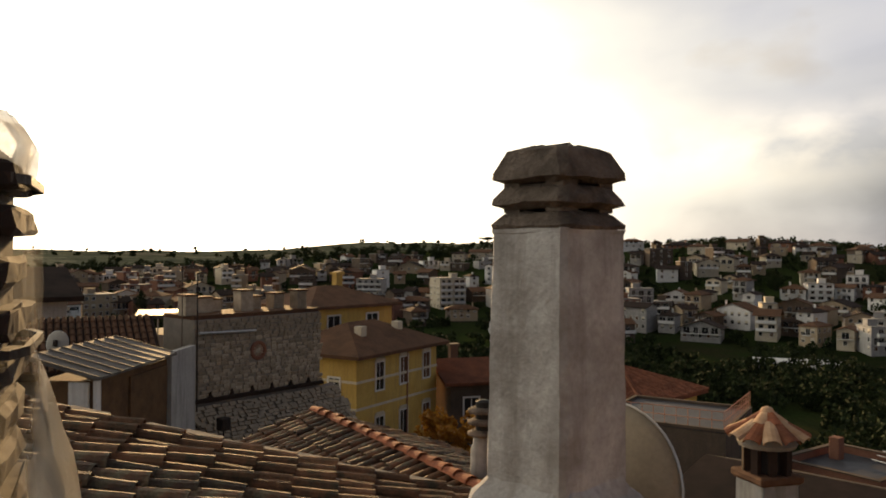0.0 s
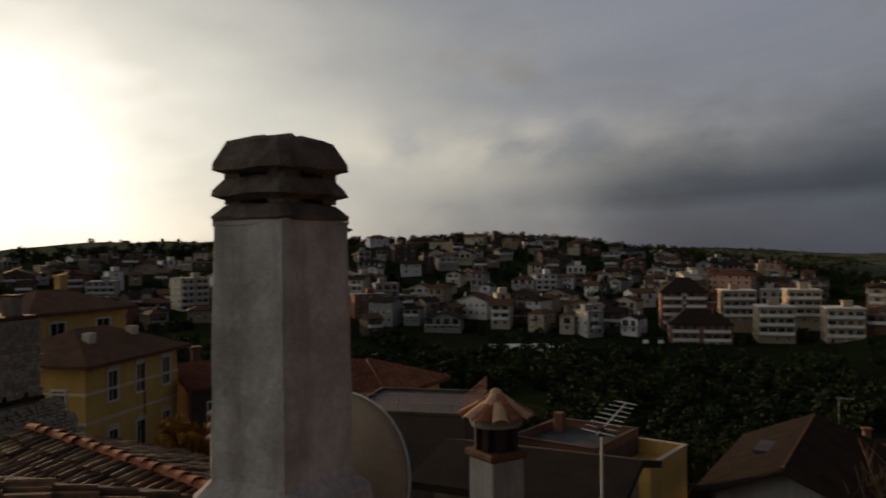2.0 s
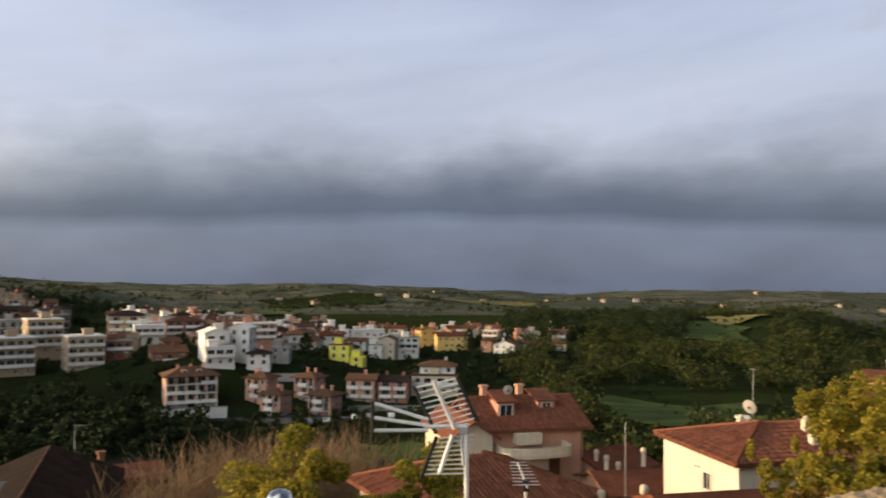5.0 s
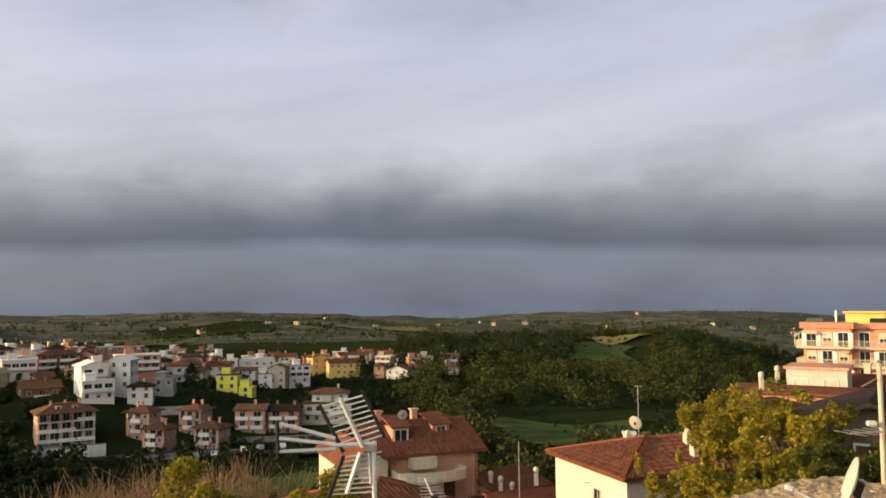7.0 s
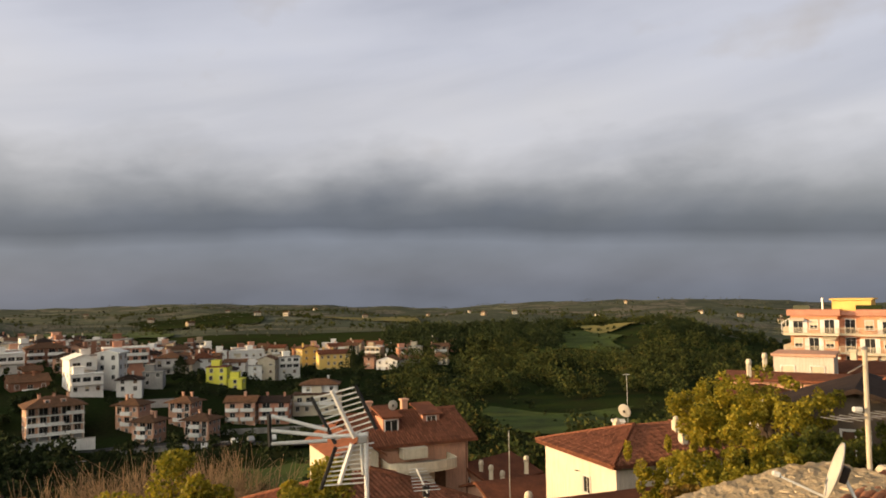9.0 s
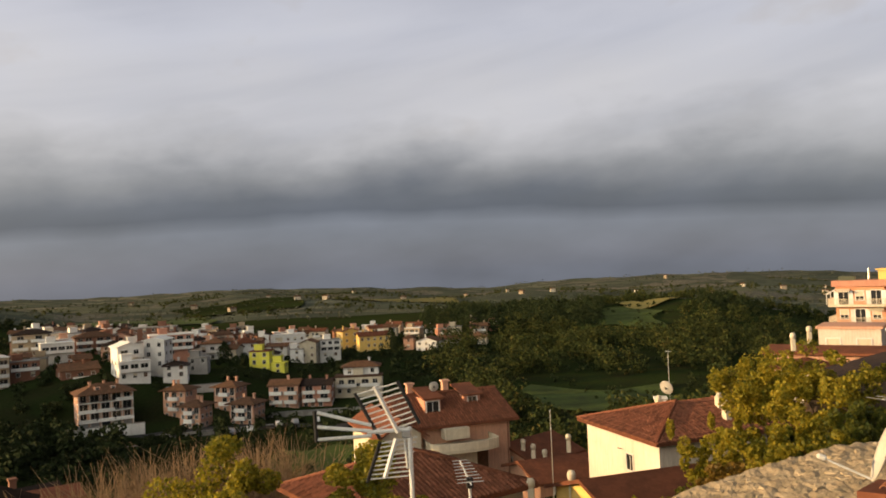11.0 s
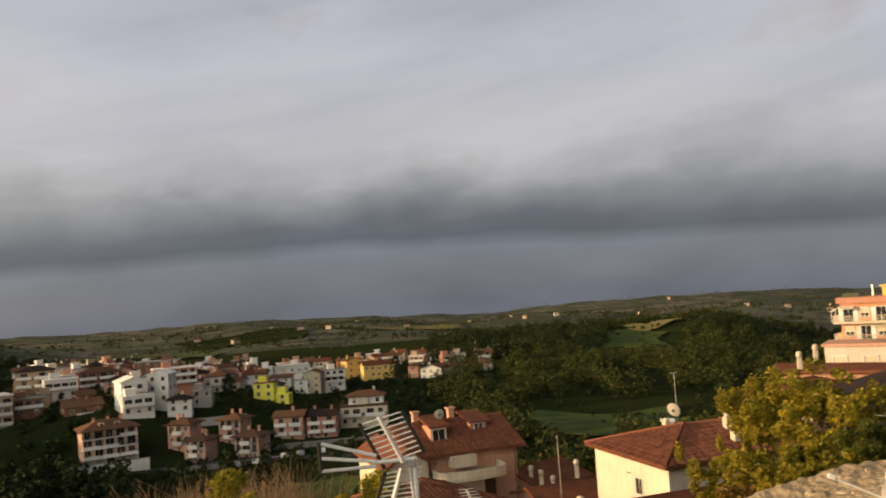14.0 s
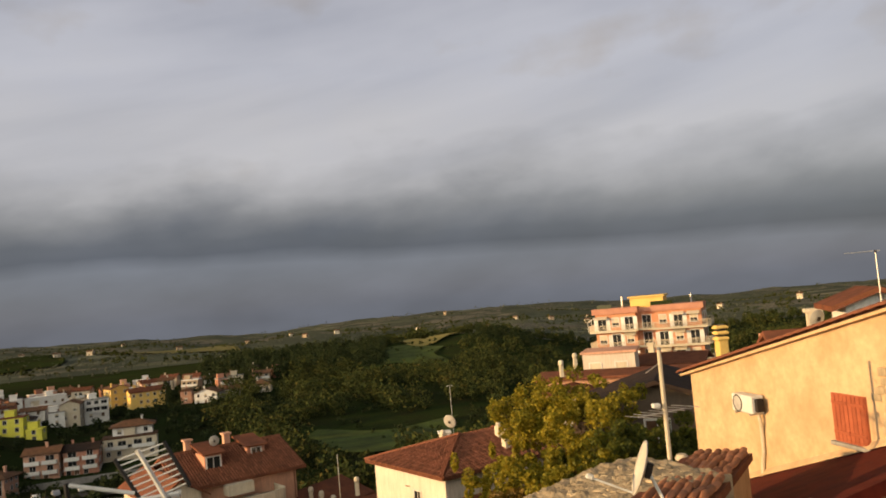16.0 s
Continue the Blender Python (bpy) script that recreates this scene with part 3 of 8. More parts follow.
def tree(name, x, y, z, h, spread, mat, label, seed, leaves=9000, leaf=0.12, bare=0.0, trunk=0.16, stems=1):
    """A tapered trunk with limbs and a crown of many small leaves in uneven clumps."""
    rng = np.random.default_rng(seed)
    ob = thing(name, pose(x, y, z), label, "tree")
    bm = bmesh.new()
    tips = []
    for s in range(stems):
        foot = Vector((rng.normal() * 0.3 * (stems > 1), rng.normal() * 0.3 * (stems > 1), -0.6))
        fork = foot + Vector((rng.normal() * 0.05 * h, rng.normal() * 0.05 * h, 0.6 + h * rng.uniform(0.25, 0.4)))
        rod(bm, foot, fork, trunk, trunk * 0.7, 9)
        for i in range(7):
            a = 2 * math.pi * (i + rng.uniform(-0.3, 0.3)) / 7
            out = spread * rng.uniform(0.35, 0.8)
            mid = fork + Vector((math.cos(a) * out * 0.5, math.sin(a) * out * 0.5, h * rng.uniform(0.12, 0.28)))
            rod(bm, fork, mid, trunk * 0.5, trunk * 0.3, 6)
            for _ in range(3):
                tip = mid + Vector((math.cos(a) * out * 0.5 + rng.normal() * spread * 0.22, math.sin(a) * out * 0.5 + rng.normal() * spread * 0.22, h * rng.uniform(0.05, 0.32)))
                rod(bm, mid, tip, trunk * 0.26, trunk * 0.06, 5)
                tips.append(tip)
                for _ in range(2):
                    end = tip + Vector((rng.normal() * spread * 0.16, rng.normal() * spread * 0.16, h * rng.uniform(0.0, 0.16)))
                    rod(bm, tip, end, trunk * 0.08, trunk * 0.02, 4)
                    tips.append(end)
    part("trunk", bm, M_BARK, ob)
    n = max(1, leaves // len(tips))
    radii = [(spread * rng.uniform(0.07, 0.20),) * 2 + (h * rng.uniform(0.03, 0.09),) for _ in tips]
    part("crown", quads_mesh("crown", leaf_cloud([tuple(t) for t in tips], radii, n, leaf, rng), mat), mat, ob)
    return ob


def shrub_bare(x, y, z, h, seed, label="leafless grey-brown shrub with upright twigs"):
    rng = np.random.default_rng(seed)
    ob = thing("bare_shrub", pose(x, y, z), label, "shrub", "bare shrubs")
    bm = bmesh.new()
    for _ in range(46):
        a, r = rng.uniform(0, 6.28), abs(rng.normal()) * 0.16 * h
        p = Vector((math.cos(a) * r * 0.4, math.sin(a) * r * 0.4, -0.3))
        q = Vector((math.cos(a) * r * 1.5, math.sin(a) * r * 1.5, h * rng.uniform(0.5, 1.0)))
        rod(bm, p, q, 0.055, 0.016, 4)
        for _ in range(11):
            s = p.lerp(q, rng.uniform(0.35, 0.9))
            rod(bm, s, s + Vector((rng.normal() * 0.10 * h, rng.normal() * 0.10 * h, h * rng.uniform(0.08, 0.24))), 0.022, 0.006, 4)
    tagged(part("twig_mass", bm, M_TWIG, ob), kind="stuff")
    return ob

# ---- houses ----
def window_mesh(w, h, style):
    """A window as one moulded piece: surround, reveal, and a sunk pane, blind or closed shutters."""
    bm = bmesh.new()
    t = 0.11

    def ring(x, z0, z1, y):
        return [bm.verts.new(v) for v in ((-x, y, z0), (x, y, z0), (x, y, z1), (-x, y, z1))]

    rings = [ring(w / 2 + t, -t, h + t, 0.02), ring(w / 2 + t, -t, h + t, -0.07), ring(w / 2, 0, h, -0.07), ring(w / 2, 0, h, -0.012)]
    for a, b in zip(rings, rings[1:]):
        for k in range(4):
            bm.faces.new((a[k], a[(k + 1) % 4], b[(k + 1) % 4], b[k]))
    e = rings[3]
    low, high = (0.42, 1.0) if style == "roller" else (0.97, 1.0)
    cols = [(-w / 2, -0.03, 1 if style != "shutters" else 2), (-0.03, 0.03, 0), (0.03, w / 2, 1 if style != "shutters" else 2)]
    zs = (0.0, h * low, h)
    grid = [[e[0], bm.verts.new((-0.03, -0.012, 0)), bm.verts.new((0.03, -0.012, 0)), e[1]],
            [bm.verts.new((x, -0.012, zs[1])) for x in (-w / 2, -0.03, 0.03, w / 2)],
            [e[3], bm.verts.new((-0.03, -0.012, h)), bm.verts.new((0.03, -0.012, h)), e[2]]]
    for r in range(2):
        for c in range(3):
            f = bm.faces.new((grid[r][c], grid[r][c + 1], grid[r + 1][c + 1], grid[r + 1][c]))
            f.material_index = 2 if (style == "roller" and r == 1) else cols[c][2]
    return to_mesh(bm, [M_FRAME, M_GLASS, M_SHUTTER if style == "shutters" else M_CREAM])


WINDOWS = {(w, h, s): window_mesh(w, h, s) for w, h in ((1.1, 1.4), (1.4, 2.2), (0.8, 1.1), (0.85, 1.75)) for s in ("plain", "shutters", "roller")}


def balcony_mesh(w, solid_front):
    bm = bmesh.new()
    box(bm, (-w / 2, -1.25, -0.18), (w / 2, 0, 0))
    if solid_front:
        box(bm, (-w / 2, -1.25, 0), (w / 2, -1.15, 0.95))
        box(bm, (-w / 2, -1.15, 0), (-w / 2 + 0.1, 0, 0.95))
        box(bm, (w / 2 - 0.1, -1.15, 0), (w / 2, 0, 0.95))
    else:
        box(bm, (-w / 2, -1.25, 0.92), (w / 2, -1.2, 1.0), 1)
        for i in range(int(w / 0.3) + 1):
            x = -w / 2 + 0.03 + (w - 0.06) * i / int(w / 0.3)
            box(bm, (x - 0.015, -1.24, 0), (x + 0.015, -1.21, 0.92), 1)
    return bm


BALCONIES = {}


def balcony(w, front, mat):
    key = (round(w, 1), front, mat.name)
    if key not in BALCONIES:
        BALCONIES[key] = to_mesh(balcony_mesh(round(w, 1), front), [mat, M_IRON])
    return BALCONIES[key]


GLAZING = {}


def glazing(w):
    """A row of dark glazed balcony doors in one frame; its dark band gives the shade of the recess."""
    if w not in GLAZING:
        bm = bmesh.new()
        n = max(1, round(w / 1.0))
        xs = [-w / 2 + w * i / n for i in range(n + 1)]
        rows = []
        for z in (0.0, 2.15):
            rows.append([bm.verts.new((x + d, -0.03, z)) for x in xs for d in (-0.035, 0.035)])
        for i in range(2 * n + 1):
            bm.faces.new((rows[0][i], rows[0][i + 1], rows[1][i + 1], rows[1][i])).material_index = i % 2
        GLAZING[w] = to_mesh(bm, [M_FRAME, M_GLASS])
    return GLAZING[w]


def roof_bm(w, d, h, kind, over, pitch):
    """A tiled roof body over a w x d plan whose eaves lie at height h."""
    bm = bmesh.new()
    a, b, t = w / 2 + over, d / 2 + over, 0.22
    if kind == "flat":
        box(bm, (-w / 2 - 0.25, -d / 2 - 0.25, h), (w / 2 + 0.25, d / 2 + 0.25, h + 0.28))
        box(bm, (-w / 2 + 0.2, -d / 2 + 0.2, h + 0.28), (w / 2 - 0.2, d / 2 - 0.2, h + 0.34))
        return bm
    z0 = h - over * pitch
    if kind == "gable":      # ridge along x
        z1 = h + d / 2 * pitch
        solid(bm, [(-a, -b, z0), (a, -b, z0), (a, 0, z1), (-a, 0, z1)], [(-a, -b, z0 + t), (a, -b, z0 + t), (a, 0, z1 + t), (-a, 0, z1 + t)])
        solid(bm, [(-a, 0, z1), (a, 0, z1), (a, b, z0), (-a, b, z0)], [(-a, 0, z1 + t), (a, 0, z1 + t), (a, b, z0 + t), (-a, b, z0 + t)])
    elif kind == "front":    # ridge along y, gable to the front
        z1 = h + w / 2 * pitch
        solid(bm, [(-a, -b, z0), (0, -b, z1), (0, b, z1), (-a, b, z0)], [(-a, -b, z0 + t), (0, -b, z1 + t), (0, b, z1 + t), (-a, b, z0 + t)])
        solid(bm, [(0, -b, z1), (a, -b, z0), (a, b, z0), (0, b, z1)], [(0, -b, z1 + t), (a, -b, z0 + t), (a, b, z0 + t), (0, b, z1 + t)])
    else:                    # hip
        r = min(a, b)
        rise = r * pitch
        rx, ry = max(0.02, a - r), max(0.02, b - r)
        low = [(-a, -b), (a, -b), (a, b), (-a, b)]
        top = [(-rx, -ry), (rx, -ry), (rx, ry), (-rx, ry)]
        vs = [[bm.verts.new((x, y, z)) for x, y in ring] for ring, z in ((low, z0), (low, z0 + t), (top, z0 + t + rise))]
        bm.faces.new(vs[0][::-1])
        bm.faces.new(vs[2])
        for p, q in ((vs[0], vs[1]), (vs[1], vs[2])):
            for i in range(4):
                bm.faces.new((p[i], p[(i + 1) % 4], q[(i + 1) % 4], q[i]))
    return bm


def wall_bm(w, d, h, kind, pitch, deep=7.0):
    bm = bmesh.new()
    x, y = w / 2, d / 2
    if kind == "gable":
        s = h + y * pitch
        prof = [(-y, -deep), (y, -deep), (y, h), (0, s), (-y, h)]
        solid(bm, [(-x, p, q) for p, q in prof], [(x, p, q) for p, q in prof])
    elif kind == "front":
        s = h + x * pitch
        prof = [(x, -deep), (-x, -deep), (-x, h), (0, s), (x, h)]
        solid(bm, [(p, -y, q) for p, q in prof], [(p, y, q) for p, q in prof])
    else:
        box(bm, (-x, -y, -deep), (x, y, h))
    return bm


def house(name, m, w, d, h, wall, roof, kind, label, seed=0, pitch=0.36, over=0.6, balconies=0, front=True, style="mixed", category="house", group="",
          sides=True, storey=3.0, bal_mat=None, chimneys=1, deep=7.0, attic=0.0, win=(1.1, 1.4), gap=2.9):
    """A house: walls, roof, chimneys, and on the sides that are seen each window and each balcony."""
    rng = random.Random(seed)
    ob = thing(name, m, label, category, group)
    part("wall", wall_bm(w, d, h, kind, pitch, deep), wall, ob)
    rf = part("roof", roof_bm(w, d, h, kind, over, pitch), roof, ob)
    n = max(1, round(h / storey))
    styles = ["plain", "shutters", "roller"] if style == "mixed" else [style]
    faces = [(w, pose(0, -d / 2, 0))]
    if sides:
        faces += [(d, pose(w / 2, 0, 0, 0, 0, 90)), (d, pose(-w / 2, 0, 0, 0, 0, -90))]
    for fi, (fw, fm) in enumerate(faces):
        cols = max(1, int((fw - 0.8) / gap))
        for s in range(n):
            z = 0.95 + s * (h / n)
            bal = fi == 0 and balconies and s > 0
            if bal:
                bw = fw * (0.94 if balconies == 2 else 0.42)
                lw = round(bw * (0.86 if balconies == 2 else 0.8), 1)
                for cx in ([0] if balconies == 2 else ([-fw * 0.25, fw * 0.25] if cols > 3 else [0])):
                    part("balcony", balcony(bw, front, bal_mat or M_WHITE), None, ob, at=fm @ pose(cx, 0.03, z - 0.9))
                    # dark door bands put in the shade behind the balcony
                    bays = max(1, int(bw / 2.7))
                    for q in range(bays):
                        part("balcony_door", glazing(1.6 if rng.random() < 0.5 else 2.3), None, ob, at=fm @ pose(cx - bw / 2 + bw * (q + 0.5) / bays, 0, z - 0.85))
            for c in range(cols):
                x = -fw / 2 + fw * (c + 0.5) / cols + rng.uniform(-0.1, 0.1)
                if bal and abs(x - (0 if balconies == 2 or cols <= 3 else math.copysign(fw * 0.25, x))) < lw / 2 + 0.4:
                    continue
                if rng.random() < 0.1 or (fi and rng.random() < 0.15):
                    continue
                st = rng.choice(styles)
                door = bal and rng.random() < 0.7
                key = (1.4, 2.2, "roller" if st == "shutters" else st) if door else (*win, st)
                part("window", WINDOWS[key], None, ob, at=fm @ pose(x, 0, z - (0.85 if door else 0)))
    for c in range(chimneys if kind != "flat" else 0):
        bm = bmesh.new()
        cx, cy = rng.uniform(-w * 0.35, w * 0.35), rng.uniform(-d * 0.15, d * 0.3)
        box(bm, (cx - 0.3, cy - 0.3, h - 0.2), (cx + 0.3, cy + 0.3, h + min(w, d) / 2 * pitch + 1.0))
        box(bm, (cx - 0.4, cy - 0.4, h + min(w, d) / 2 * pitch + 1.0), (cx + 0.4, cy + 0.4, h + min(w, d) / 2 * pitch + 1.2))
        part("chimney", bm, wall, rf)
    if kind == "flat":
        bm = bmesh.new()
        cx = rng.uniform(-w * 0.25, w * 0.25)
        box(bm, (cx - 1.6, -1.2, h + 0.3), (cx + 1.6, 2.0, h + 2.3))
        box(bm, (cx - 1.8, -1.4, h + 2.3), (cx + 1.8, 2.2, h + 2.5))
        part("stair_head", bm, wall, rf)
    return ob


# The houses of the hill opposite that stand out: bearing, distance, width, depth, top of the walls, height, turn
TAKEN = []


def placed(b, d, w, dp, top, h, turn, *more, **kw):
    TAKEN.append((b, d, math.degrees(w / d) / 2))
    return more[0](kw.pop("name", "house"), facing(b, d + dp / 2, top - h, turn), w, dp, h, *more[1:], **kw)


FAR = "houses of the hill opposite"
placed(4.1, 388, 14, 12, -14.0, 18, 25, house, M_CREAM, M_CONC, "flat", "tall cream apartment house with balconies", seed=1, balconies=1, category="apartment house", name="apartment_house", group=FAR)
placed(20.2, 560, 21, 14, 4.0, 8, 10, house, M_ROSE, M_ROOF_DARK, "hip", "long reddish house on the crest of the hill", seed=2, group=FAR)
placed(27.0, 450, 11, 9, -18.0, 8.4, -15, house, M_GOLD, M_ROOF_BROWN, "gable", "small yellow house with a tiled roof", seed=3, group=FAR)
placed(29.0, 400, 11, 10, -14.5, 10.5, 12, house, M_WHITE, M_CONC, "flat", "white flat-roofed house with wide balconies", seed=4, balconies=2, group=FAR)
placed(30.6, 405, 8, 8, -16.0, 9, -10, house, M_WHITE, M_ROOF_BROWN, "gable", "white house with a brown tiled roof", seed=5, balconies=1, group=FAR)
placed(31.4, 330, 10.5, 11, -24.0, 11, 5, house, M_OCHRE, M_ROOF_DARK, "front", "beige house with a gable to the valley", seed=6, balconies=1, group=FAR)
placed(34.8, 335, 10, 10, -23.0, 11, -18, house, M_CREAM, M_ROOF_BROWN, "front", "pale house with a gable and balconies", seed=7, balconies=1, group=FAR)
placed(38.5, 312, 17, 12, -17.5, 15, 6, house, M_BRICK, M_ROOF_DARK, "hip", "brown brick apartment house with a steep dark roof", seed=8, balconies=1, category="apartment house", name="apartment_house", pitch=0.8, group=FAR)
placed(39.6, 290, 21, 11, -27.5, 9, 6, house, M_BRICK, M_ROOF_DARK, "hip", "brown brick terrace with white balconies", seed=9, balconies=1, category="apartment house", name="apartment_house", pitch=0.8, group=FAR)
for b_, d_, t_ in ((42.0, 316, -17.5), (46.0, 326, -17.5), (44.3, 298, -22.0), (48.4, 298, -22.0)):
    placed(b_, d_, 12, 12, t_, 12.5, 10, house, M_OCHRE, M_WHITE, "flat", "tan apartment block with long white balconies", seed=int(b_ * 10), balconies=2, category="apartment house", name="apartment_house", group="tan apartment blocks")
placed(41.8, 400, 18, 12, -14.5, 8, -12, house, M_PINK, M_ROOF, "hip", "pink house with a hipped roof", seed=11, group=FAR)
# The village on the far side: bearing, distance, width, depth, top of the walls, height, turn
ROAD = "salmon houses on the road"
def road_apartments():
    """Four floors with deep white balconies between piers, garages below, a wide hipped roof with dormers."""
    TAKEN.append((55.1, 246, 2.0))
    w, d, h = 14.5, 10.0, 10.6
    ob = thing("apartment_house", facing(55.1, 251, -40.6, 8), "salmon apartment house with open white balconies and garages", "apartment house", FAR)
    part("wall", box(bmesh.new(), (-w / 2, -d / 2 + 1.5, -5), (w / 2, d / 2, h)), M_PINK, ob)
    rf = part("roof", roof_bm(w, d, h, "hip", 0.9, 0.42), M_ROOF_BROWN, ob)
    for x in (-3.6, 0.2, 3.8):
        c = part("chimney", box(bmesh.new(), (x - 0.35, -0.6, h + 0.8), (x + 0.35, 0.1, h + 2.9)), M_PINK, rf)
        part("cap", box(bmesh.new(), (x - 0.5, -0.75, h + 2.9), (x + 0.5, 0.25, h + 3.1)), M_ROOF_BROWN, c)
    for x in (-2.0, 2.2):
        dm = part("dormer", box(bmesh.new(), (x - 0.8, -3.6, h + 0.3), (x + 0.8, -1.0, h + 1.5)), M_PINK, rf)
        part("window", WINDOWS[(0.8, 1.1, "plain")], None, dm, at=pose(x, -3.6, h + 0.35))
    for f in range(4):
        z = 2.7 * f
        if f:
            part("floor_slab", box(bmesh.new(), (-w / 2 - 0.1, -d / 2 - 0.2, z - 0.25), (w / 2 + 0.1, -d / 2 + 1.5, z)), M_WHITE, ob, "white balcony slab")
            for x0, x1 in ((-w / 2, -w / 6 - 0.15), (-w / 6 + 0.15, w / 6 - 0.15), (w / 6 + 0.15, w / 2)):
                if (f + int(x0 > 0)) % 3:
                    part("parapet", box(bmesh.new(), (x0, -d / 2 - 0.18, z), (x1, -d / 2 - 0.06, z + 0.75)), M_WHITE, ob, "white balcony parapet")
                else:
                    part("railing", balcony(round(x1 - x0, 1), False, M_WHITE), None, ob, at=pose((x0 + x1) / 2, -d / 2 + 1.1, z))
        for k in range(5):
            x = -w / 2 + w * (k + 0.5) / 5
            # dark glazing stands in for the shade of the deep balconies
            if f:
                part("balcony_door", glazing(1.6 if (k + f) % 2 else 2.3), None, ob, at=pose(x, -d / 2 + 1.48, z + 0.02))
            else:
                part("garage_door", box(bmesh.new(), (x - 1.1, -d / 2 + 0.9, 0.0), (x + 1.1, -d / 2 + 1.0, 2.3)), M_GREY if k != 2 else M_GLASS, ob, "pale grey garage door" if k != 2 else "dark open garage")
    for k in range(6):
        x = -w / 2 + 0.15 + (w - 0.3) * k / 5
        part("pier", box(bmesh.new(), (x - 0.16, -d / 2 - 0.05, -3), (x + 0.16, -d / 2 + 0.3, h)), M_PALE, ob)
    for sx in (-1, 1):
        for f in range(1, 4):
            for y in (-1.0, 2.6):
                part("window", WINDOWS[(1.1, 1.4, "plain")], None, ob, at=pose(sx * w / 2, y, 2.7 * f + 0.8, 0, 0, 90 * sx))


road_apartments()
placed(53.6, 290, 11.5, 11, -27.2, 9.5, 10, house, M_BRICK, M_ROOF_BROWN, "gable", "brown brick house with stacked balconies and gabled roof", seed=13, balconies=1, group=FAR, chimneys=3)
placed(52.4, 335, 11.6, 9, -20.8, 7.0, 6, house, M_WHITE, M_WHITE, "flat", "low white flat-roofed house", seed=12, balconies=2, group=FAR)
placed(51.0, 344, 12.5, 9, -17.1, 9.0, -8, house, M_OCHRE, M_ROOF_DARK, "hip", "tan house with a dark hipped roof", seed=39, balconies=1, group=FAR)
placed(54.6, 352, 14.6, 10, -20.2, 8.0, 5, house, M_BRICK, M_ROOF_BROWN, "hip", "brown house between trees", seed=42, balconies=1, group=FAR)
placed(56.6, 282, 8.0, 9, -20.2, 10.0, 14, house, M_WHITE, M_WHITE, "front", "white house with a sloping white gable", seed=14, balconies=2, group=FAR, chimneys=0)
placed(58.6, 286, 7.0, 8, -18.9, 9.5, -20, house, M_WHITE, M_WHITE, "front", "white cubic house with small square windows", seed=15, style="plain", group=FAR, chimneys=0, pitch=0.25)
placed(57.0, 274, 9.6, 5, -24.5, 6.0, 8, house, M_WHITE, M_WHITE, "flat", "stepped white terraces of a house", seed=43, balconies=2, group=FAR)
placed(59.4, 318, 16.0, 10, -19.5, 8.0, 5, house, M_ROSE, M_WHITE, "flat", "reddish house with a white-edged flat roof", seed=16, balconies=2, group=FAR)
placed(59.7, 276, 7.6, 6, -26.9, 4.5, -6, house, M_WHITE, M_ROOF_DARK, "hip", "low white house with a dark roof", seed=44, group=FAR)
placed(61.2, 290, 6.6, 6, -26.3, 5.0, -10, house, M_GREY, M_CONC, "flat", "small grey house behind a wall", seed=45, style="plain", group=FAR)
placed(62.3, 335, 10.0, 9, -24.9, 7.0, -15, house, M_WHITE, M_ROOF_BROWN, "hip", "white house with a low roof", seed=32, balconies=1, group=FAR)
placed(64.3, 345, 9.0, 8, -26.2, 6.0, 8, house, M_WHITE, M_ROOF, "hip", "white house with a red roof", seed=33, group=FAR, pitch=0.5)
placed(65.4, 310, 7.6, 8, -27.3, 8.3, -14, house, M_LIME, M_ROOF, "flat", "bright lime-yellow house above the road", seed=25, style="plain", group=FAR, chimneys=0)
placed(66.6, 305, 5.0, 6, -31.6, 4.6, -14, house, M_LIME, M_LIME, "flat", "low lime-yellow wing of a house", seed=26, style="plain", group=FAR)
placed(67.2, 430, 18.0, 9, -29.7, 4.0, 4, house, M_WHITE, M_WHITE, "flat", "long low white building", seed=37, balconies=2, group=FAR)
placed(68.7, 362, 7.6, 8, -29.2, 7.0, -12, house, M_CREAM, M_ROOF_BROWN, "front", "cream house with a gable", seed=34, group=FAR)
placed(70.1, 368, 9.4, 8, -29.0, 8.0, 6, house, M_WHITE, M_CONC, "flat", "white house with balconies", seed=35, balconies=2, group=FAR)
placed(71.4, 428, 9.0, 10, -29.6, 13.0, 20, house, M_GOLD, M_ROOF_BROWN, "front", "golden-yellow apartment house in the village", seed=27, category="apartment house", name="apartment_house", group=FAR, chimneys=2)
placed(73.2, 416, 16.0, 10, -31.6, 13.0, 10, house, M_GOLD, M_ROOF, "gable", "golden-yellow apartment house with a dark red roof", seed=28, category="apartment house", name="apartment_house", group=FAR, chimneys=3)
for b_, d_, w_, t_, m_, r_ in ((73.4, 472, 9, -31.3, M_PINK, M_ROOF), (74.8, 486, 9, -30.6, M_CREAM, M_ROOF), (76.2, 478, 9, -31.0, M_PINK, M_ROOF), (77.5, 470, 9, -32.6, M_WHITE, M_ROOF_BROWN), (79.0, 474, 8, -33.8, M_CREAM, M_ROOF), (80.4, 466, 8, -34.6, M_PINK, M_ROOF_BROWN), (69.4, 452, 9, -30.2, M_CREAM, M_ROOF), (62.6, 392, 9, -25.4, M_CREAM, M_ROOF_BROWN)):
    placed(b_, d_, w_, 8, t_, 6.5, (int(b_ * 7) % 40) - 20, house, m_, r_, "gable", "small house with a red tiled roof on the village street" if r_ is M_ROOF else "small house with a brown tiled roof on the village street", seed=int(b_ * 10), balconies=1, group="houses of the village street")
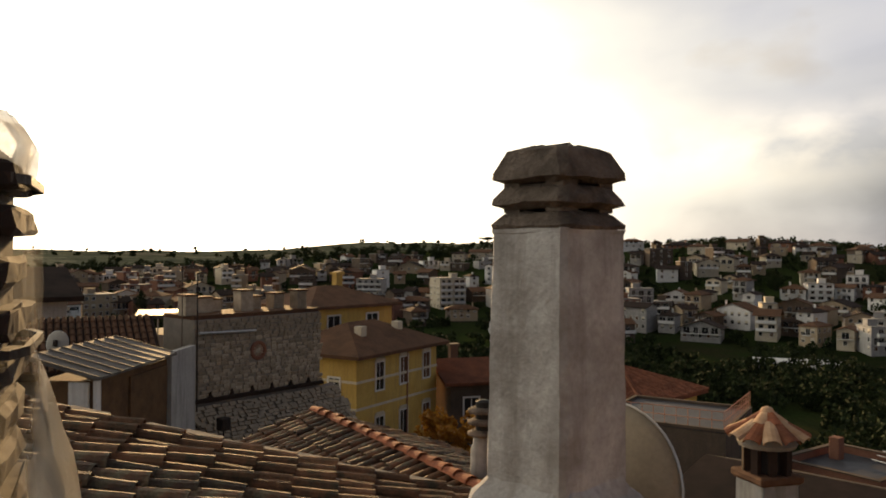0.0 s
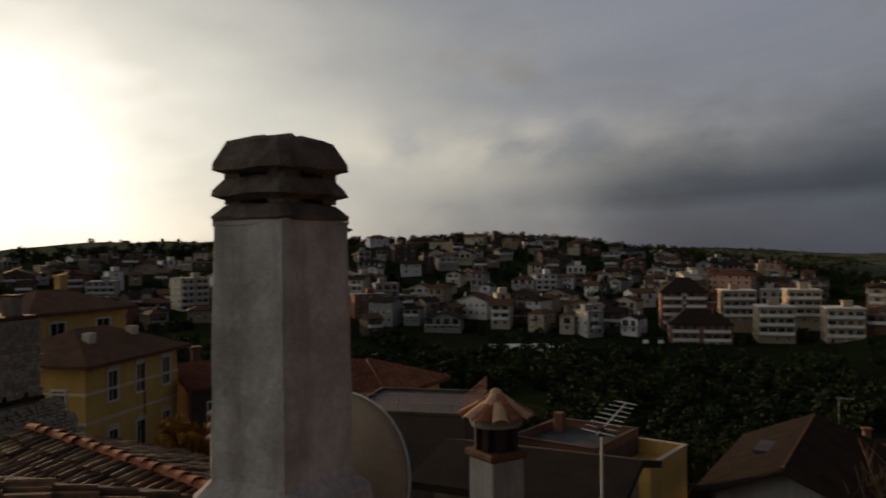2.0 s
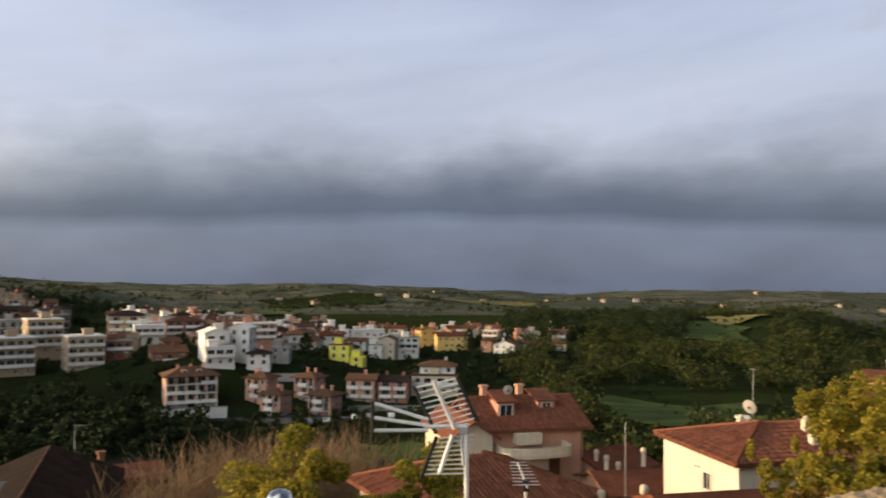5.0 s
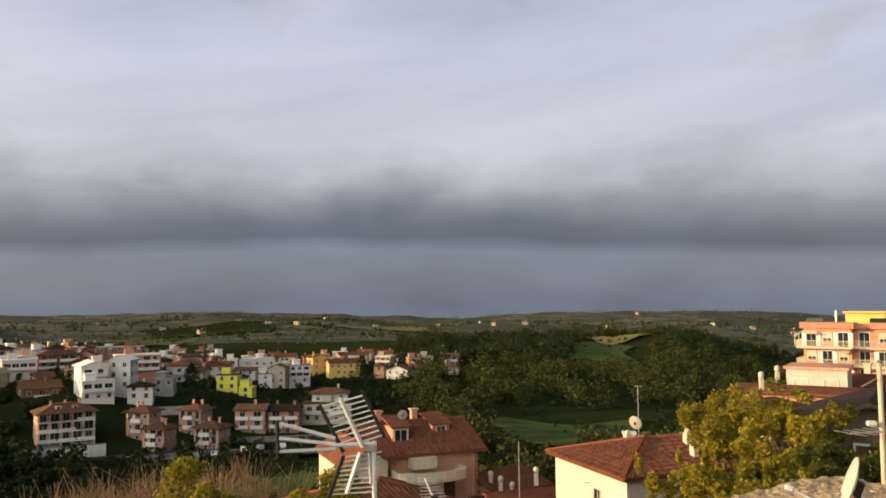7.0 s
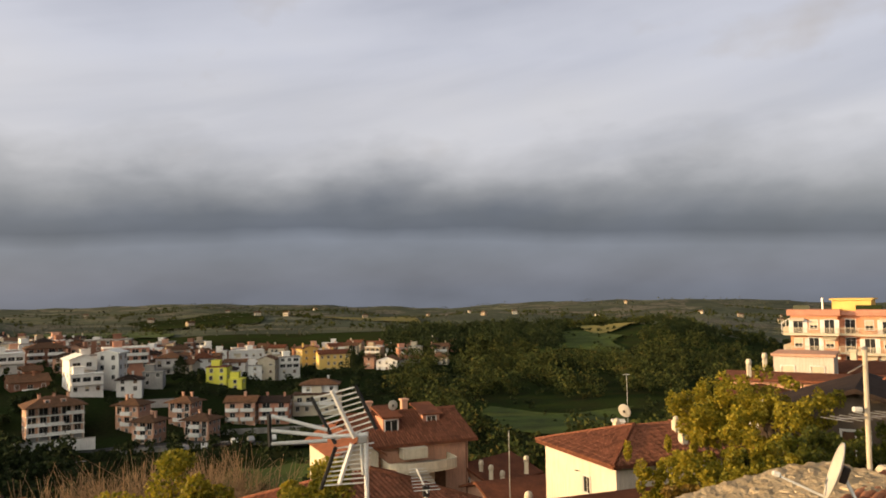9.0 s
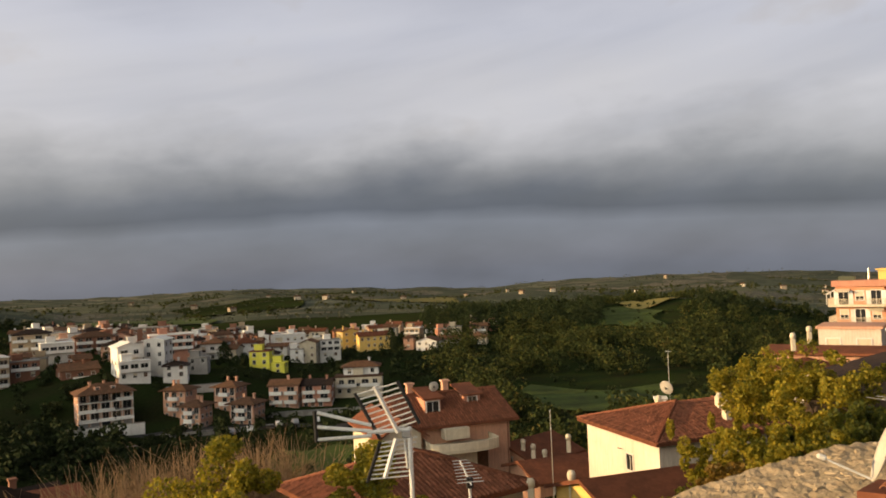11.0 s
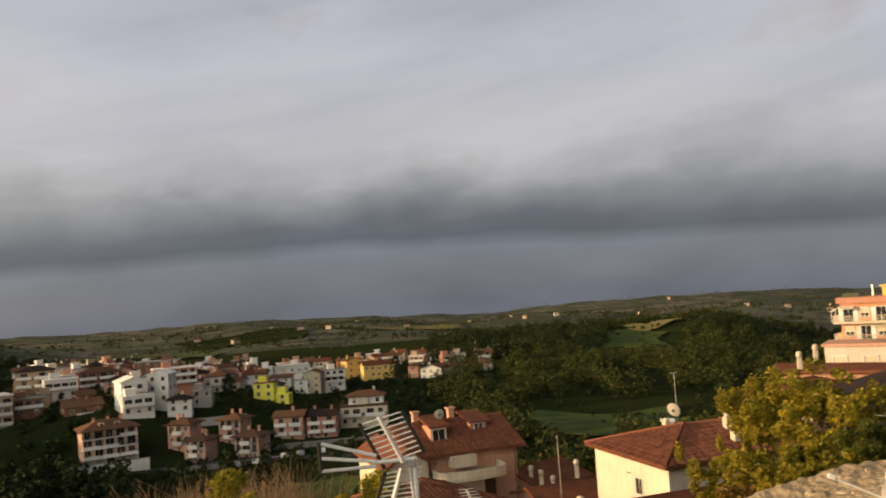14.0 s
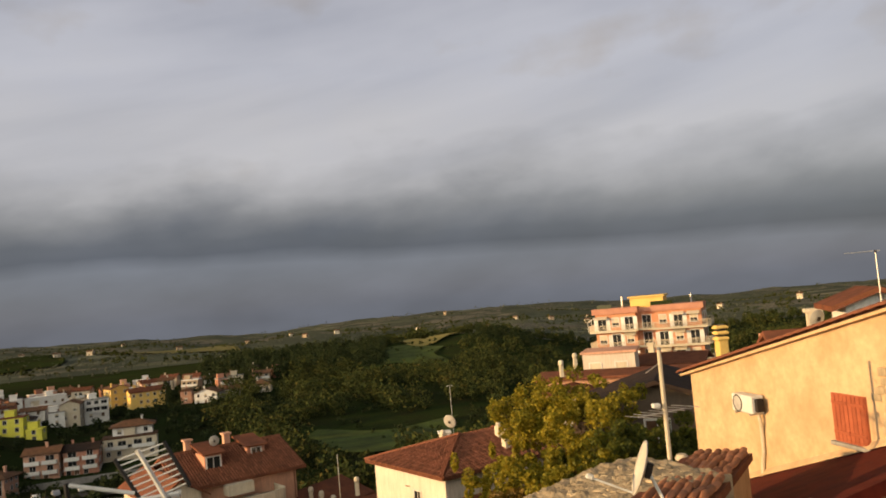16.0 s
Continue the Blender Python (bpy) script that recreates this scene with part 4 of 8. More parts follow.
placed(75.8, 410, 5.0, 8, -33.2, 8.5, -8, house, M_PINK, M_ROOF_BROWN, "hip", "narrow pink house with a tiled roof", seed=40, group=FAR)
placed(77.2, 402, 11.0, 9, -34.5, 8.5, -18, house, M_WHITE, M_ROOF_BROWN, "front", "white house with a gable", seed=29, group=FAR)
placed(78.8, 410, 9.0, 8, -34.5, 7.6, -12, house, M_GREY, M_ROOF_BROWN, "gable", "grey house at the end of the village", seed=30, balconies=1, group=FAR)
placed(80.7, 418, 10.5, 8, -34.5, 7.4, -8, house, M_CREAM, M_ROOF_BROWN, "hip", "cream house at the end of the village", seed=31, balconies=1, group=FAR)
for b_, d_, t_, h_, w_, k_, i_ in ((59.9, 252, -31.8, 9.0, 7.4, "hip", 18), (60.9, 238, -34.9, 7.0, 6.6, "hip", 19), (63.2, 254, -32.2, 8.5, 7.4, "hip", 20), (64.3, 238, -35.4, 7.0, 7.8, "hip", 21)):
    placed(b_, d_, w_, 6.5, t_, h_, -32, house, M_PINK, M_ROOF_BROWN, k_, "salmon house with a wide hipped roof and balconies", seed=i_, balconies=1, group=ROAD, over=1.1, chimneys=2, gap=1.9, storey=2.6, style="plain", win=(0.8, 1.1))
placed(67.0, 256, 9.2, 8, -33.5, 8.2, -14, house, M_PINK, M_ROOF_BROWN, "gable", "salmon row house with balconies", seed=22, balconies=1, group=ROAD, chimneys=2, gap=2.0, storey=2.7)
placed(69.2, 256, 9.4, 8, -34.0, 7.6, -8, house, M_ROSE, M_ROOF_DARK, "gable", "salmon row house with balconies", seed=23, balconies=1, group=ROAD, chimneys=2, gap=2.0, storey=2.7)
placed(72.1, 264, 15.5, 8, -33.3, 6.0, -4, house, M_CREAM, M_ROOF_BROWN, "flat", "cream house below a set-back top floor", seed=24, balconies=1, group=FAR)
placed(72.3, 268, 11.5, 7, -30.2, 3.2, -4, house, M_WHITE, M_ROOF_BROWN, "hip", "white set-back top floor with a hipped roof", seed=46, group=FAR, over=1.0, deep=0.3)
placed(58.4, 360, 18, 9, -18.5, 5, -6, house, M_BRICK, M_CONC, "flat", "long brown building with a flat roof", seed=38, group=FAR)


def fill_town():
    """The rest of the town: houses of many sizes set on the slope wherever there is room."""
    rng = random.Random(7)
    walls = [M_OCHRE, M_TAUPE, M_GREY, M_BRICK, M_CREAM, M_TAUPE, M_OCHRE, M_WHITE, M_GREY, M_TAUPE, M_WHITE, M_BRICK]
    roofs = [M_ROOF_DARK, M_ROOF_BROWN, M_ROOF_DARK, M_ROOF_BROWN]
    words = {M_CREAM: "cream", M_OCHRE: "tan", M_GREY: "grey", M_WHITE: "white", M_PINK: "salmon", M_ROSE: "reddish", M_YELLOW: "ochre-yellow", M_BRICK: "brown brick", M_TAUPE: "dull brown"}
    count = 0
    for _ in range(9000):
        b = rng.uniform(-33, 47)
        d = rng.uniform(265, 560)
        if b > 36 and d < 330 or (b < 8 and d < 330) or (12 < b < 36 and d < 300):
            continue
        w = rng.choice((5.5, 6.5, 7.5, 9.0, 11.0, 14.0))
        r = math.degrees(w / d) / 2
        if any(abs(b - q) < (r + s) * 0.8 and abs(d - e) < 13 for q, e, s in TAKEN):
            continue
        TAKEN.append((b, d, r))
        p = spot(b, d)
        wall = rng.choice(walls)
        big = rng.random() < 0.35
        h = rng.choice((8.5, 9)) if big else rng.choice((4.5, 5.5, 6, 6.5))
        if d > 500:
            h = rng.choice((3.5, 4.5))
        kind = "flat" if big and rng.random() < 0.6 else rng.choice(("gable", "hip", "front"))
        house("apartment_house" if big else {"gable": "town_house", "hip": "hillside_house", "front": "gabled_house"}[kind], facing(b, d, ground_z(p.x, p.y) + 0.5, rng.uniform(-32, 32)), w, rng.uniform(8, 11), h, wall, M_CONC if kind == "flat" else rng.choice(roofs), kind,
              f"{words[wall]} {'apartment house' if big else 'house'} of the hillside town" + (" with a flat roof" if kind == "flat" else " with a tiled roof"),
              seed=count, balconies=rng.choice((0, 1, 2, 2)), front=rng.random() < 0.6, over=rng.uniform(0.5, 1.1), sides=d < 320, category="house", group="houses of the hillside town", gap=2.5 if d < 400 else 3.6)
        count += 1
        if count >= 330:
            break


def fill_village():
    """Small pale houses set close between the ones that stand out."""
    rng = random.Random(21)
    count = 0
    for _ in range(5000):
        b, d = rng.uniform(50, 82), rng.uniform(292, 490)
        if (b > 69 and d < 440) or (b > 61 and d < 332):
            continue
        w = rng.choice((5.0, 6.0, 7.5, 9.0))
        r = math.degrees(w / d) / 2
        if any(abs(b - q) < (r + s) * 0.62 and abs(d - e) < 9 for q, e, s in TAKEN):
            continue
        TAKEN.append((b, d, r))
        p = spot(b, d)
        wall, word = rng.choice(((M_WHITE, "white"), (M_CREAM, "cream"), (M_PINK, "salmon"), (M_BRICK, "brown brick"), (M_OCHRE, "tan"), (M_ROSE, "reddish")))
        house("village_house", facing(b, d, ground_z(p.x, p.y) + 0.4, rng.uniform(-25, 25)), w, rng.uniform(6, 8), rng.choice((4.0, 5.5, 6.0)), wall, *rng.choice(((M_ROOF_BROWN, "gable"), (M_ROOF_DARK, "hip"), (M_ROOF_BROWN, "front"), (M_CONC, "flat"), (M_WHITE, "flat"))),
              f"small {word} house between its neighbours in the village", seed=900 + count, balconies=rng.choice((0, 1, 2)), over=0.8, sides=False, group="small houses of the village")
        count += 1
        if count >= 105:
            break


fill_village()

fill_town()


# ---- woods ----
def woods():
    rng = np.random.default_rng(11)
    clear = lambda b, d: not any(abs(b - q) < s + 0.25 and abs(d - e) < 16 for q, e, s in TAKEN)
    wood("valley_woods", 1, strewn(rng, 1700, -30, 56, 105, 262, 0.45, 1.0, lambda b, d: clear(b, d) and not (21 < b < 30 and 145 < d < 195)), 8, L_DARK, "dark trees and scrub along the valley", 150, 0.55)
    wood("town_trees", 2, strewn(rng, 1150, -34, 60, 258, 620, 0.4, 0.95, clear), 8, L_DARK, "garden trees between the houses of the hill", 150, 0.6)
    wood("town_trees", 8, strewn(rng, 190, 51, 82, 232, 480, 0.5, 0.9, clear), 7, L_DARK, "garden trees between the village houses", 150, 0.5)
    wood("crest_trees", 3, strewn(rng, 520, -34, 46, 545, 740, 0.5, 1.05), 8.5, L_DARK, "trees along the crest of the hill", 150, 0.6)
    patchy = lambda b, d: noise.noise(Vector((b * 0.35, d * 0.016, 3))) + 0.6 * noise.noise(Vector((b * 0.9, d * 0.05, 7)))
    open_land = lambda b, d: (83 < b < 97 and 195 < d < 290) or (87 < b < 95 and 425 < d < 575)
    wood("slope_woods", 4, strewn(rng, 1500, 78, 122, 130, 500, 0.4, 1.15, lambda b, d: not open_land(b, d) and patchy(b, d) > -0.18), 10.5, L_MIXED, "autumn wood on the slope across the valley", 150, 0.5)
    wood("slope_scrub", 12, strewn(rng, 620, 78, 122, 150, 620, 0.2, 0.45, lambda b, d: patchy(b, d) < 0.1), 8, L_DARK, "scrub and hedges across the meadows", 70, 0.5)
    wood("slope_pines", 13, strewn(rng, 330, 77, 89.5, 455, 570, 0.75, 1.15) + strewn(rng, 60, 96, 100, 520, 575, 0.6, 0.9), 11.5, L_DARK, "dark evergreen wood above the village", 150, 0.5)
    wood("knoll_woods", 5, strewn(rng, 400, 79, 124, 560, 700, 0.4, 1.1, lambda b, d: patchy(b, d) > -0.1), 9, L_MIXED, "trees on the rounded knoll", 150, 0.7)
    wood("valley_scrub", 6, strewn(rng, 480, 50, 84, 85, 232, 0.3, 0.75, lambda b, d: not (63 < b < 74 and 130 < d < 195 and rng.random() < 0.85)), 7, L_DARK, "dark scrub and small trees on the valley side", 150, 0.45)
    wood("far_woods", 7, strewn(rng, 3000, 36, 130, 690, 2300, 0.3, 1.0, lambda b, d: noise.noise(Vector((b * 0.22, d * 0.004, 1))) + 0.7 * noise.noise(Vector((b * 0.8, d * 0.012, 5))) > 0.16), 8, L_MIXED, "scattered woods and hedges on the far hills", 28, 1.1)
    wood("far_groves", 14, strewn(rng, 1800, 44, 126, 640, 1300, 0.25, 0.55), 8, L_OLIVE, "olive groves and single trees on the far hills", 24, 0.8)
    wood("far_hedges", 9, strewn(rng, 700, 30, 135, 2300, 4700, 0.3, 0.8, lambda b, d: noise.noise(Vector((b * 0.3, d * 0.002, 9))) > 0.0), 8, L_OLIVE, "woods along the far ridge", 24, 3.0)
    wood("far_hedges", 10, strewn(rng, 300, -45, 30, 760, 2600, 0.6, 1.1), 9, L_DARK, "woods along the far ridge", 32, 2.4)


woods()


def umbrella_pine(b, d, h, seed):
    p = spot(b, d)
    rng = np.random.default_rng(seed)
    ob = thing("umbrella_pine", pose(p.x, p.y, ground_z(p.x, p.y)), "umbrella pine with a flat dark crown", "tree")
    bm = bmesh.new()
    rod(bm, (0, 0, -1), (0.2, 0, h * 0.78), 0.35, 0.22, 8)
    for i in range(6):
        a = 2 * math.pi * i / 6
        rod(bm, (0.2, 0, h * 0.74), (0.2 + math.cos(a) * h * 0.3, math.sin(a) * h * 0.3, h * 0.88), 0.14, 0.06, 5)
    part("trunk", bm, M_BARK, ob)
    cs = [(rng.normal() * h * 0.2, rng.normal() * h * 0.2, h * rng.uniform(0.84, 0.95)) for _ in range(14)]
    part("crown", quads_mesh("crown", leaf_cloud(cs, [(h * 0.17, h * 0.17, h * 0.06)] * 14, 120, 0.45, rng), L_DARK), None, ob)


umbrella_pine(14.9, 560, 13, 1)
umbrella_pine(7.0, 640, 12, 2)
umbrella_pine(-19.0, 700, 12, 3)


def cypress(b, d, h, w, seed, label="dark cypress between the village houses"):
    p = spot(b, d)
    rng = np.random.default_rng(seed)
    ob = thing("cypress", pose(p.x, p.y, ground_z(p.x, p.y)), label, "tree")
    part("trunk", rod(bmesh.new(), (0, 0, -1), (0, 0, h * 0.5), 0.25, 0.1, 7), M_BARK, ob)
    cs, rs = [], []
    for i in range(14):
        t = i / 13
        r = w * (math.sin(math.pi * (0.12 + 0.86 * t)) ** 0.7) * 0.62
        cs.append((rng.normal() * 0.2, rng.normal() * 0.2, h * (0.06 + 0.9 * t)))
        rs.append((r, r, h * 0.08))
    part("crown", quads_mesh("crown", leaf_cloud(cs, rs, 140, 0.28, rng), L_DARK), None, ob)


cypress(74.5, 398, 13, 6.0, 1)
cypress(33.2, 372, 12, 6.0, 2)
cypress(26.4, 420, 11, 5.0, 3)
cypress(-17.0, 330, 12, 5.0, 4)
cypress(62.9, 320, 8, 5.0, 5)

# ---- the terrace's own chimney, dish and wrapped stack ----
def square_ring(s, z, cut=0.0):
    """Corners of a square of half side s at height z, the corners cut off by a little."""
    c = cut
    return [(-s + c, -s, z), (s - c, -s, z), (s, -s + c, z), (s, s - c, z), (s - c, s, z), (-s + c, s, z), (-s, s - c, z), (-s, -s + c, z)]


def tier_bm(rows, cut, seed=0, wob=0.006):
    bm = bmesh.new()
    rng = random.Random(seed)
    rings = []
    for s, z in rows:
        ring = []
        pts = square_ring(s, z, cut)
        for i, p in enumerate(pts):       # extra points along the long sides let the edges wander
            q = pts[(i + 1) % 8]
            for k in range(4 if i % 2 == 0 else 1):
                t = k / 4
                v = Vector(p).lerp(Vector(q), t)
                ring.append(bm.verts.new(v + Vector((rng.uniform(-wob, wob), rng.uniform(-wob, wob), rng.uniform(-wob, wob)))))
        rings.append(ring)
    n = len(rings[0])
    for a, b in zip(rings, rings[1:]):
        for i in range(n):
            bm.faces.new((a[i], a[(i + 1) % n], b[(i + 1) % n], b[i]))
    bm.faces.new(rings[0][::-1])
    bm.faces.new(rings[-1])
    return bm


def big_chimney():
    corner, s = spot(9.97, 3.2), 0.385
    ob = thing("chimney", Matrix.Translation(corner) @ pose(0, 0, 0, 0, 0, -9.97 + 48) @ Matrix.Translation((s / 2, s / 2, 0)),
               "tall square plastered chimney with a stepped clay cap", "chimney")
    h = s / 2
    body = [(h + 0.026, -1.05)] + [(h + 0.026 - 0.014 * i / 8, -1.0 + 1.07 * i / 8) for i in range(9)] + [(h + 0.014, 0.075), (h + 0.016, 0.092)]
    part("shaft", tier_bm(body, 0.022, 1, 0.0035), M_PLASTER, ob)
    base = [(h + 0.12, -2.5), (h + 0.10, -1.10), (h + 0.085, -1.03), (h + 0.06, -1.0), (h + 0.03, -0.955), (h + 0.018, -0.93)]
    part("plinth", tier_bm(base, 0.05, 2, 0.008), M_PLASTER, ob)
    part("collar", tier_bm([(h + 0.018, 0.090), (h + 0.024, 0.106), (h - 0.018, 0.152), (h - 0.05, 0.166)], 0.03, 3, 0.004), M_CAPSTONE, ob)
    for x in (-1, 1):
        for y in (-1, 1):
            bm = bmesh.new()
            box(bm, (x * (h - 0.075) - 0.045, y * (h - 0.075) - 0.045, 0.160), (x * (h - 0.075) + 0.045, y * (h - 0.075) + 0.045, 0.31))
            part("pier", bm, M_CAPSTONE, ob)
    part("lower_slab", tier_bm([(h - 0.03, 0.176), (h + 0.022, 0.196), (h + 0.013, 0.222), (h - 0.018, 0.262), (h - 0.05, 0.276)], 0.03, 4, 0.006), M_CAPSTONE, ob)
    part("top_slab", tier_bm([(h - 0.03, 0.284), (h + 0.024, 0.300), (h + 0.018, 0.330), (h - 0.012, 0.395), (h - 0.022, 0.418), (h - 0.11, 0.446)], 0.035, 5, 0.007), M_CAPSTONE, ob)
    bm = bmesh.new()
    box(bm, (-h + 0.12, -h + 0.12, 0.1), (h - 0.12, h - 0.12, 0.27))
    part("flue", bm, M_BLACK, ob)


big_chimney()


def dish(name, m, r, mat, label, depth=0.16, arm=True, back_tilt=0.0):
    """A dish that looks along +z of m: shell with rim, bracket, arm and feed horn."""
    ob = thing(name, m, label, "satellite dish")
    bm = bmesh.new()
    n, rings = 40, 8
    out, inn = [], []
    for k in range(1, rings + 1):
        q = k / rings
        out.append([bm.verts.new((r * q * math.cos(2 * math.pi * i / n), r * 1.08 * q * math.sin(2 * math.pi * i / n), depth * r * 2 * q * q)) for i in range(n)])
        inn.append([bm.verts.new((r * q * 0.99 * math.cos(2 * math.pi * i / n), r * 1.07 * q * math.sin(2 * math.pi * i / n), depth * r * 2 * q * q + 0.012)) for i in range(n)])
    c0, c1 = bm.verts.new((0, 0, 0)), bm.verts.new((0, 0, 0.012))
    for i in range(n):
        j = (i + 1) % n
        bm.faces.new((c0, out[0][j], out[0][i]))
        bm.faces.new((c1, inn[0][i], inn[0][j]))
        for a, b in zip(out, out[1:]):
            bm.faces.new((a[i], a[j], b[j], b[i]))
        for a, b in zip(inn, inn[1:]):
            bm.faces.new((a[i], b[i], b[j], a[j]))
        bm.faces.new((out[-1][i], out[-1][j], inn[-1][j], inn[-1][i]))
    part("reflector", bm, mat, ob, smooth=True)
    bm = bmesh.new()
    for i in range(n):
        a, b = (2 * math.pi * q / n for q in (i, i + 1))
        rod(bm, (r * math.cos(a), r * 1.08 * math.sin(a), depth * r * 2), (r * math.cos(b), r * 1.08 * math.sin(b), depth * r * 2), 0.007, None, 5)
    part("rim", bm, M_METAL, ob, "bare metal rim")
    bm = box(bmesh.new(), (-0.06, -0.10, -0.09), (0.06, 0.10, -0.005))
    part("bracket", bevel(bm, 0.01), M_IRON, ob)
    if arm:
        tip = Vector((0, -r * 0.86, r * 1.25))
        part("arm", rod(bmesh.new(), (0, -r * 1.05, depth * r * 2 - 0.02), tip, 0.013), M_METAL, ob)
        horn = part("feed_horn", lathe(bmesh.new(), [(0.018, -0.08), (0.03, -0.07), (0.03, -0.01), (0.038, 0.0), (0.038, 0.035), (0.02, 0.045)], 14), M_PLASTIC, ob, "white feed horn",
                    at=Matrix.Translation(tip) @ (Vector((0, r * 0.4, -r)).to_track_quat("Z", "Y").to_matrix().to_4x4()), smooth=True)
    return ob


big = dish("satellite_dish", Matrix.Translation(spot(12.7, 3.92, -1.14)) @ pose(0, 0, 0, 76, 0, -40) @ pose(0, 0, 0, 180, 0, 0), 0.40, M_OLDDISH, "large beige satellite dish behind the chimney", 0.09, arm=False)
bm_ = rod(bmesh.new(), (0, 0.0, -0.06), (0.0, 0.55, -0.22), 0.02)
part("mast_tube", bm_, M_METAL, big)
bm_ = rod(bmesh.new(), (-0.30, 0.22, 0.02), (-0.42, -0.02, 0.10), 0.012)
part("arm", bm_, M_METAL, big)
bm_ = lathe(bmesh.new(), [(0.02, -0.06), (0.032, -0.05), (0.034, 0.0), (0.04, 0.01), (0.04, 0.04), (0.02, 0.05)], 14)
part("feed_horn", bm_, M_PLASTIC, big, "white feed horn", at=pose(-0.43, -0.04, 0.10, 0, 90, 20), smooth=True)


def wrapped_stack():
    """A stack of hollow bricks with proud courses, wrapped in clear film that hangs out at its foot."""
    ob = thing("wrapped_chimney", facing(-32.1, 2.25, -2.2, -14), "unfinished brick stack wrapped in clear plastic film", "chimney")
    h, rng = 0.235, random.Random(5)
    part("core", box(bmesh.new(), (-h + 0.05, -h + 0.05, -0.2), (h - 0.04, h - 0.04, 2.42)), M_ROOF_DARK, ob)
    z, i = 0.0, 0
    while z < 2.36:
        t = 0.06 if rng.random() < 0.75 else 0.1
        o = rng.uniform(-0.02, 0.012)
        bm = tier_bm([(h + o - 0.01, z), (h + o, z + 0.01), (h + o, z + t - 0.01), (h + o - 0.012, z + t)], 0.02, 30 + i, 0.008)
        part("brick_course", bm, M_ROOF_DARK, ob)
        z += t + rng.uniform(0.035, 0.06)
        i += 1
    bm = bmesh.new()
    n, rows = 48, 46
    rings = []
    for j in range(rows + 1):
        zz = 2.49 * j / rows
        flare = 0.40 * max(0.0, 1 - zz / 2.0) ** 0.8
        tie = 0.03 * math.exp(-((zz - 2.345) / 0.04) ** 2)
        top = 0.035 * max(0.0, (zz - 2.44) / 0.05)
        ring = []
        for k in range(n):
            a = 2 * math.pi * k / n
            sq = 1 / max(abs(math.cos(a)), abs(math.sin(a)))
            r = (h + 0.014) * min(sq, 1.3) - tie - top
            r += flare * max(0.0, math.cos(a + 0.5)) ** 0.6 + 0.016 * math.sin(9 * a + 2.2 * zz) + 0.012 * math.sin(17 * a - 5 * zz) + rng.uniform(-0.004, 0.004)
            ring.append(bm.verts.new((r * math.cos(a), r * math.sin(a), zz)))
        rings.append(ring)
    for j, (a, b) in enumerate(zip(rings, rings[1:])):
        for k in range(n):
            if j > 36 or not 1 <= k <= 17:      # below, the far side is left out so sun lights the front sheet
                bm.faces.new((a[k], a[(k + 1) % n], b[(k + 1) % n], b[k]))
    bm.faces.new(rings[-1])
    part("plastic_film", bm, M_FILM, ob, "wet clear plastic film, creased", smooth=True)
    for zq in (1.98, 2.345):
        bm, n, loops = bmesh.new(), 24, []
        for k in range(n):
            a = 2 * math.pi * k / n
            r = 0.262 * min(1.26, 1 / max(abs(math.cos(a)), abs(math.sin(a))))
            loops.append([bm.verts.new(((r + 0.011 * math.cos(c)) * math.cos(a), (r + 0.011 * math.cos(c)) * math.sin(a), zq + 0.014 * math.sin(c))) for c in (0.8, 2.4, 3.9, 5.5)])
        for k in range(n):
            p, q = loops[k], loops[(k + 1) % n]
            for e in range(4):
                bm.faces.new((p[e], q[e], q[(e + 1) % 4], p[(e + 1) % 4]))
        part("tie_string", bm, M_IRON, ob, "dark tie string")


wrapped_stack()


# added out of view to close the scene below and reflect light
terrace = thing("terrace", pose(0, 0, 0), "unseen plain plastered house top added under the viewer", "terrace", kind="structure")
part("wall", box(bmesh.new(), (-3.2, -7.0, -11.0), (3.0, 1.1, -1.72)), M_STUCCO, terrace)
part("floor", box(bmesh.new(), (-3.2, -7.0, -1.72), (3.0, 1.1, -1.6)), M_CONC, terrace)


# ---- curved clay tiles ----
def coppo_mesh(mat, length=0.45, r0=0.098, r1=0.078, t=0.014, n=7):
    """A tapering half-round tile along +x (down the slope), hollow below."""
    bm = bmesh.new()
    def arc(r, x, dz=0.0):
        return [bm.verts.new((x, -r * math.cos(math.pi * i / (n - 1)), r * 0.82 * math.sin(math.pi * i / (n - 1)) + dz)) for i in range(n)]
    a, b, c, d = arc(r1, 0), arc(r0, length, 0.0), arc(r1 - t, 0), arc(r0 - t, length, 0.0)
    for i in range(n - 1):
        bm.faces.new((a[i], b[i], b[i + 1], a[i + 1]))
        bm.faces.new((c[i], c[i + 1], d[i + 1], d[i]))
        bm.faces.new((b[i], d[i], d[i + 1], b[i + 1]))
        bm.faces.new((a[i], a[i + 1], c[i + 1], c[i]))
    for k in (0, n - 1):
        bm.faces.new((a[k], c[k], d[k], b[k]))
    me = to_mesh(bm, mat)
    return me


COPPO = {m.name: coppo_mesh(m) if m is not M_COPPO_SUNNY else coppo_mesh(m, 0.36, 0.066, 0.052, 0.011) for m in (M_COPPO, M_COPPO_RED, M_COPPO_MIX, M_COPPO_SUN, M_COPPO_LIGHT, M_COPPO_SUNNY)}


def slope_frame(top, down, across):
    """The pose of a roof plane: x down the slope, y across, z out of it."""
    x = Vector(down).normalized()
    y = Vector(across)
    y = (y - x * y.dot(x)).normalized()
    z = x.cross(y)
    if z.z < 0:
        y, z = -y, -z
    return Matrix.Translation(top) @ Matrix((x, y, z)).transposed().to_4x4()


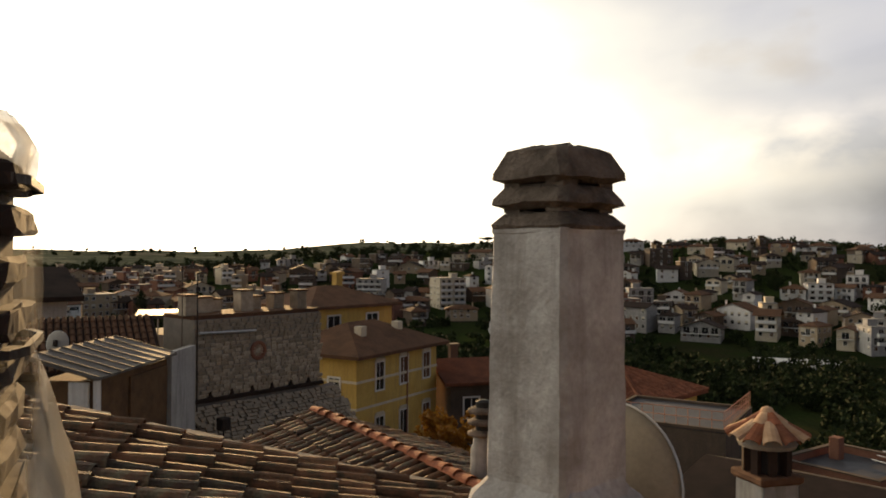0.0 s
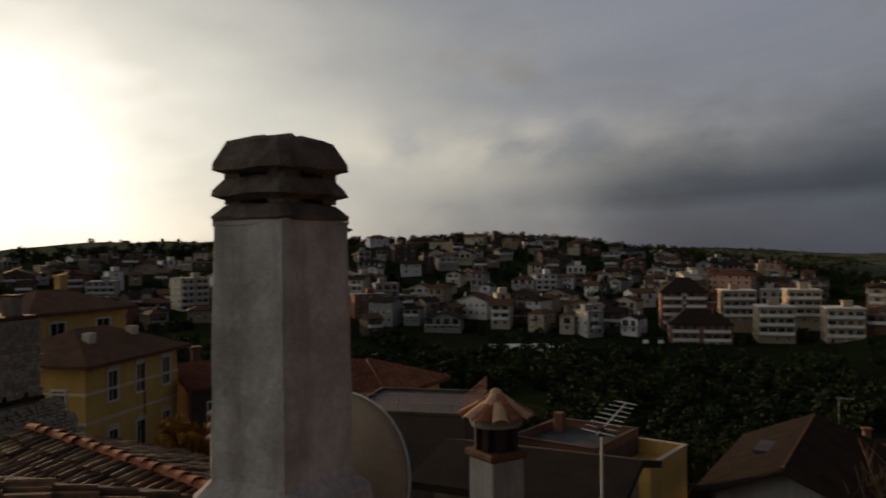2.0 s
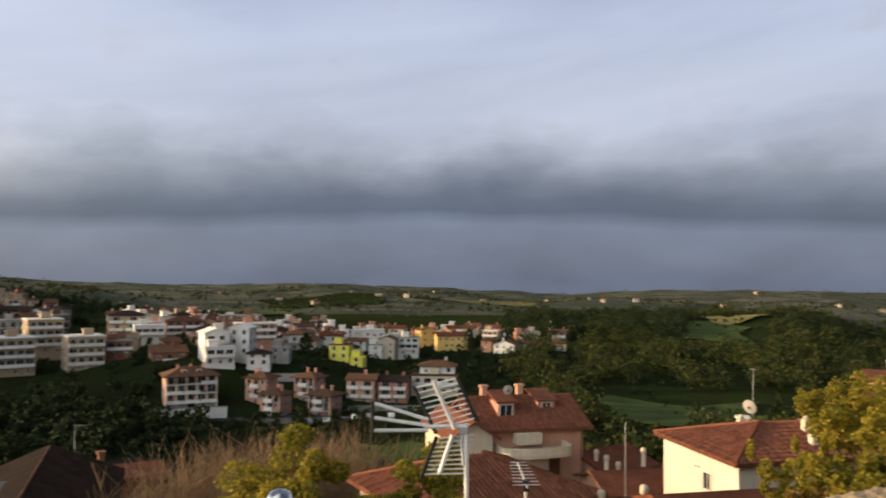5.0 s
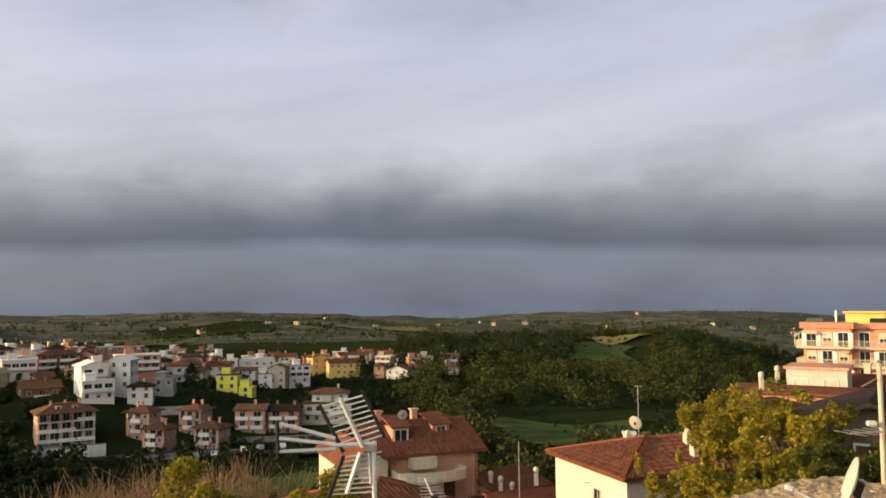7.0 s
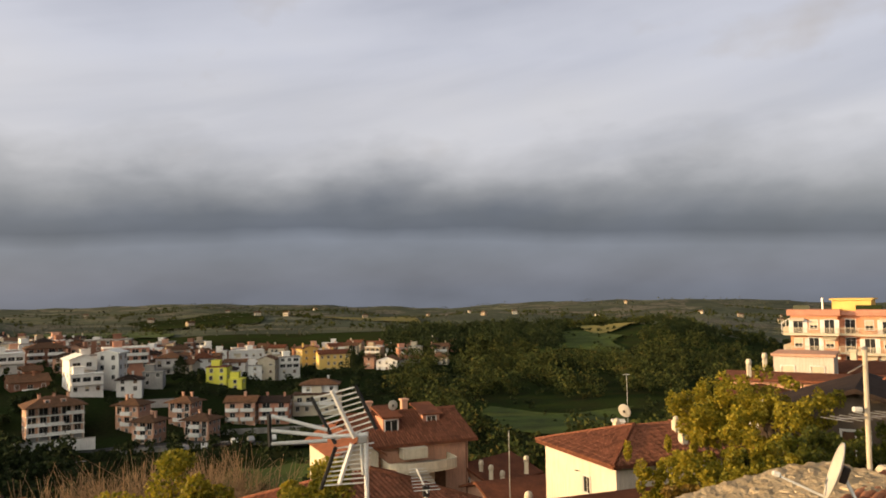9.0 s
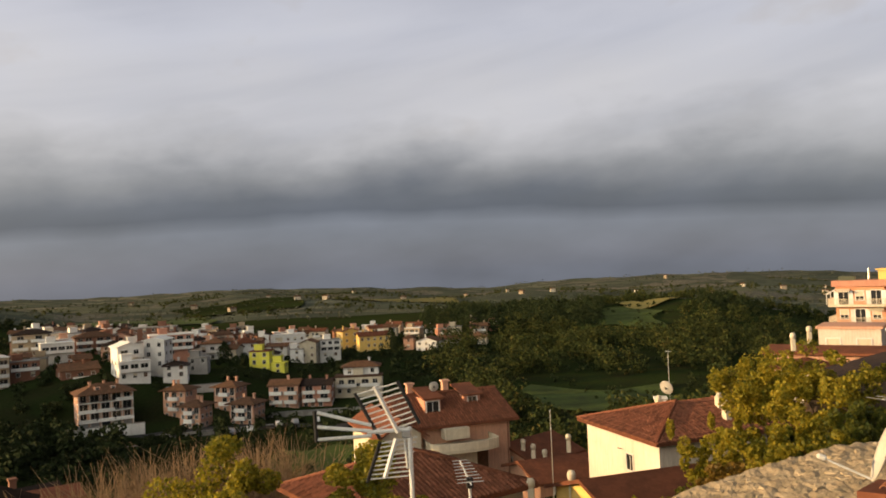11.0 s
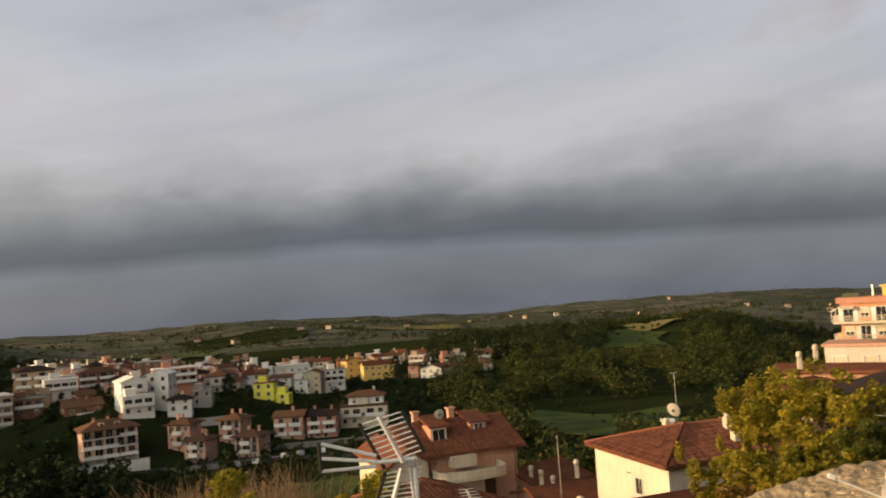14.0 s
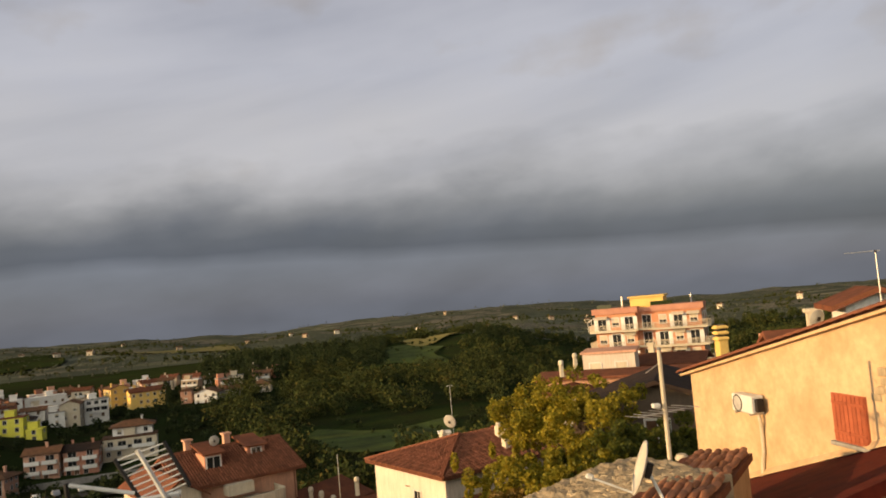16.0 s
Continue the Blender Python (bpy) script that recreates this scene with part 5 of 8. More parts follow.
def tile_field(parent, m, length, y0, y1, mat, seed, singles=300, single_y=None, pitch=0.25, step=0.36, name="roof_tile", joined_mat=None, wild=1.0, fits=None):
    """Rows of tiles down a slope; the nearest as objects of their own, the rest joined."""
    rng = random.Random(seed)
    me, made = COPPO[mat.name], 0
    rest_v, rest_f = [], []
    vs, fs = [v.co.copy() for v in me.vertices], [tuple(p.vertices) for p in me.polygons]
    cols = int((y1 - y0) / pitch)
    order = range(cols)
    for c in order:
        y = y0 + c * pitch
        for r in range(int(length / step)):
            x = r * step
            if fits and not fits(x, y):
                continue
            q = m @ pose(x + rng.uniform(-0.02, 0.02) * wild, y + rng.uniform(-0.012, 0.012) * wild, 0.035 + rng.uniform(0, 0.012) * wild,
                         rng.uniform(-4, 4) * wild, -3.2 + rng.uniform(-1.6, 1.6) * wild, rng.uniform(-2.4, 2.4) * wild)
            if made < singles and (single_y is None or single_y[0] <= y <= single_y[1]):
                part(name, me, None, parent, at=q)
                made += 1
            else:
                n0 = len(rest_v)
                rest_v += [q @ v for v in vs]
                rest_f += [tuple(n0 + i for i in f) for f in fs]
    if rest_v:
        mm = bpy.data.meshes.new("tiles")
        mm.from_pydata(rest_v, [], rest_f)
        mm.materials.append(joined_mat or M_COPPO_MIX)
        tagged(part("roof_tiles", mm, None, parent), kind="stuff")


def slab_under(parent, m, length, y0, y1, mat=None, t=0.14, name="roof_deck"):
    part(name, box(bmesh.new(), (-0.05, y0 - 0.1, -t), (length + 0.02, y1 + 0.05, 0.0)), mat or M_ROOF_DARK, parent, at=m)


# the old roof in front: its rows run down to the right
def old_roof():
    u = Vector((3.78, 0.23, -0.89))
    m = slope_frame(Vector((-3.04, 7.94, -1.60)) - u.normalized() * 1.6, u, (0.06, -1, 0))
    ob = thing("tiled_roof", Matrix.Identity(4), "old weathered roof of curved clay tiles", "roof")
    s = 1 if (m.to_3x3() @ Vector((0, 1, 0))).y < 0 else -1
    lo, hi = (0.0, 5.6) if s > 0 else (-5.6, 0.0)
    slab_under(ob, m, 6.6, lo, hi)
    tile_field(ob, m, 6.6, lo, hi, M_COPPO, 3, 300, (lo, hi), wild=1.6)
    # the walls below
    part("wall", box(bmesh.new(), (-4.4, 2.8, -9.5), (1.5, 7.7, -2.95)), M_STUCCO, ob)
    bm = bmesh.new()          # mortar bedding along the far edge
    e = 0.0
    for k in range(18):
        box(bm, (k * 0.366, e - 0.12, -0.02), (k * 0.366 + 0.36, e + 0.02, 0.045 + 0.012 * math.sin(k * 2.1)))
    part("verge_mortar", bm, M_MORTAR, ob, at=m)


old_roof()


# the lower roof with its ridge of red tiles
def ridge_roof():
    a, b, z = Vector((-1.69, 16.72, -3.40)), Vector((1.10, 11.30, -3.40)), -3.40
    along = (b - a).normalized()
    ob = thing("tiled_roof", Matrix.Identity(4), "lower old tiled roof with a red ridge", "roof")
    side = Vector((along.y, -along.x, 0))          # to the viewer's left
    if side.x > 0:
        side = -side
    L = (b - a).length + 0.4
    for s, ln in ((side, 3.2), (-side, 3.0)):
        m = slope_frame(a, s + Vector((0, 0, -0.34)), along)
        y = (m.to_3x3() @ Vector((0, 1, 0))).dot(along)
        lo, hi = (0, L) if y > 0 else (-L, 0)
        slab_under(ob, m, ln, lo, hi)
        tile_field(ob, m, ln, lo, hi, M_COPPO, 9, 150, None, wild=1.4)
    rng = random.Random(4)
    for i in range(int(L / 0.37)):
        q = slope_frame(a + along * (0.37 * i) + Vector((0, 0, 0.075)), along, side)
        part("ridge_tile", COPPO[M_COPPO_RED.name], None, ob, "red clay ridge tile", at=q @ pose(0, rng.uniform(-0.02, 0.02), 0, rng.uniform(-5, 5), -4, rng.uniform(-4, 4)) @ Matrix.Scale(1.15, 4))
    c = (a + b) / 2 + side * 0
    part("wall", box(bmesh.new(), (-2.6, -3.0, -6.0), (2.5, 3.0, -1.05)), M_STONE, ob, at=Matrix.Translation(c) @ pose(0, 0, 0, 0, 0, math.degrees(math.atan2(along.y, along.x)) + 90))


ridge_roof()


def ringed_chimney():
    ob = thing("small_chimney", pose(1.29, 12.01, -4.3), "small round chimney with three dark rings", "chimney")
    part("shaft", lathe(bmesh.new(), [(0.20, 0), (0.19, 1.3), (0.17, 1.36), (0.155, 1.40), (0.155, 1.55)], 18), M_CONC, ob, smooth=True)
    for i in range(3):
        z = 1.50 + 0.17 * i
        part("ring", lathe(bmesh.new(), [(0.14, z), (0.235, z + 0.02), (0.24, z + 0.06), (0.16, z + 0.10)], 18), M_CAPSTONE, ob, smooth=True)
    part("flue", lathe(bmesh.new(), [(0.12, 1.5), (0.12, 2.02), (0.05, 2.05)], 14), M_BLACK, ob)


ringed_chimney()


# the pot-shaped chimney with its little tiled hat
def hat_chimney():
    ob = thing("tile_hat_chimney", pose(4.58, 9.73, 0, 0, 0, 12), "white plastered chimney with a conical hat of clay tiles", "chimney")
    # white plaster in shade, put in as grey concrete
    part("shaft", tier_bm([(0.27, -4.6), (0.265, -2.84)], 0.02, 1, 0.004), M_CONC, ob)
    part("brick_band", tier_bm([(0.285, -2.84), (0.31, -2.81), (0.31, -2.75), (0.285, -2.73)], 0.02, 2, 0.006), M_ROOF_BROWN, ob)
    for i in range(8):
        a = 2 * math.pi * (i + 0.5) / 8
        m = pose(0.24 * math.cos(a), 0.24 * math.sin(a), -2.73, 0, 0, math.degrees(a))
        part("brick_pier", box(bmesh.new(), (-0.05, -0.045, 0), (0.05, 0.045, 0.34)), M_ROOF_DARK, ob, at=m)
    part("flue", lathe(bmesh.new(), [(0.21, -2.73), (0.21, -2.42)], 12), M_BLACK, ob)
    part("hat_bed", lathe(bmesh.new(), [(0.34, -2.41), (0.36, -2.36), (0.05, -2.02)], 18), M_MORTAR, ob)
    rng = random.Random(2)
    mats = [M_COPPO_LIGHT, M_COPPO_RED, M_COPPO_LIGHT, M_COPPO_SUN]
    for i in range(12):
        a = 2 * math.pi * i / 12
        d = Vector((math.cos(a), math.sin(a), -0.60))
        q = slope_frame(Vector((math.cos(a) * 0.16, math.sin(a) * 0.16, -2.12)), d, (-math.sin(a), math.cos(a), 0))
        part("hat_tile", COPPO[mats[(i * 7) % 4].name], None, ob, at=q @ pose(0, 0, 0, rng.uniform(-4, 4), rng.uniform(-3, 2), 0) @ Matrix.Diagonal((0.80, 1.12, 0.9, 1)))
    for i in range(6):
        a = 2 * math.pi * (i + 0.4) / 6
        d = Vector((math.cos(a), math.sin(a), -0.75))
        q = slope_frame(Vector((math.cos(a) * 0.01, math.sin(a) * 0.01, -1.985)), d, (-math.sin(a), math.cos(a), 0))
        part("hat_tile", COPPO[mats[(i * 3 + 1) % 4].name], None, ob, at=q @ Matrix.Diagonal((0.56, 0.9, 0.7, 1)))
    part("hat_tip", lathe(bmesh.new(), [(0.09, -1.99), (0.06, -1.94), (0.02, -1.925)], 10), M_COPPO_LIGHT, ob)


hat_chimney()


def steel_cowl():
    ob = thing("steel_cowl", pose(5.37, 2.78, -2.73), "shiny steel chimney cowl", "chimney cowl")
    part("pipe", lathe(bmesh.new(), [(0.075, 0), (0.075, 0.86), (0.085, 0.87), (0.085, 0.90)], 20), M_CHROME, ob, smooth=True)
    part("hood", lathe(bmesh.new(), [(0.10, 0.86), (0.105, 0.90), (0.06, 0.95), (0.058, 1.0), (0.10, 1.03), (0.105, 1.07), (0.07, 1.12), (0.01, 1.14)], 20), M_CHROME, ob, smooth=True)
    part("vane", box(bmesh.new(), (-0.13, -0.004, 0.92), (-0.02, 0.004, 1.05)), M_CHROME, ob)


steel_cowl()


# ---- aerials ----
def yagi(name, m, boom, n, span, label, mast=1.6, mat=None, tilt=0.0, thin=1.0):
    """An upright mast with a boom along +x, tilted by some degrees, and its cross elements."""
    mat = mat or M_ALU
    ob = thing(name, m, label, "aerial")
    lean = pose(0, 0, 0, 0, tilt, 0)
    part("mast", rod(bmesh.new(), (0, 0, -mast), (0, 0, 0.06), 0.018 * thin), mat, ob)
    part("boom", rod(bmesh.new(), (-boom * 0.15, 0, 0.03), (boom, 0, 0.03), 0.011 * thin, None, 6), mat, ob, at=lean)
    for i in range(n):
        x = -boom * 0.1 + boom * 1.07 * i / (n - 1)
        w = span * (1 - 0.35 * i / (n - 1))
        part("element", rod(bmesh.new(), (x, -w / 2, 0.045), (x, w / 2, 0.045), 0.005 * thin, None, 5), mat, ob, at=lean)
    part("clamp", box(bmesh.new(), (-0.03, -0.028, -0.03), (0.03, 0.028, 0.06)), M_IRON, ob)
    return ob


yagi("television_aerial", Matrix.Translation(spot(32.5, 8.0, -1.86)) @ pose(0, 0, 0, 0, 0, 18), 0.46, 8, 0.42, "small television aerial on a thin mast", 2.4, tilt=-28, thin=0.7)


def grid_aerial():
    """A corner-reflector aerial: two barred panels, three thick directors and the post."""
    o = spot(75.2, 7.0, -1.36)
    ob = thing("television_aerial", Matrix.Translation(o) @ pose(0, 0, 0, 0, 0, -75.2), "large barred television aerial on an aluminium post", "aerial")
    def p(x, z, y=0.0):
        return Vector((x, y, z))
    part("post", rod(bmesh.new(), p(0.04, -1.9), p(0.03, 0.06), 0.02), M_ALU, ob)
    part("post_sleeve", rod(bmesh.new(), p(0.0, -0.30), p(-0.02, 0.06), 0.011), M_ALU, ob)
    part("hub", bevel(box(bmesh.new(), (-0.04, -0.03, -0.03), (0.045, 0.03, 0.035)), 0.01), M_METAL, ob)
    up_l, up_r = (p(-0.44, 0.36, 0.1), p(-0.23, -0.03)), (p(-0.06, 0.45, 0.1), p(0.12, 0.08))
    lo_l, lo_r = (p(-0.23, -0.06), p(-0.36, -0.43, 0.1)), (p(0.10, -0.02), p(0.0, -0.42, 0.1))
    for nm, (a, b) in (("side_bar", up_l), ("side_bar", up_r), ("side_bar", lo_l)):
        part(nm, rod(bmesh.new(), a, b, 0.017, None, 6), M_BLACK, ob, "black plastic side bar")
    for a, b in ((p(-0.26, 0.43, -0.03), p(-0.07, 0.02, -0.03)), (p(-0.09, -0.03, -0.03), p(-0.20, -0.36, -0.03))):
        part("spine", rod(bmesh.new(), a, b, 0.022, None, 6), M_ALU, ob)
    for (a, b), (c, d) in ((up_l, up_r), (lo_l, lo_r)):
        for i in range(9):
            t = (i + 0.3) / 9
            part("grid_rod", rod(bmesh.new(), a.lerp(b, t), c.lerp(d, t), 0.007, None, 5), M_ALU, ob)
    part("end_plate", rod(bmesh.new(), p(-0.79, 0.24), p(-0.78, -0.03), 0.02, None, 6), M_BLACK, ob, "black plastic end plate")
    for z0, z1 in ((0.225, 0.09), (0.10, 0.04), (-0.01, 0.0)):
        part("director", rod(bmesh.new(), p(-0.77, z0), p(-0.30, z1), 0.0165, None, 7), M_PLASTIC, ob, "thick white director")
    part("boom", rod(bmesh.new(), p(-0.34, 0.03), p(0.05, 0.04), 0.018, None, 6), M_ALU, ob)


grid_aerial()
yagi("television_aerial", Matrix.Translation(spot(79.6, 7.2, -1.88)) @ pose(0, 0, 0, 0, 0, 22), 0.42, 8, 0.24, "low aerial with many short rods", 1.2, tilt=-12, thin=0.8)

# ---- old quarter beyond the roofs ----
def stone_wall(parent, m, w, h, seed, singles=300, stone=(0.34, 0.17), hole=None, depth=0.05, mat=M_STONE):
    """Rubble facing: uneven stones set in mortar on a wall face in the plane y = 0 of m, towards -y."""
    rng = random.Random(seed)
    meshes = []
    for k in range(6):
        bm = bmesh.new()
        a, b = stone[0] / 2 * rng.uniform(0.9, 1.05), stone[1] / 2 * rng.uniform(0.9, 1.05)
        pts = [(-a, -b), (a * 0.2, -b * 1.08), (a, -b * rng.uniform(0.7, 1)), (a * rng.uniform(0.9, 1.05), b), (-a * 0.1, b * 1.06), (-a, b * rng.uniform(0.75, 1))]
        solid(bm, [(x * 0.88, -depth, z * 0.86) for x, z in pts], [(x, 0.02, z) for x, z in pts])
        meshes.append(to_mesh(bm, mat))
    made, rv, rf = 0, [], []
    z = stone[1] / 2
    while z < h:
        x = -w / 2 + rng.uniform(0, stone[0])
        while x < w / 2:
            k = rng.uniform(0.55, 1.15)
            if not (hole and math.hypot(x - hole[0], z - hole[1]) < hole[2]):
                q = m @ pose(x, rng.uniform(-0.01, 0.015), z + rng.uniform(-0.02, 0.02), 0, rng.uniform(-5, 5), 0) @ Matrix.Diagonal((k, 1, rng.uniform(0.75, 1.1), 1))
                me = rng.choice(meshes)
                if made < singles:
                    part("stone", me, None, parent, at=q)
                    made += 1
                else:
                    n0 = len(rv)
                    rv += [q @ v.co for v in me.vertices]
                    rf += [tuple(n0 + i for i in p.vertices) for p in me.polygons]
            x += stone[0] * k + 0.02
        z += stone[1] * rng.uniform(0.85, 1.05)
    if rv:
        mm = bpy.data.meshes.new("rubble_rest")
        mm.from_pydata(rv, [], rf)
        mm.materials.append(mat)
        tagged(part("rubble_rest", mm, None, parent), kind="stuff")


def church():
    a, b = Vector((-8.07, 33.15, 0)), Vector((-3.43, 37.95, 0))
    c, along = (a + b) / 2, (b - a)
    w = along.length
    m = Matrix.Translation((c.x, c.y, -6.2)) @ pose(0, 0, 0, 0, 0, math.degrees(math.atan2(along.y, along.x)))
    ob = thing("stone_church", m, "rubble stone church front with a small rose window", "church")
    part("wall", box(bmesh.new(), (-w / 2, 0.0, -5.0), (w / 2, 2.4, 3.25)), M_MORTAR, ob)
    stone_wall(ob, Matrix.Identity(4), w, 3.2, 12, 300, hole=(-0.2, 1.75, 0.56))
    win = part("rose_window", lathe(bmesh.new(), [(0.27, -0.02), (0.42, -0.02), (0.42, 0.06), (0.40, 0.09), (0.29, 0.09), (0.27, 0.03)], 24), M_BRICK, ob, "round brick window surround", at=pose(-0.2, 0.02, 1.75, 90, 0, 0))
    part("pane", lathe(bmesh.new(), [(0.28, 0.0), (0.28, 0.015), (0.001, 0.015)], 24), M_GLASS, win)
    for i in range(6):
        a_ = math.pi * i / 6
        part("spoke", box(bmesh.new(), (-0.31, -0.02, 0.015), (0.31, 0.02, 0.045)), M_STONE, win, at=pose(0, 0, 0, 0, 0, math.degrees(a_)))
    part("cornice", box(bmesh.new(), (-w / 2 - 0.1, -0.18, -0.16), (w / 2 + 0.1, 0.0, 0.0)), M_ROOF_DARK, ob)
    for i in range(6):
        x = -w / 2 + 0.7 + i * 1.05
        part("bracket", solid(bmesh.new(), [(x - 0.12, -0.12, 0.0), (x + 0.12, -0.12, 0.0), (x, -0.12, 0.26)], [(x - 0.12, 0, 0.0), (x + 0.12, 0, 0.0), (x, 0, 0.26)]), M_ROOF_DARK, ob)
    # sloping masonry below
    part("apron", solid(bmesh.new(), [(-w / 2 - 1.6, -2.8, -3.6), (w / 2 + 0.8, -2.4, -3.6), (w / 2 + 0.8, 0, -3.6), (-w / 2 - 1.6, 0, -3.6)],
                        [(-w / 2 - 1.6, -2.6, -2.6), (w / 2 + 0.8, -2.2, -2.4), (w / 2 + 0.8, -0.01, -0.16), (-w / 2 - 1.6, -0.01, -0.9)]), M_MORTAR, ob)
    stone_wall(ob, pose(0.2, -2.42, -2.3, -47, 0, 0), w + 1.2, 3.0, 13, 150, (0.36, 0.2), depth=0.04)
    lamp = part("wall_lantern", rod(bmesh.new(), (-w / 2 + 0.1, -1.9, -2.6), (-w / 2 + 0.1, -1.9, -0.9), 0.035, None, 6), M_IRON, ob, "dark iron lantern post")
    part("lantern", bevel(box(bmesh.new(), (-w / 2 - 0.12, -2.1, -0.95), (-w / 2 + 0.32, -1.7, -0.45)), 0.04), M_IRON, lamp)
    # merlons and chimneys along the roof behind
    part("roof", box(bmesh.new(), (-w / 2, 0.1, 3.25), (w / 2, 2.4, 3.42)), M_ROOF_BROWN, ob)
    for x, ww, hh, y in ((x_, w_, h_ * 0.85, y_ * 0.48) for x_, w_, h_, y_ in ((-3.2, 0.55, 0.95, 1.6), (-2.0, 0.8, 0.75, 3.4), (-1.1, 0.5, 0.6, 4.4), (-0.1, 0.65, 1.05, 2.6), (1.0, 0.5, 0.65, 4.2), (1.9, 0.6, 0.8, 3.2), (2.8, 0.55, 0.95, 2.0))):
        ch = part("chimney", bevel(box(bmesh.new(), (x - ww / 2, y - 0.3, 3.4), (x + ww / 2, y + 0.3, 3.4 + hh)), 0.02), M_STONE, ob)
        part("cap", box(bmesh.new(), (x - ww / 2 - 0.06, y - 0.36, 3.4 + hh), (x + ww / 2 + 0.06, y + 0.36, 3.48 + hh)), M_ROOF_BROWN, ch)
    part("gutter", rod(bmesh.new(), (-w / 2 + 0.1, -0.15, 2.72), (-w / 2 + 2.9, -0.15, 2.64), 0.06), M_METAL, ob, "bright metal gutter")
    part("pipe", rod(bmesh.new(), (-w / 2 - 0.15, -0.4, -2.5), (-w / 2 - 0.15, -0.4, 5.2), 0.03), M_IRON, ob)
    return ob


church()
yagi("television_aerial", pose(-8.6, 33.2, -0.8, 0, 0, 20), 0.7, 7, 0.7, "tall thin aerial above the church roof", 5.5, M_IRON)


def lean_to():
    m = Matrix.Translation((-7.92, 21.74, -3.45)) @ pose(0, 0, 0, 0, 0, 81.7)
    ob = thing("shed", m, "brown shed with a weathered sheet-metal roof", "shed")
    part("wall", box(bmesh.new(), (0.1, 0.05, -3.5), (4.6, 1.6, -0.12)), M_TIMBER, ob)
    rf = part("roof", bmesh.new() and solid(bmesh.new(), [(-0.25, -0.2, -0.05), (4.8, -0.2, -0.02), (4.8, 1.9, 0.5), (-0.25, 1.9, 0.5)], [(-0.25, -0.2, 0.02), (4.8, -0.2, 0.05), (4.8, 1.9, 0.57), (-0.25, 1.9, 0.57)]), M_SHEETMETAL, ob)
    for i in range(9):
        x = -0.2 + i * 0.62
        part("seam", solid(bmesh.new(), [(x, -0.2, 0.02), (x + 0.04, -0.2, 0.02), (x + 0.04, 1.9, 0.57), (x, 1.9, 0.57)], [(x, -0.2, 0.06), (x + 0.04, -0.2, 0.06), (x + 0.04, 1.9, 0.61), (x, 1.9, 0.61)]), M_SHEETMETAL, rf)
    part("door", box(bmesh.new(), (0.02, 0.2, -1.6), (0.1, 0.75, -0.15)), M_WHITE, ob, "white plank door")
    part("post", box(bmesh.new(), (0.0, -0.02, -3.4), (0.28, 0.05, -0.1)), M_WHITE, ob)
    part("panel", box(bmesh.new(), (2.0, -0.01, -1.6), (4.5, 0.05, -0.3)), M_TIMBER, ob)
    part("side_wall", box(bmesh.new(), (4.62, -0.1, -3.5), (6.6, 0.1, 0.08)), M_GREY, ob)
    return ob


lean_to()
def brown_roof_house():
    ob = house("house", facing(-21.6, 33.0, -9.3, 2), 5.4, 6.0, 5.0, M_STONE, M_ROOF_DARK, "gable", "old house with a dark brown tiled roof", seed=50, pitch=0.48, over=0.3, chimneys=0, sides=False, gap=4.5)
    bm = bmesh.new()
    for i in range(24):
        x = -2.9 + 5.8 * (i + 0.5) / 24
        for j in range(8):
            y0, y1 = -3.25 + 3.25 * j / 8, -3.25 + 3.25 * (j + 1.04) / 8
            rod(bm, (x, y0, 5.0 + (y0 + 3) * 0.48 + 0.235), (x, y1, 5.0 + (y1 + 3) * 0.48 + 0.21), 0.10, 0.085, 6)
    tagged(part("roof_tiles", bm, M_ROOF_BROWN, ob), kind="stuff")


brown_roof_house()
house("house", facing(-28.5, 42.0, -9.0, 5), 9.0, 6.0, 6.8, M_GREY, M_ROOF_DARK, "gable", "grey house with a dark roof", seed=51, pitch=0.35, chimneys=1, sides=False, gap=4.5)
dish("satellite_dish", Matrix.Translation(spot(-22.3, 27.0, -2.92)) @ pose(0, 0, 0, 80, 0, -10) @ pose(0, 0, 0, 180, 0, 0), 0.36, M_DISH, "grey satellite dish on the roof edge", 0.09, arm=False)
greenhouse = thing("roof_terrace", facing(-15.0, 40.0, -4.2), "glazed roof terrace with a pale flat roof", "roof terrace")
part("roof", box(bmesh.new(), (-1.7, -1.2, 0.95), (1.9, 2.5, 1.12)), M_FLAT, greenhouse)
part("wall", box(bmesh.new(), (-1.6, -1.0, -5.0), (1.8, 2.4, 0.2)), M_GREY, greenhouse)
for i_ in range(5):
    part("post", box(bmesh.new(), (-1.55 + 0.8 * i_, -1.0, 0.2), (-1.49 + 0.8 * i_, -0.94, 0.95)), M_METAL, greenhouse)


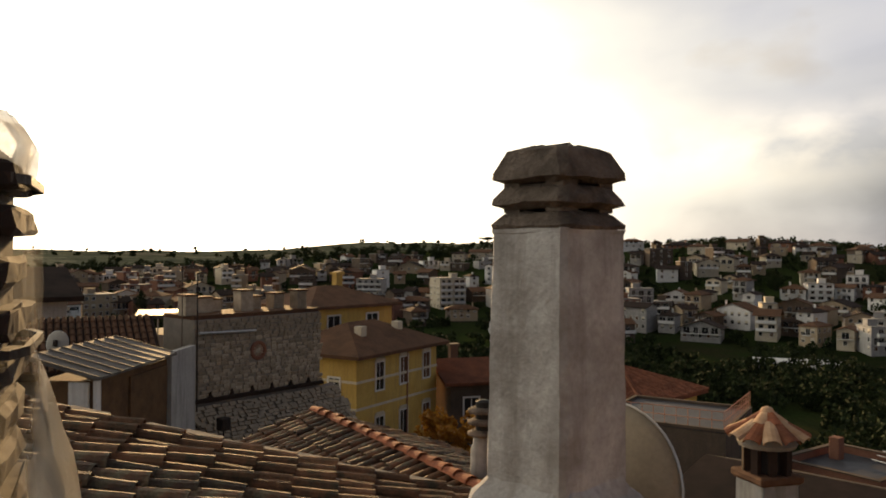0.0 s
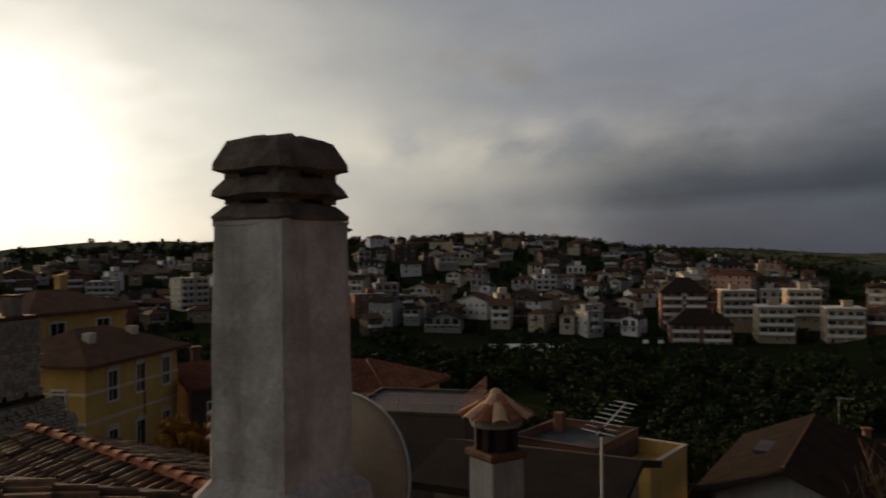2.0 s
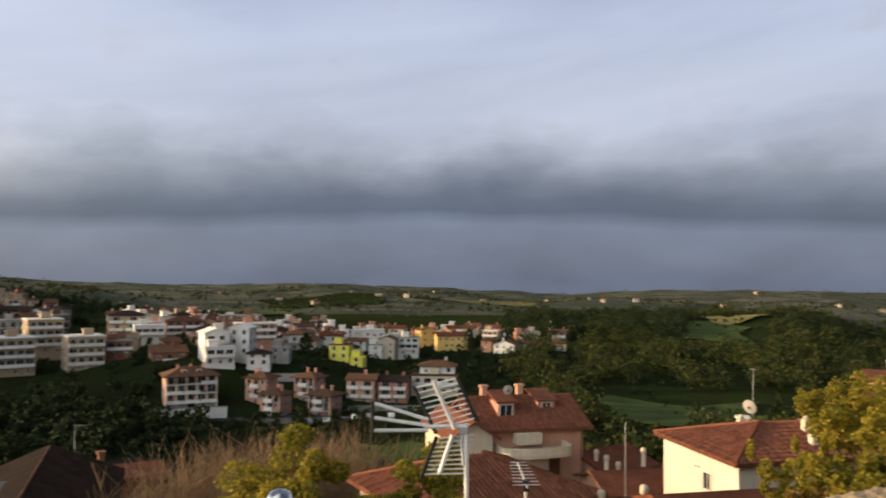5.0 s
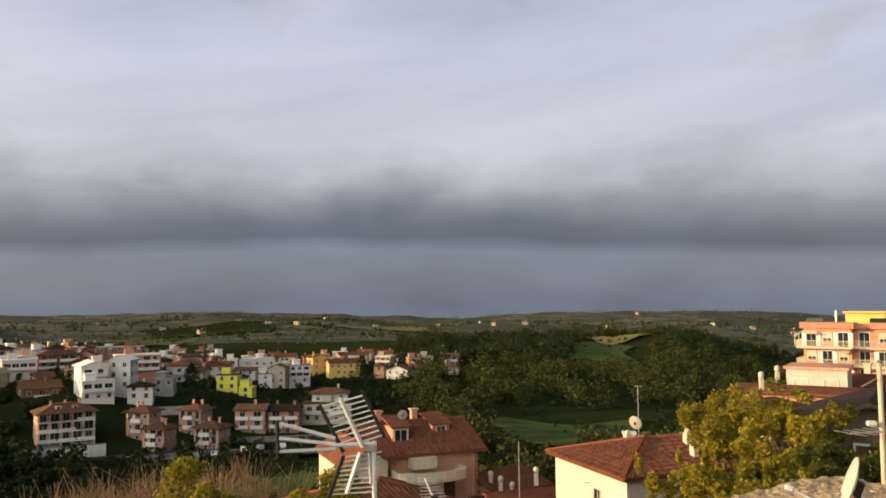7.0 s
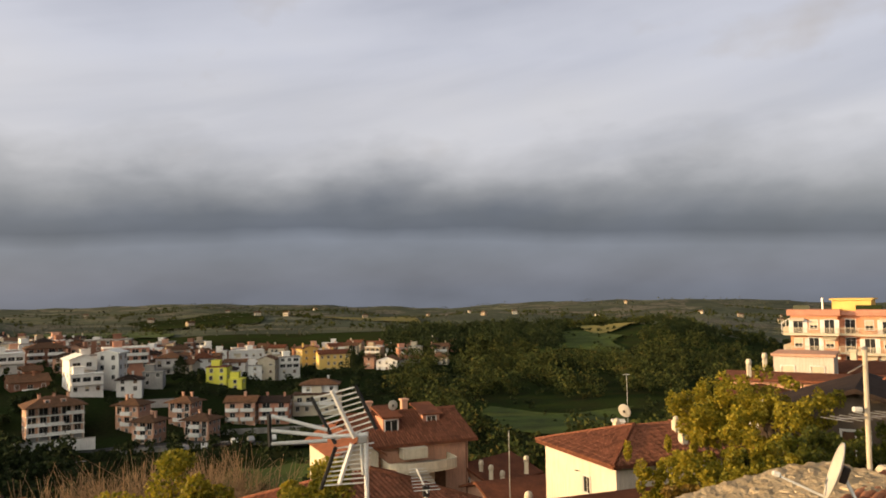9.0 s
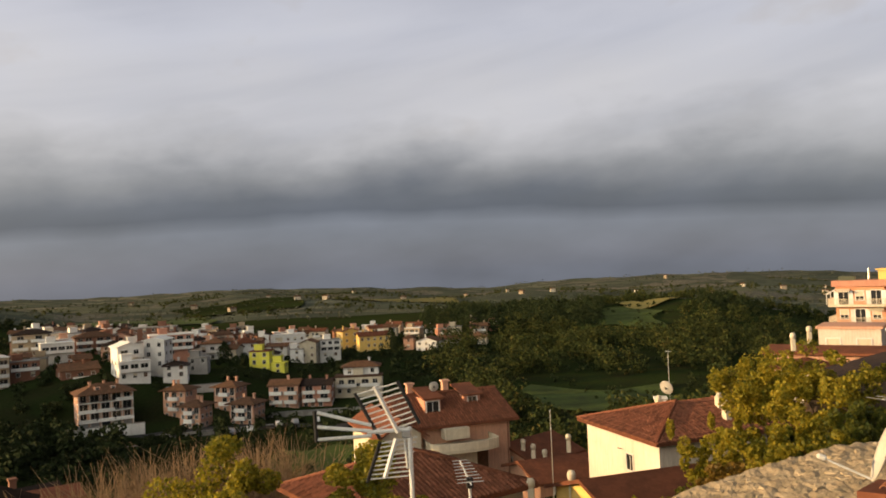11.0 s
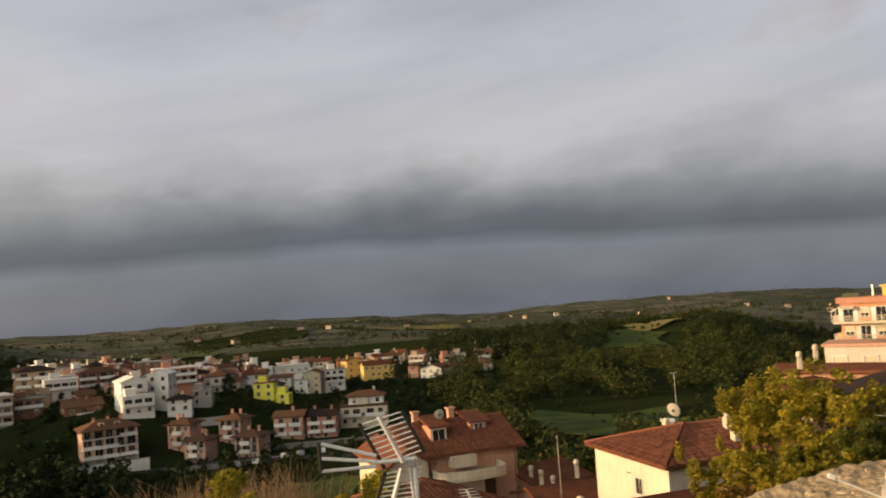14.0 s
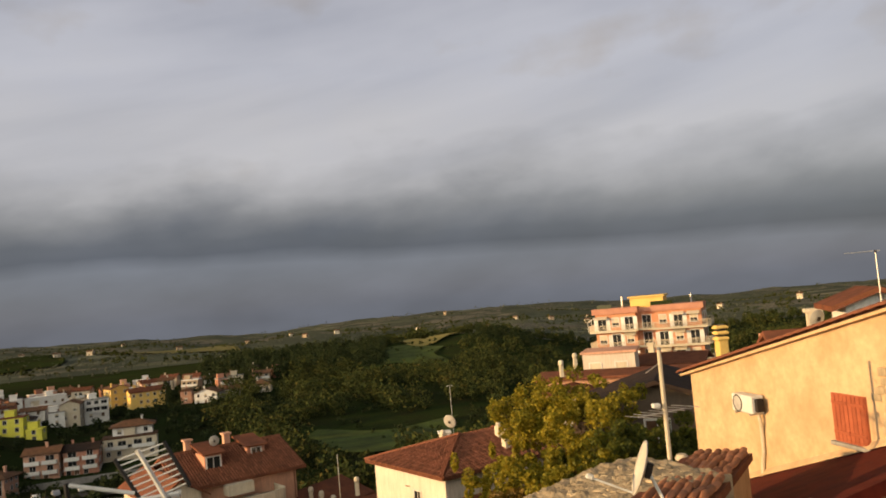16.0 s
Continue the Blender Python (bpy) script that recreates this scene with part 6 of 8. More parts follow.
def yellow_house():
    c, ex, ey = Vector((-2.2, 50.0, 0)), Vector((0.566, 0.825, 0)), Vector((-0.825, 0.566, 0))
    w, d, h = 9.6, 6.5, 7.6
    o = c + ex * w / 2 + ey * d / 2
    m = Matrix.Translation((o.x, o.y, -6.55 - h)) @ pose(0, 0, 0, 0, 0, 55.5)
    ob = thing("yellow_house", m, "ochre-yellow house with white bands and hipped roof", "house")
    part("wall", wall_bm(w, d, h, "hip", 0.4, 5), M_YELLOW, ob)
    rf = part("roof", roof_bm(w, d, h, "hip", 0.7, 0.42), M_ROOF_BROWN, ob)
    for cx, cy in ((-2.2, -1.6), (2.4, -1.4)):
        part("chimney", bevel(box(bmesh.new(), (cx - 0.3, cy - 0.3, h), (cx + 0.3, cy + 0.3, h + 1.45)), 0.03), M_CREAM, rf)
    for z in (h - 1.9, h - 3.6):
        part("band", box(bmesh.new(), (-w / 2 - 0.04, -d / 2 - 0.04, z), (w / 2 + 0.04, -d / 2, z + 0.16)), M_CREAM, ob, "pale plaster band")
        part("band", box(bmesh.new(), (-w / 2 - 0.04, -d / 2, z), (-w / 2, d / 2, z + 0.16)), M_CREAM, ob, "pale plaster band")
    for x, z, st in ((-2.3, h - 2.55, "plain"), (0.5, h - 2.5, "shutters"), (3.4, h - 2.5, "shutters"), (0.5, h - 6.1, "plain"), (3.4, h - 6.1, "shutters"), (-2.3, h - 6.1, "plain")):
        part("window", WINDOWS[(0.85, 1.75, st)], None, ob, at=pose(x, -d / 2, z))
        part("lintel", solid(bmesh.new(), [(x - 0.62, -d / 2 - 0.08, z + 1.84), (x + 0.62, -d / 2 - 0.08, z + 1.84), (x + 0.4, -d / 2 - 0.08, z + 2.08), (x - 0.4, -d / 2 - 0.08, z + 2.08)],
                             [(x - 0.62, -d / 2, z + 1.84), (x + 0.62, -d / 2, z + 1.84), (x + 0.4, -d / 2, z + 2.08), (x - 0.4, -d / 2, z + 2.08)]), M_CREAM, ob)
    side = pose(-w / 2, 0, 0, 0, 0, -90)
    for x, z, st in ((1.5, h - 3.4, "plain"), (-1.4, h - 3.4, "shutters"), (1.5, h - 6.1, "plain"), (-1.0, h - 6.1, "plain")):
        part("window", WINDOWS[(0.85, 1.75, st)], None, ob, at=side @ pose(x, 0, z))
    part("balcony", balcony(4.2, False, M_GREY), None, ob, at=side @ pose(0.6, 0, h - 3.55))
    part("downpipe", rod(bmesh.new(), (0.9, -d / 2 - 0.06, -3), (0.9, -d / 2 - 0.06, h), 0.05), M_BRICK, ob)
    return ob


yellow_house()
house("house", facing(-4.6, 62, -13.5, 40), 8, 6, 9.4, M_YELLOW, M_ROOF_BROWN, "hip", "ochre house behind with a brown roof", seed=52, chimneys=1, gap=3.2)
house("house", facing(7.6, 62, -16.5, 22), 10, 7, 7.0, M_TAUPE, M_ROOF, "gable", "low brown house with a red tiled roof", seed=53, pitch=0.3)
tree("autumn_tree", 3.2, 39.5, -14.0, 5.6, 3.0, L_ORANGE, "small tree in orange autumn leaf", 61, 5200, 0.15)
tree("garden_tree", -1.6, 44.0, -15.5, 5.0, 2.2, L_YELLOW, "yellowing garden tree by the ochre house", 62, 3000, 0.15)

# ---- terraces and roofs down the slope ----
YELLOW_ROOFED = house("house", facing(15.6, 60, -17.5, -32), 9.5, 8.0, 7.4, M_YELLOW, M_ROOF, "hip", "yellow house with a red tiled roof", seed=54, pitch=0.36, chimneys=0, gap=4.0)


def roof_terrace():
    m = Matrix.Translation((15.9, 44.0, -9.3)) @ pose(0, 0, 0, 0, 0, -35)
    ob = thing("roof_terrace", m, "flat grey roof terrace with an iron railing", "roof terrace")
    # shade on these walls and kerbs is put in as dull brown
    part("wall", box(bmesh.new(), (-3.6, -3.0, -9), (3.4, 4.2, 0.0)), M_TAUPE, ob)
    part("floor", box(bmesh.new(), (-3.5, -2.9, 0.0), (3.3, 4.1, 0.06)), M_FLAT, ob)
    for a, b in (((-3.6, -3.0), (3.4, -2.8)), ((3.2, -2.8), (3.4, 4.2)), ((-3.6, 4.0), (3.2, 4.2)), ((-3.6, -2.8), (-3.4, 4.0))):
        part("kerb", box(bmesh.new(), (*a, 0.06), (*b, 0.22)), M_TAUPE, ob)
    for i in range(15):
        y = -2.9 + 7.0 * i / 14
        part("rail_post", rod(bmesh.new(), (3.3, y, 0.2), (3.3, y, 1.1), 0.02, None, 5), M_ROSE, ob)
    for i in range(12):
        x = -3.4 + 6.7 * i / 11
        part("rail_post", rod(bmesh.new(), (x, -2.9, 0.2), (x, -2.9, 1.1), 0.02, None, 5), M_ROSE, ob)
    for z in (0.65, 1.1):
        part("rail", rod(bmesh.new(), (3.3, -2.9, z), (3.3, 4.1, z), 0.025, None, 6), M_ROSE, ob)
        part("rail", rod(bmesh.new(), (-3.4, -2.9, z), (3.3, -2.9, z), 0.025, None, 6), M_ROSE, ob)


roof_terrace()


def yellow_terraces():
    m = Matrix.Translation((26.5, 41.5, -12.6)) @ pose(0, 0, 0, 0, 0, -58)
    ob = thing("terrace_house", m, "pale yellow house with stepped walled roof terraces", "house")
    # the yellow wall's shaded part is coloured dull brown
    part("wall", box(bmesh.new(), (-4.2, -3.2, -8), (1.4, 3.0, 0.6)), M_TAUPE, ob)
    part("wall", box(bmesh.new(), (1.4, -2.6, -8), (4.4, 3.2, -0.5)), M_YELLOW, ob)
    part("terrace_floor", box(bmesh.new(), (-4.0, -3.0, 0.6), (1.2, 2.8, 0.64)), M_FLAT, ob)
    for a, b in (((-4.2, -3.2), (1.4, -3.0)), ((1.2, -3.0), (1.4, 3.0)), ((-4.2, 2.8), (1.2, 3.0)), ((-4.2, -3.0), (-4.0, 2.8))):
        part("parapet", box(bmesh.new(), (*a, 0.6), (*b, 1.05)), M_BRICK, ob)
        part("coping", box(bmesh.new(), (a[0] - 0.05, a[1] - 0.05, 1.05), (b[0] + 0.05, b[1] + 0.05, 1.12)), M_TAUPE, ob)
    for a, b in (((1.4, -2.6), (4.4, -2.4)), ((4.2, -2.4), (4.4, 3.2)), ((1.4, 3.0), (4.2, 3.2))):
        part("parapet", box(bmesh.new(), (*a, -0.5), (*b, 0.4)), M_YELLOW, ob)
        part("coping", box(bmesh.new(), (a[0] - 0.05, a[1] - 0.05, 0.4), (b[0] + 0.05, b[1] + 0.05, 0.47)), M_CREAM, ob)
    for x, y in ((-2.6, 0), (-0.2, 0)):
        part("window", WINDOWS[(1.1, 1.4, "shutters")], None, ob, at=pose(x, -3.2, -2.1))
    part("window", WINDOWS[(1.4, 2.2, "plain")], None, ob, at=pose(2.9, -2.6, -3.0))
    side = pose(-4.2, 0, 0, 0, 0, -90)
    for x in (-1.6, 0.8):
        part("window", WINDOWS[(1.1, 1.4, "plain")], None, ob, at=side @ pose(x, 0, -2.1))
    part("chimney", bevel(box(bmesh.new(), (-3.4, 0.8, 0.6), (-2.8, 1.4, 1.9)), 0.03), M_BRICK, ob)


yellow_terraces()
house("outbuilding", facing(28.4, 24.0, -10.2, -20), 5.0, 4.0, 3.4, M_STONE, M_ROOF_DARK, "gable", "low stone outbuilding with old dark tiles", seed=55, pitch=0.25, chimneys=0, sides=False, category="outbuilding", gap=5)


def gable_house():
    m = Matrix.Translation((33.8, 34.1, -18.0)) @ pose(0, 0, 0, 0, 0, -52.6) @ Matrix.Translation((0, 8.0, 0))
    w, d, h, p = 9.0, 16.0, 3.6, 0.42
    ob = thing("gable_house", m, "low house with a pale gable and dark tiled roof", "house")
    part("wall", wall_bm(w - 1.6, d - 0.8, h, "front", p, 5), M_GREY, ob)
    rf = part("roof", roof_bm(w, d, h - 0.2, "front", 0.5, p), M_ROOF_DARK, ob)
    for i in range(22):
        y = -d / 2 - 0.3 + i * 0.72
        part("ridge_tile", rod(bmesh.new(), (0, y, h + w / 2 * p + 0.05), (0, y + 0.7, h + w / 2 * p + 0.02), 0.12, 0.10, 7), M_ROOF_BROWN, rf)
    bm = bmesh.new()
    for sx in (-1, 1):
        for i in range(52):
            y = -d / 2 - 0.4 + (d + 0.8) * (i + 0.5) / 52
            for j in range(9):
                t0, t1 = 5.0 * j / 9, 5.0 * (j + 1.04) / 9
                rod(bm, (sx * (5.0 - t0), y, h - 0.2 + w / 2 * p - (5.0 - t0) * p + 0.245), (sx * (5.0 - t1), y, h - 0.2 + w / 2 * p - (5.0 - t1) * p + 0.22), 0.10, 0.085, 5)
    tagged(part("roof_tiles", bm, M_ROOF_DARK, rf), kind="stuff")
    part("skylight", box(bmesh.new(), (-2.6, -2.0, h + 1.05), (-1.4, 1.0, h + 1.30)), M_FLAT, rf, "dull metal sheet on the roof")
    part("window", WINDOWS[(1.1, 1.4, "plain")], None, ob, at=pose(-2.4, -d / 2 + 0.4, 0.9))


gable_house()
ball = thing("round_dish", Matrix.Translation(spot(46.8, 66.0, -16.5)), "round white dish on a roof mast", "satellite dish")
part("mast", rod(bmesh.new(), (0, 0, -3), (0, 0, 2.6), 0.05), M_METAL, ball)
part("shell", lathe(bmesh.new(), [(0.05, -0.15), (0.3, -0.1), (0.46, 0.0), (0.44, 0.05), (0.1, -0.05)], 20), M_PLASTIC, ball, at=pose(0, -0.1, 2.85, 75, 0, -40), smooth=True)
yagi("television_aerial", Matrix.Translation(spot(48.1, 78.0, -13.6)) @ pose(0, 0, 0, 0, 0, -60), 1.2, 8, 1.4, "tall aerial on a roof mast", 6.0)
house("shed", facing(51.4, 76, -21.5, 8), 4.6, 4.0, 4.0, M_TIMBER, M_ROOF, "gable", "brown wooden shed with a red roof", seed=57, pitch=0.25, chimneys=0, sides=False, category="shed", gap=2.0, win=(0.8, 1.1))
house("house", facing(48.5, 88, -26.5, 12), 11, 6, 6.2, M_BRICK, M_ROOF_DARK, "gable", "dark-roofed house down the slope", seed=58, pitch=0.3, sides=False)
house("house", facing(58.5, 62, -21, 14), 12, 6, 3.2, M_GREY, M_ROOF, "gable", "low house with a rusty red roof", seed=59, pitch=0.2, chimneys=0, sides=False)
for i_, (b_, d_) in enumerate(((53.2, 40), (54.0, 41))):
    post_ = thing("wooden_post", Matrix.Translation(spot(b_, d_, -15)), "pale wooden post between shrubs", "post", "posts")
    part("shaft", bevel(box(bmesh.new(), (-0.09, -0.09, -2), (0.09, 0.09, 4.4 - 1.0 * i_)), 0.02), M_CREAM, post_)

# trees and shrubs of the near slope
SHRUBS = ((53.5, 58, 9.0), (55.6, 60, 10.0), (57.0, 62, 10.6), (59.0, 58, 10.4), (62.8, 60, 10.6), (64.4, 64, 11.0), (66.2, 62, 10.4), (67.4, 66, 10.6), (52.6, 50, 9.6), (54.4, 52, 10.6), (55.0, 48, 10.2), (56.3, 54, 11.0), (57.8, 52, 11.0), (58.6, 49, 10.4), (60.2, 54, 11.2), (61.2, 50, 10.2), (63.4, 55, 10.8), (65.2, 54, 10.2))
for i_, (b_, d_, h_) in enumerate(SHRUBS):
    p_ = spot(b_, d_)
    shrub_bare(p_.x, p_.y, ground_z(p_.x, p_.y), h_, 200 + i_)
p_ = spot(67.0, 31)
tree("yellow_green_tree", p_.x, p_.y, -14.6, 8.1, 5.2, L_YELLOW, "bushy tree in yellow-green autumn leaf", 71, 30000, 0.10, trunk=0.14)
p_ = spot(62.6, 32)
tree("yellow_green_tree", p_.x, p_.y, -15.0, 5.8, 4.2, L_YELLOW, "small tree with yellowing leaves", 72, 9000, 0.12, trunk=0.08)
p_ = spot(56.8, 30)
tree("yellow_green_tree", p_.x, p_.y, -14.6, 5.4, 2.2, L_ORANGE, "thin tree with golden leaves", 73, 2600, 0.11, trunk=0.08)
p_ = spot(49.0, 40)
tree("yellow_green_tree", p_.x, p_.y, -18.0, 5.4, 2.4, L_MIXED, "thin tree with a few golden leaves", 74, 3000, 0.12, trunk=0.08)
for i_, (b_, d_, h_) in enumerate(((67.5, 75, 6), (69.5, 82, 6), (71.5, 78, 6), (68.6, 96, 6), (71, 110, 6), (66, 105, 6), (64.6, 88, 6), (73, 100, 6), (69.8, 64, 5))):
    p_ = spot(b_, d_)
    tree("olive_tree", p_.x, p_.y, ground_z(p_.x, p_.y), h_, 3.2, L_OLIVE, "silvery olive tree on the slope", 80 + i_, 4200, 0.2)
for i_, (b_, d_, h_, l_) in enumerate(((40.5, 78, 8, L_MIXED), (38.5, 84, 7, L_MIXED), (36.8, 90, 8, L_DARK), (42.5, 95, 9, L_DARK), (33.5, 95, 9, L_DARK), (28.5, 100, 8, L_DARK), (12.5, 92, 14, L_DARK), (10.5, 96, 14, L_DARK), (14.8, 100, 12, L_DARK), (24, 110, 8, L_MIXED), (20, 105, 8, L_MIXED))):
    p_ = spot(b_, d_)
    tree("tree", p_.x, p_.y, ground_z(p_.x, p_.y), h_, h_ * 0.5, l_, "dense dark tree on the valley slope" if l_ is L_DARK else "autumn tree on the valley slope", 100 + i_, 5200, 0.24)

# ---- houses in the evening sun ----
def near_hip_roof():
    ob = house("house", Matrix.Translation(spot(75.0, 45.0, -18.2)) @ pose(0, 0, 0, 0, 0, -44), 10.0, 8.6, 6.4, M_CREAM, M_ROOF, "hip", "house with a broad red-brown hipped roof", seed=60, pitch=0.36, chimneys=0, sides=False)
    return ob


def tiled_slopes(parent, w, d, h, over, pitch, mat, seed, faces=("front",), step=0.55):
    """Tile rolls down the slopes of a hipped roof, each a thin rib, joined."""
    a, b, t = w / 2 + over, d / 2 + over, 0.22
    z0, r = h - over * pitch + t, min(a, b)
    for f in faces:
        m, half, run = {"front": (pose(0, -b, z0), a, b), "right": (pose(a, 0, z0, 0, 0, 90), b, a), "left": (pose(-a, 0, z0, 0, 0, -90), b, a)}[f]
        bm = bmesh.new()
        n = int(2 * half / 0.28)
        for i in range(n):
            x = -half + (i + 0.5) * 2 * half / n
            lim = min(run if f == "front" else r, half - abs(x), r)
            if lim < 0.3:
                continue
            k = int(lim / step) + 1
            for j in range(k):
                y0, y1 = lim * j / k, lim * (j + 1.04) / k
                rod(bm, (x, y0, y0 * pitch + 0.035), (x, y1, y1 * pitch + 0.01), 0.10, 0.085, 6)
        tagged(part("roof_tiles", bm, M_COPPO_SUN, parent, at=m), kind="stuff")
        for s in (-1, 1):
            p, q = (s * half, 0, 0.05), (s * (half - r), r, r * pitch + 0.08)
            bm = bmesh.new()
            rod(bm, p, q, 0.13, 0.13, 7)
            part("hip_ridge", bm, M_COPPO_SUN, parent, at=m)


nh = near_hip_roof()
tiled_slopes(YELLOW_ROOFED, 9.5, 8.0, 7.4, 0.6, 0.36, M_COPPO_SUN, 2, ("front", "left", "right"))
tiled_slopes(nh, 10.0, 8.6, 6.4, 0.6, 0.36, M_COPPO_SUN, 1, ("front", "left", "right"))


def salmon_villa():
    """The salmon villa: main roof with two dormers, rounded balcony and a sunny cream gable."""
    m = facing(77.9, 74.0, -18.8, 20)
    w, d, h, p = 9.6, 8.6, 5.7, 0.42
    ob = thing("salmon_villa", m, "salmon villa with red roof, dormers and rounded balcony", "house")
    part("wall", wall_bm(w, d, h, "gable", p, 5), M_PINK, ob)
    rf = part("roof", roof_bm(w, d, h, "gable", 0.7, p), M_ROOF, ob)
    bm = bmesh.new()
    n = 46
    for i in range(n):
        x = -w / 2 - 0.6 + (w + 1.2) * (i + 0.5) / n
        for j in range(9):
            y0, y1 = -d / 2 - 0.65 + (d / 2 + 0.65) * j / 9, -d / 2 - 0.65 + (d / 2 + 0.65) * (j + 1.04) / 9
            rod(bm, (x, y0, h + (y0 + d / 2) * p + 0.25), (x, y1, h + (y1 + d / 2) * p + 0.225), 0.07, 0.06, 6)
    tagged(part("roof_tiles", bm, M_COPPO_SUN, rf), kind="stuff")
    part("ridge", rod(bmesh.new(), (-w / 2 - 0.65, 0, h + d / 2 * p + 0.24), (w / 2 + 0.65, 0, h + d / 2 * p + 0.24), 0.14), M_COPPO_SUN, rf)
    for x, y, ww, zz in ((-1.9, -2.9, 1.5, 1.35), (2.3, -1.9, 1.6, 0.8)):
        zb = h + (y + d / 2) * p
        dm = part("dormer", box(bmesh.new(), (x - ww / 2, y, zb - 0.1), (x + ww / 2, y + 2.2, zb + zz)), M_ROSE, rf)
        part("dormer_roof", solid(bmesh.new(), [(x - ww / 2 - 0.2, y - 0.3, zb + zz), (x + ww / 2 + 0.2, y - 0.3, zb + zz), (x + ww / 2 + 0.2, y + 3.0, zb + zz + 0.6), (x - ww / 2 - 0.2, y + 3.0, zb + zz + 0.6)],
                                  [(x - ww / 2 - 0.2, y - 0.3, zb + zz + 0.15), (x + ww / 2 + 0.2, y - 0.3, zb + zz + 0.15), (x + ww / 2 + 0.2, y + 3.0, zb + zz + 0.75), (x - ww / 2 - 0.2, y + 3.0, zb + zz + 0.75)]), M_ROOF, dm)
        part("window", WINDOWS[(1.1, 1.4, "plain")] if zz > 1 else WINDOWS[(0.8, 1.1, "plain")], None, dm, at=pose(x, y, zb + 0.05) @ Matrix.Diagonal((1, 1, 0.78 if zz > 1 else 0.55, 1)))
    for x, y in ((-2.9, 0.5), (0.6, 0.6)):
        c = part("chimney", bevel(box(bmesh.new(), (x - 0.28, y - 0.28, h + 1.2), (x + 0.28, y + 0.28, h + 2.9)), 0.03), M_PINK, rf)
        part("cap", box(bmesh.new(), (x - 0.38, y - 0.38, h + 2.9), (x + 0.38, y + 0.38, h + 3.05)), M_PINK, c)
    # rounded balcony in front with its loggia
    lg = part("loggia", box(bmesh.new(), (-2.6, -d / 2 - 0.9, 1.0), (1.2, -d / 2, h - 1.7)), M_CREAM, ob)
    part("door", box(bmesh.new(), (1.4, -d / 2 - 0.05, 1.2), (2.6, -d / 2 + 0.02, 3.6)), M_SHUTTER, ob)
    ring = [(-3.4, -d / 2 - 0.02)] + [(-0.4 + 3.0 * math.cos(math.pi * (1 + i / 10)) * 1.05, -d / 2 - 2.2 + 0.0 + 1.1 * math.sin(math.pi * (1 + i / 10))) for i in range(11)] + [(2.8, -d / 2 - 0.02)]
    part("balcony_floor", solid(bmesh.new(), [(x, y, h - 2.0) for x, y in ring][::-1] and [(x, y, h - 2.0) for x, y in ring], [(x, y, h - 1.75) for x, y in ring]), M_CREAM, ob)
    for i in range(len(ring) - 1):
        (x0, y0), (x1, y1) = ring[i], ring[i + 1]
        part("balcony_panel", solid(bmesh.new(), [(x0, y0, h - 1.75), (x1, y1, h - 1.75), (x1 * 0.97, y1 + 0.12, h - 1.75), (x0 * 0.97, y0 + 0.12, h - 1.75)],
                                    [(x0, y0, h - 1.15), (x1, y1, h - 1.15), (x1 * 0.97, y1 + 0.12, h - 1.15), (x0 * 0.97, y0 + 0.12, h - 1.15)]), M_CREAM, ob)
    part("parapet_block", box(bmesh.new(), (-1.8, -d / 2 - 1.4, h - 1.2), (0.4, -d / 2 - 0.2, h - 0.3)), M_CREAM, ob)
    # wing to the side with a sunlit gable
    wg = part("wing", solid(bmesh.new(), [(-7.4, -d / 2 - 1.0, -4), (-3.9, -d / 2 - 1.0, -4), (-3.9, -d / 2 - 1.0, h - 0.4), (-5.6, -d / 2 - 1.0, h + 0.75), (-7.4, -d / 2 - 1.0, h - 0.4)],
                            [(-7.4, d / 2, -4), (-3.9, d / 2, -4), (-3.9, d / 2, h - 0.4), (-5.6, d / 2, h + 0.75), (-7.4, d / 2, h - 0.4)]), M_CREAM, ob, "cream gabled wing")
    for s in (-1, 1):
        x0, x1 = -5.6, -5.6 + s * 2.3
        part("wing_roof", solid(bmesh.new(), [(x0, -d / 2 - 1.5, h + 0.78), (x1, -d / 2 - 1.5, h - 0.72), (x1, d / 2, h - 0.72), (x0, d / 2, h + 0.78)],
                                [(x0, -d / 2 - 1.5, h + 0.95), (x1, -d / 2 - 1.5, h - 0.55), (x1, d / 2, h - 0.55), (x0, d / 2, h + 0.95)]), M_ROOF, wg)
    part("balcony", balcony(3.4, True, M_ROSE), None, ob, at=pose(-5.9, -d / 2 - 1.0, h - 3.2))
    part("downpipe", rod(bmesh.new(), (w / 2 - 0.2, -d / 2 - 0.08, -3), (w / 2 - 0.2, -d / 2 - 0.08, h - 0.3), 0.06), M_BRICK, ob)
    return ob


salmon_villa()
dish("satellite_dish", Matrix.Translation(spot(77.4, 71.5, -10.2)) @ pose(0, 0, 0, 80, 0, 110), 0.42, M_DISH, "grey satellite dish on the villa roof", 0.09, arm=False)


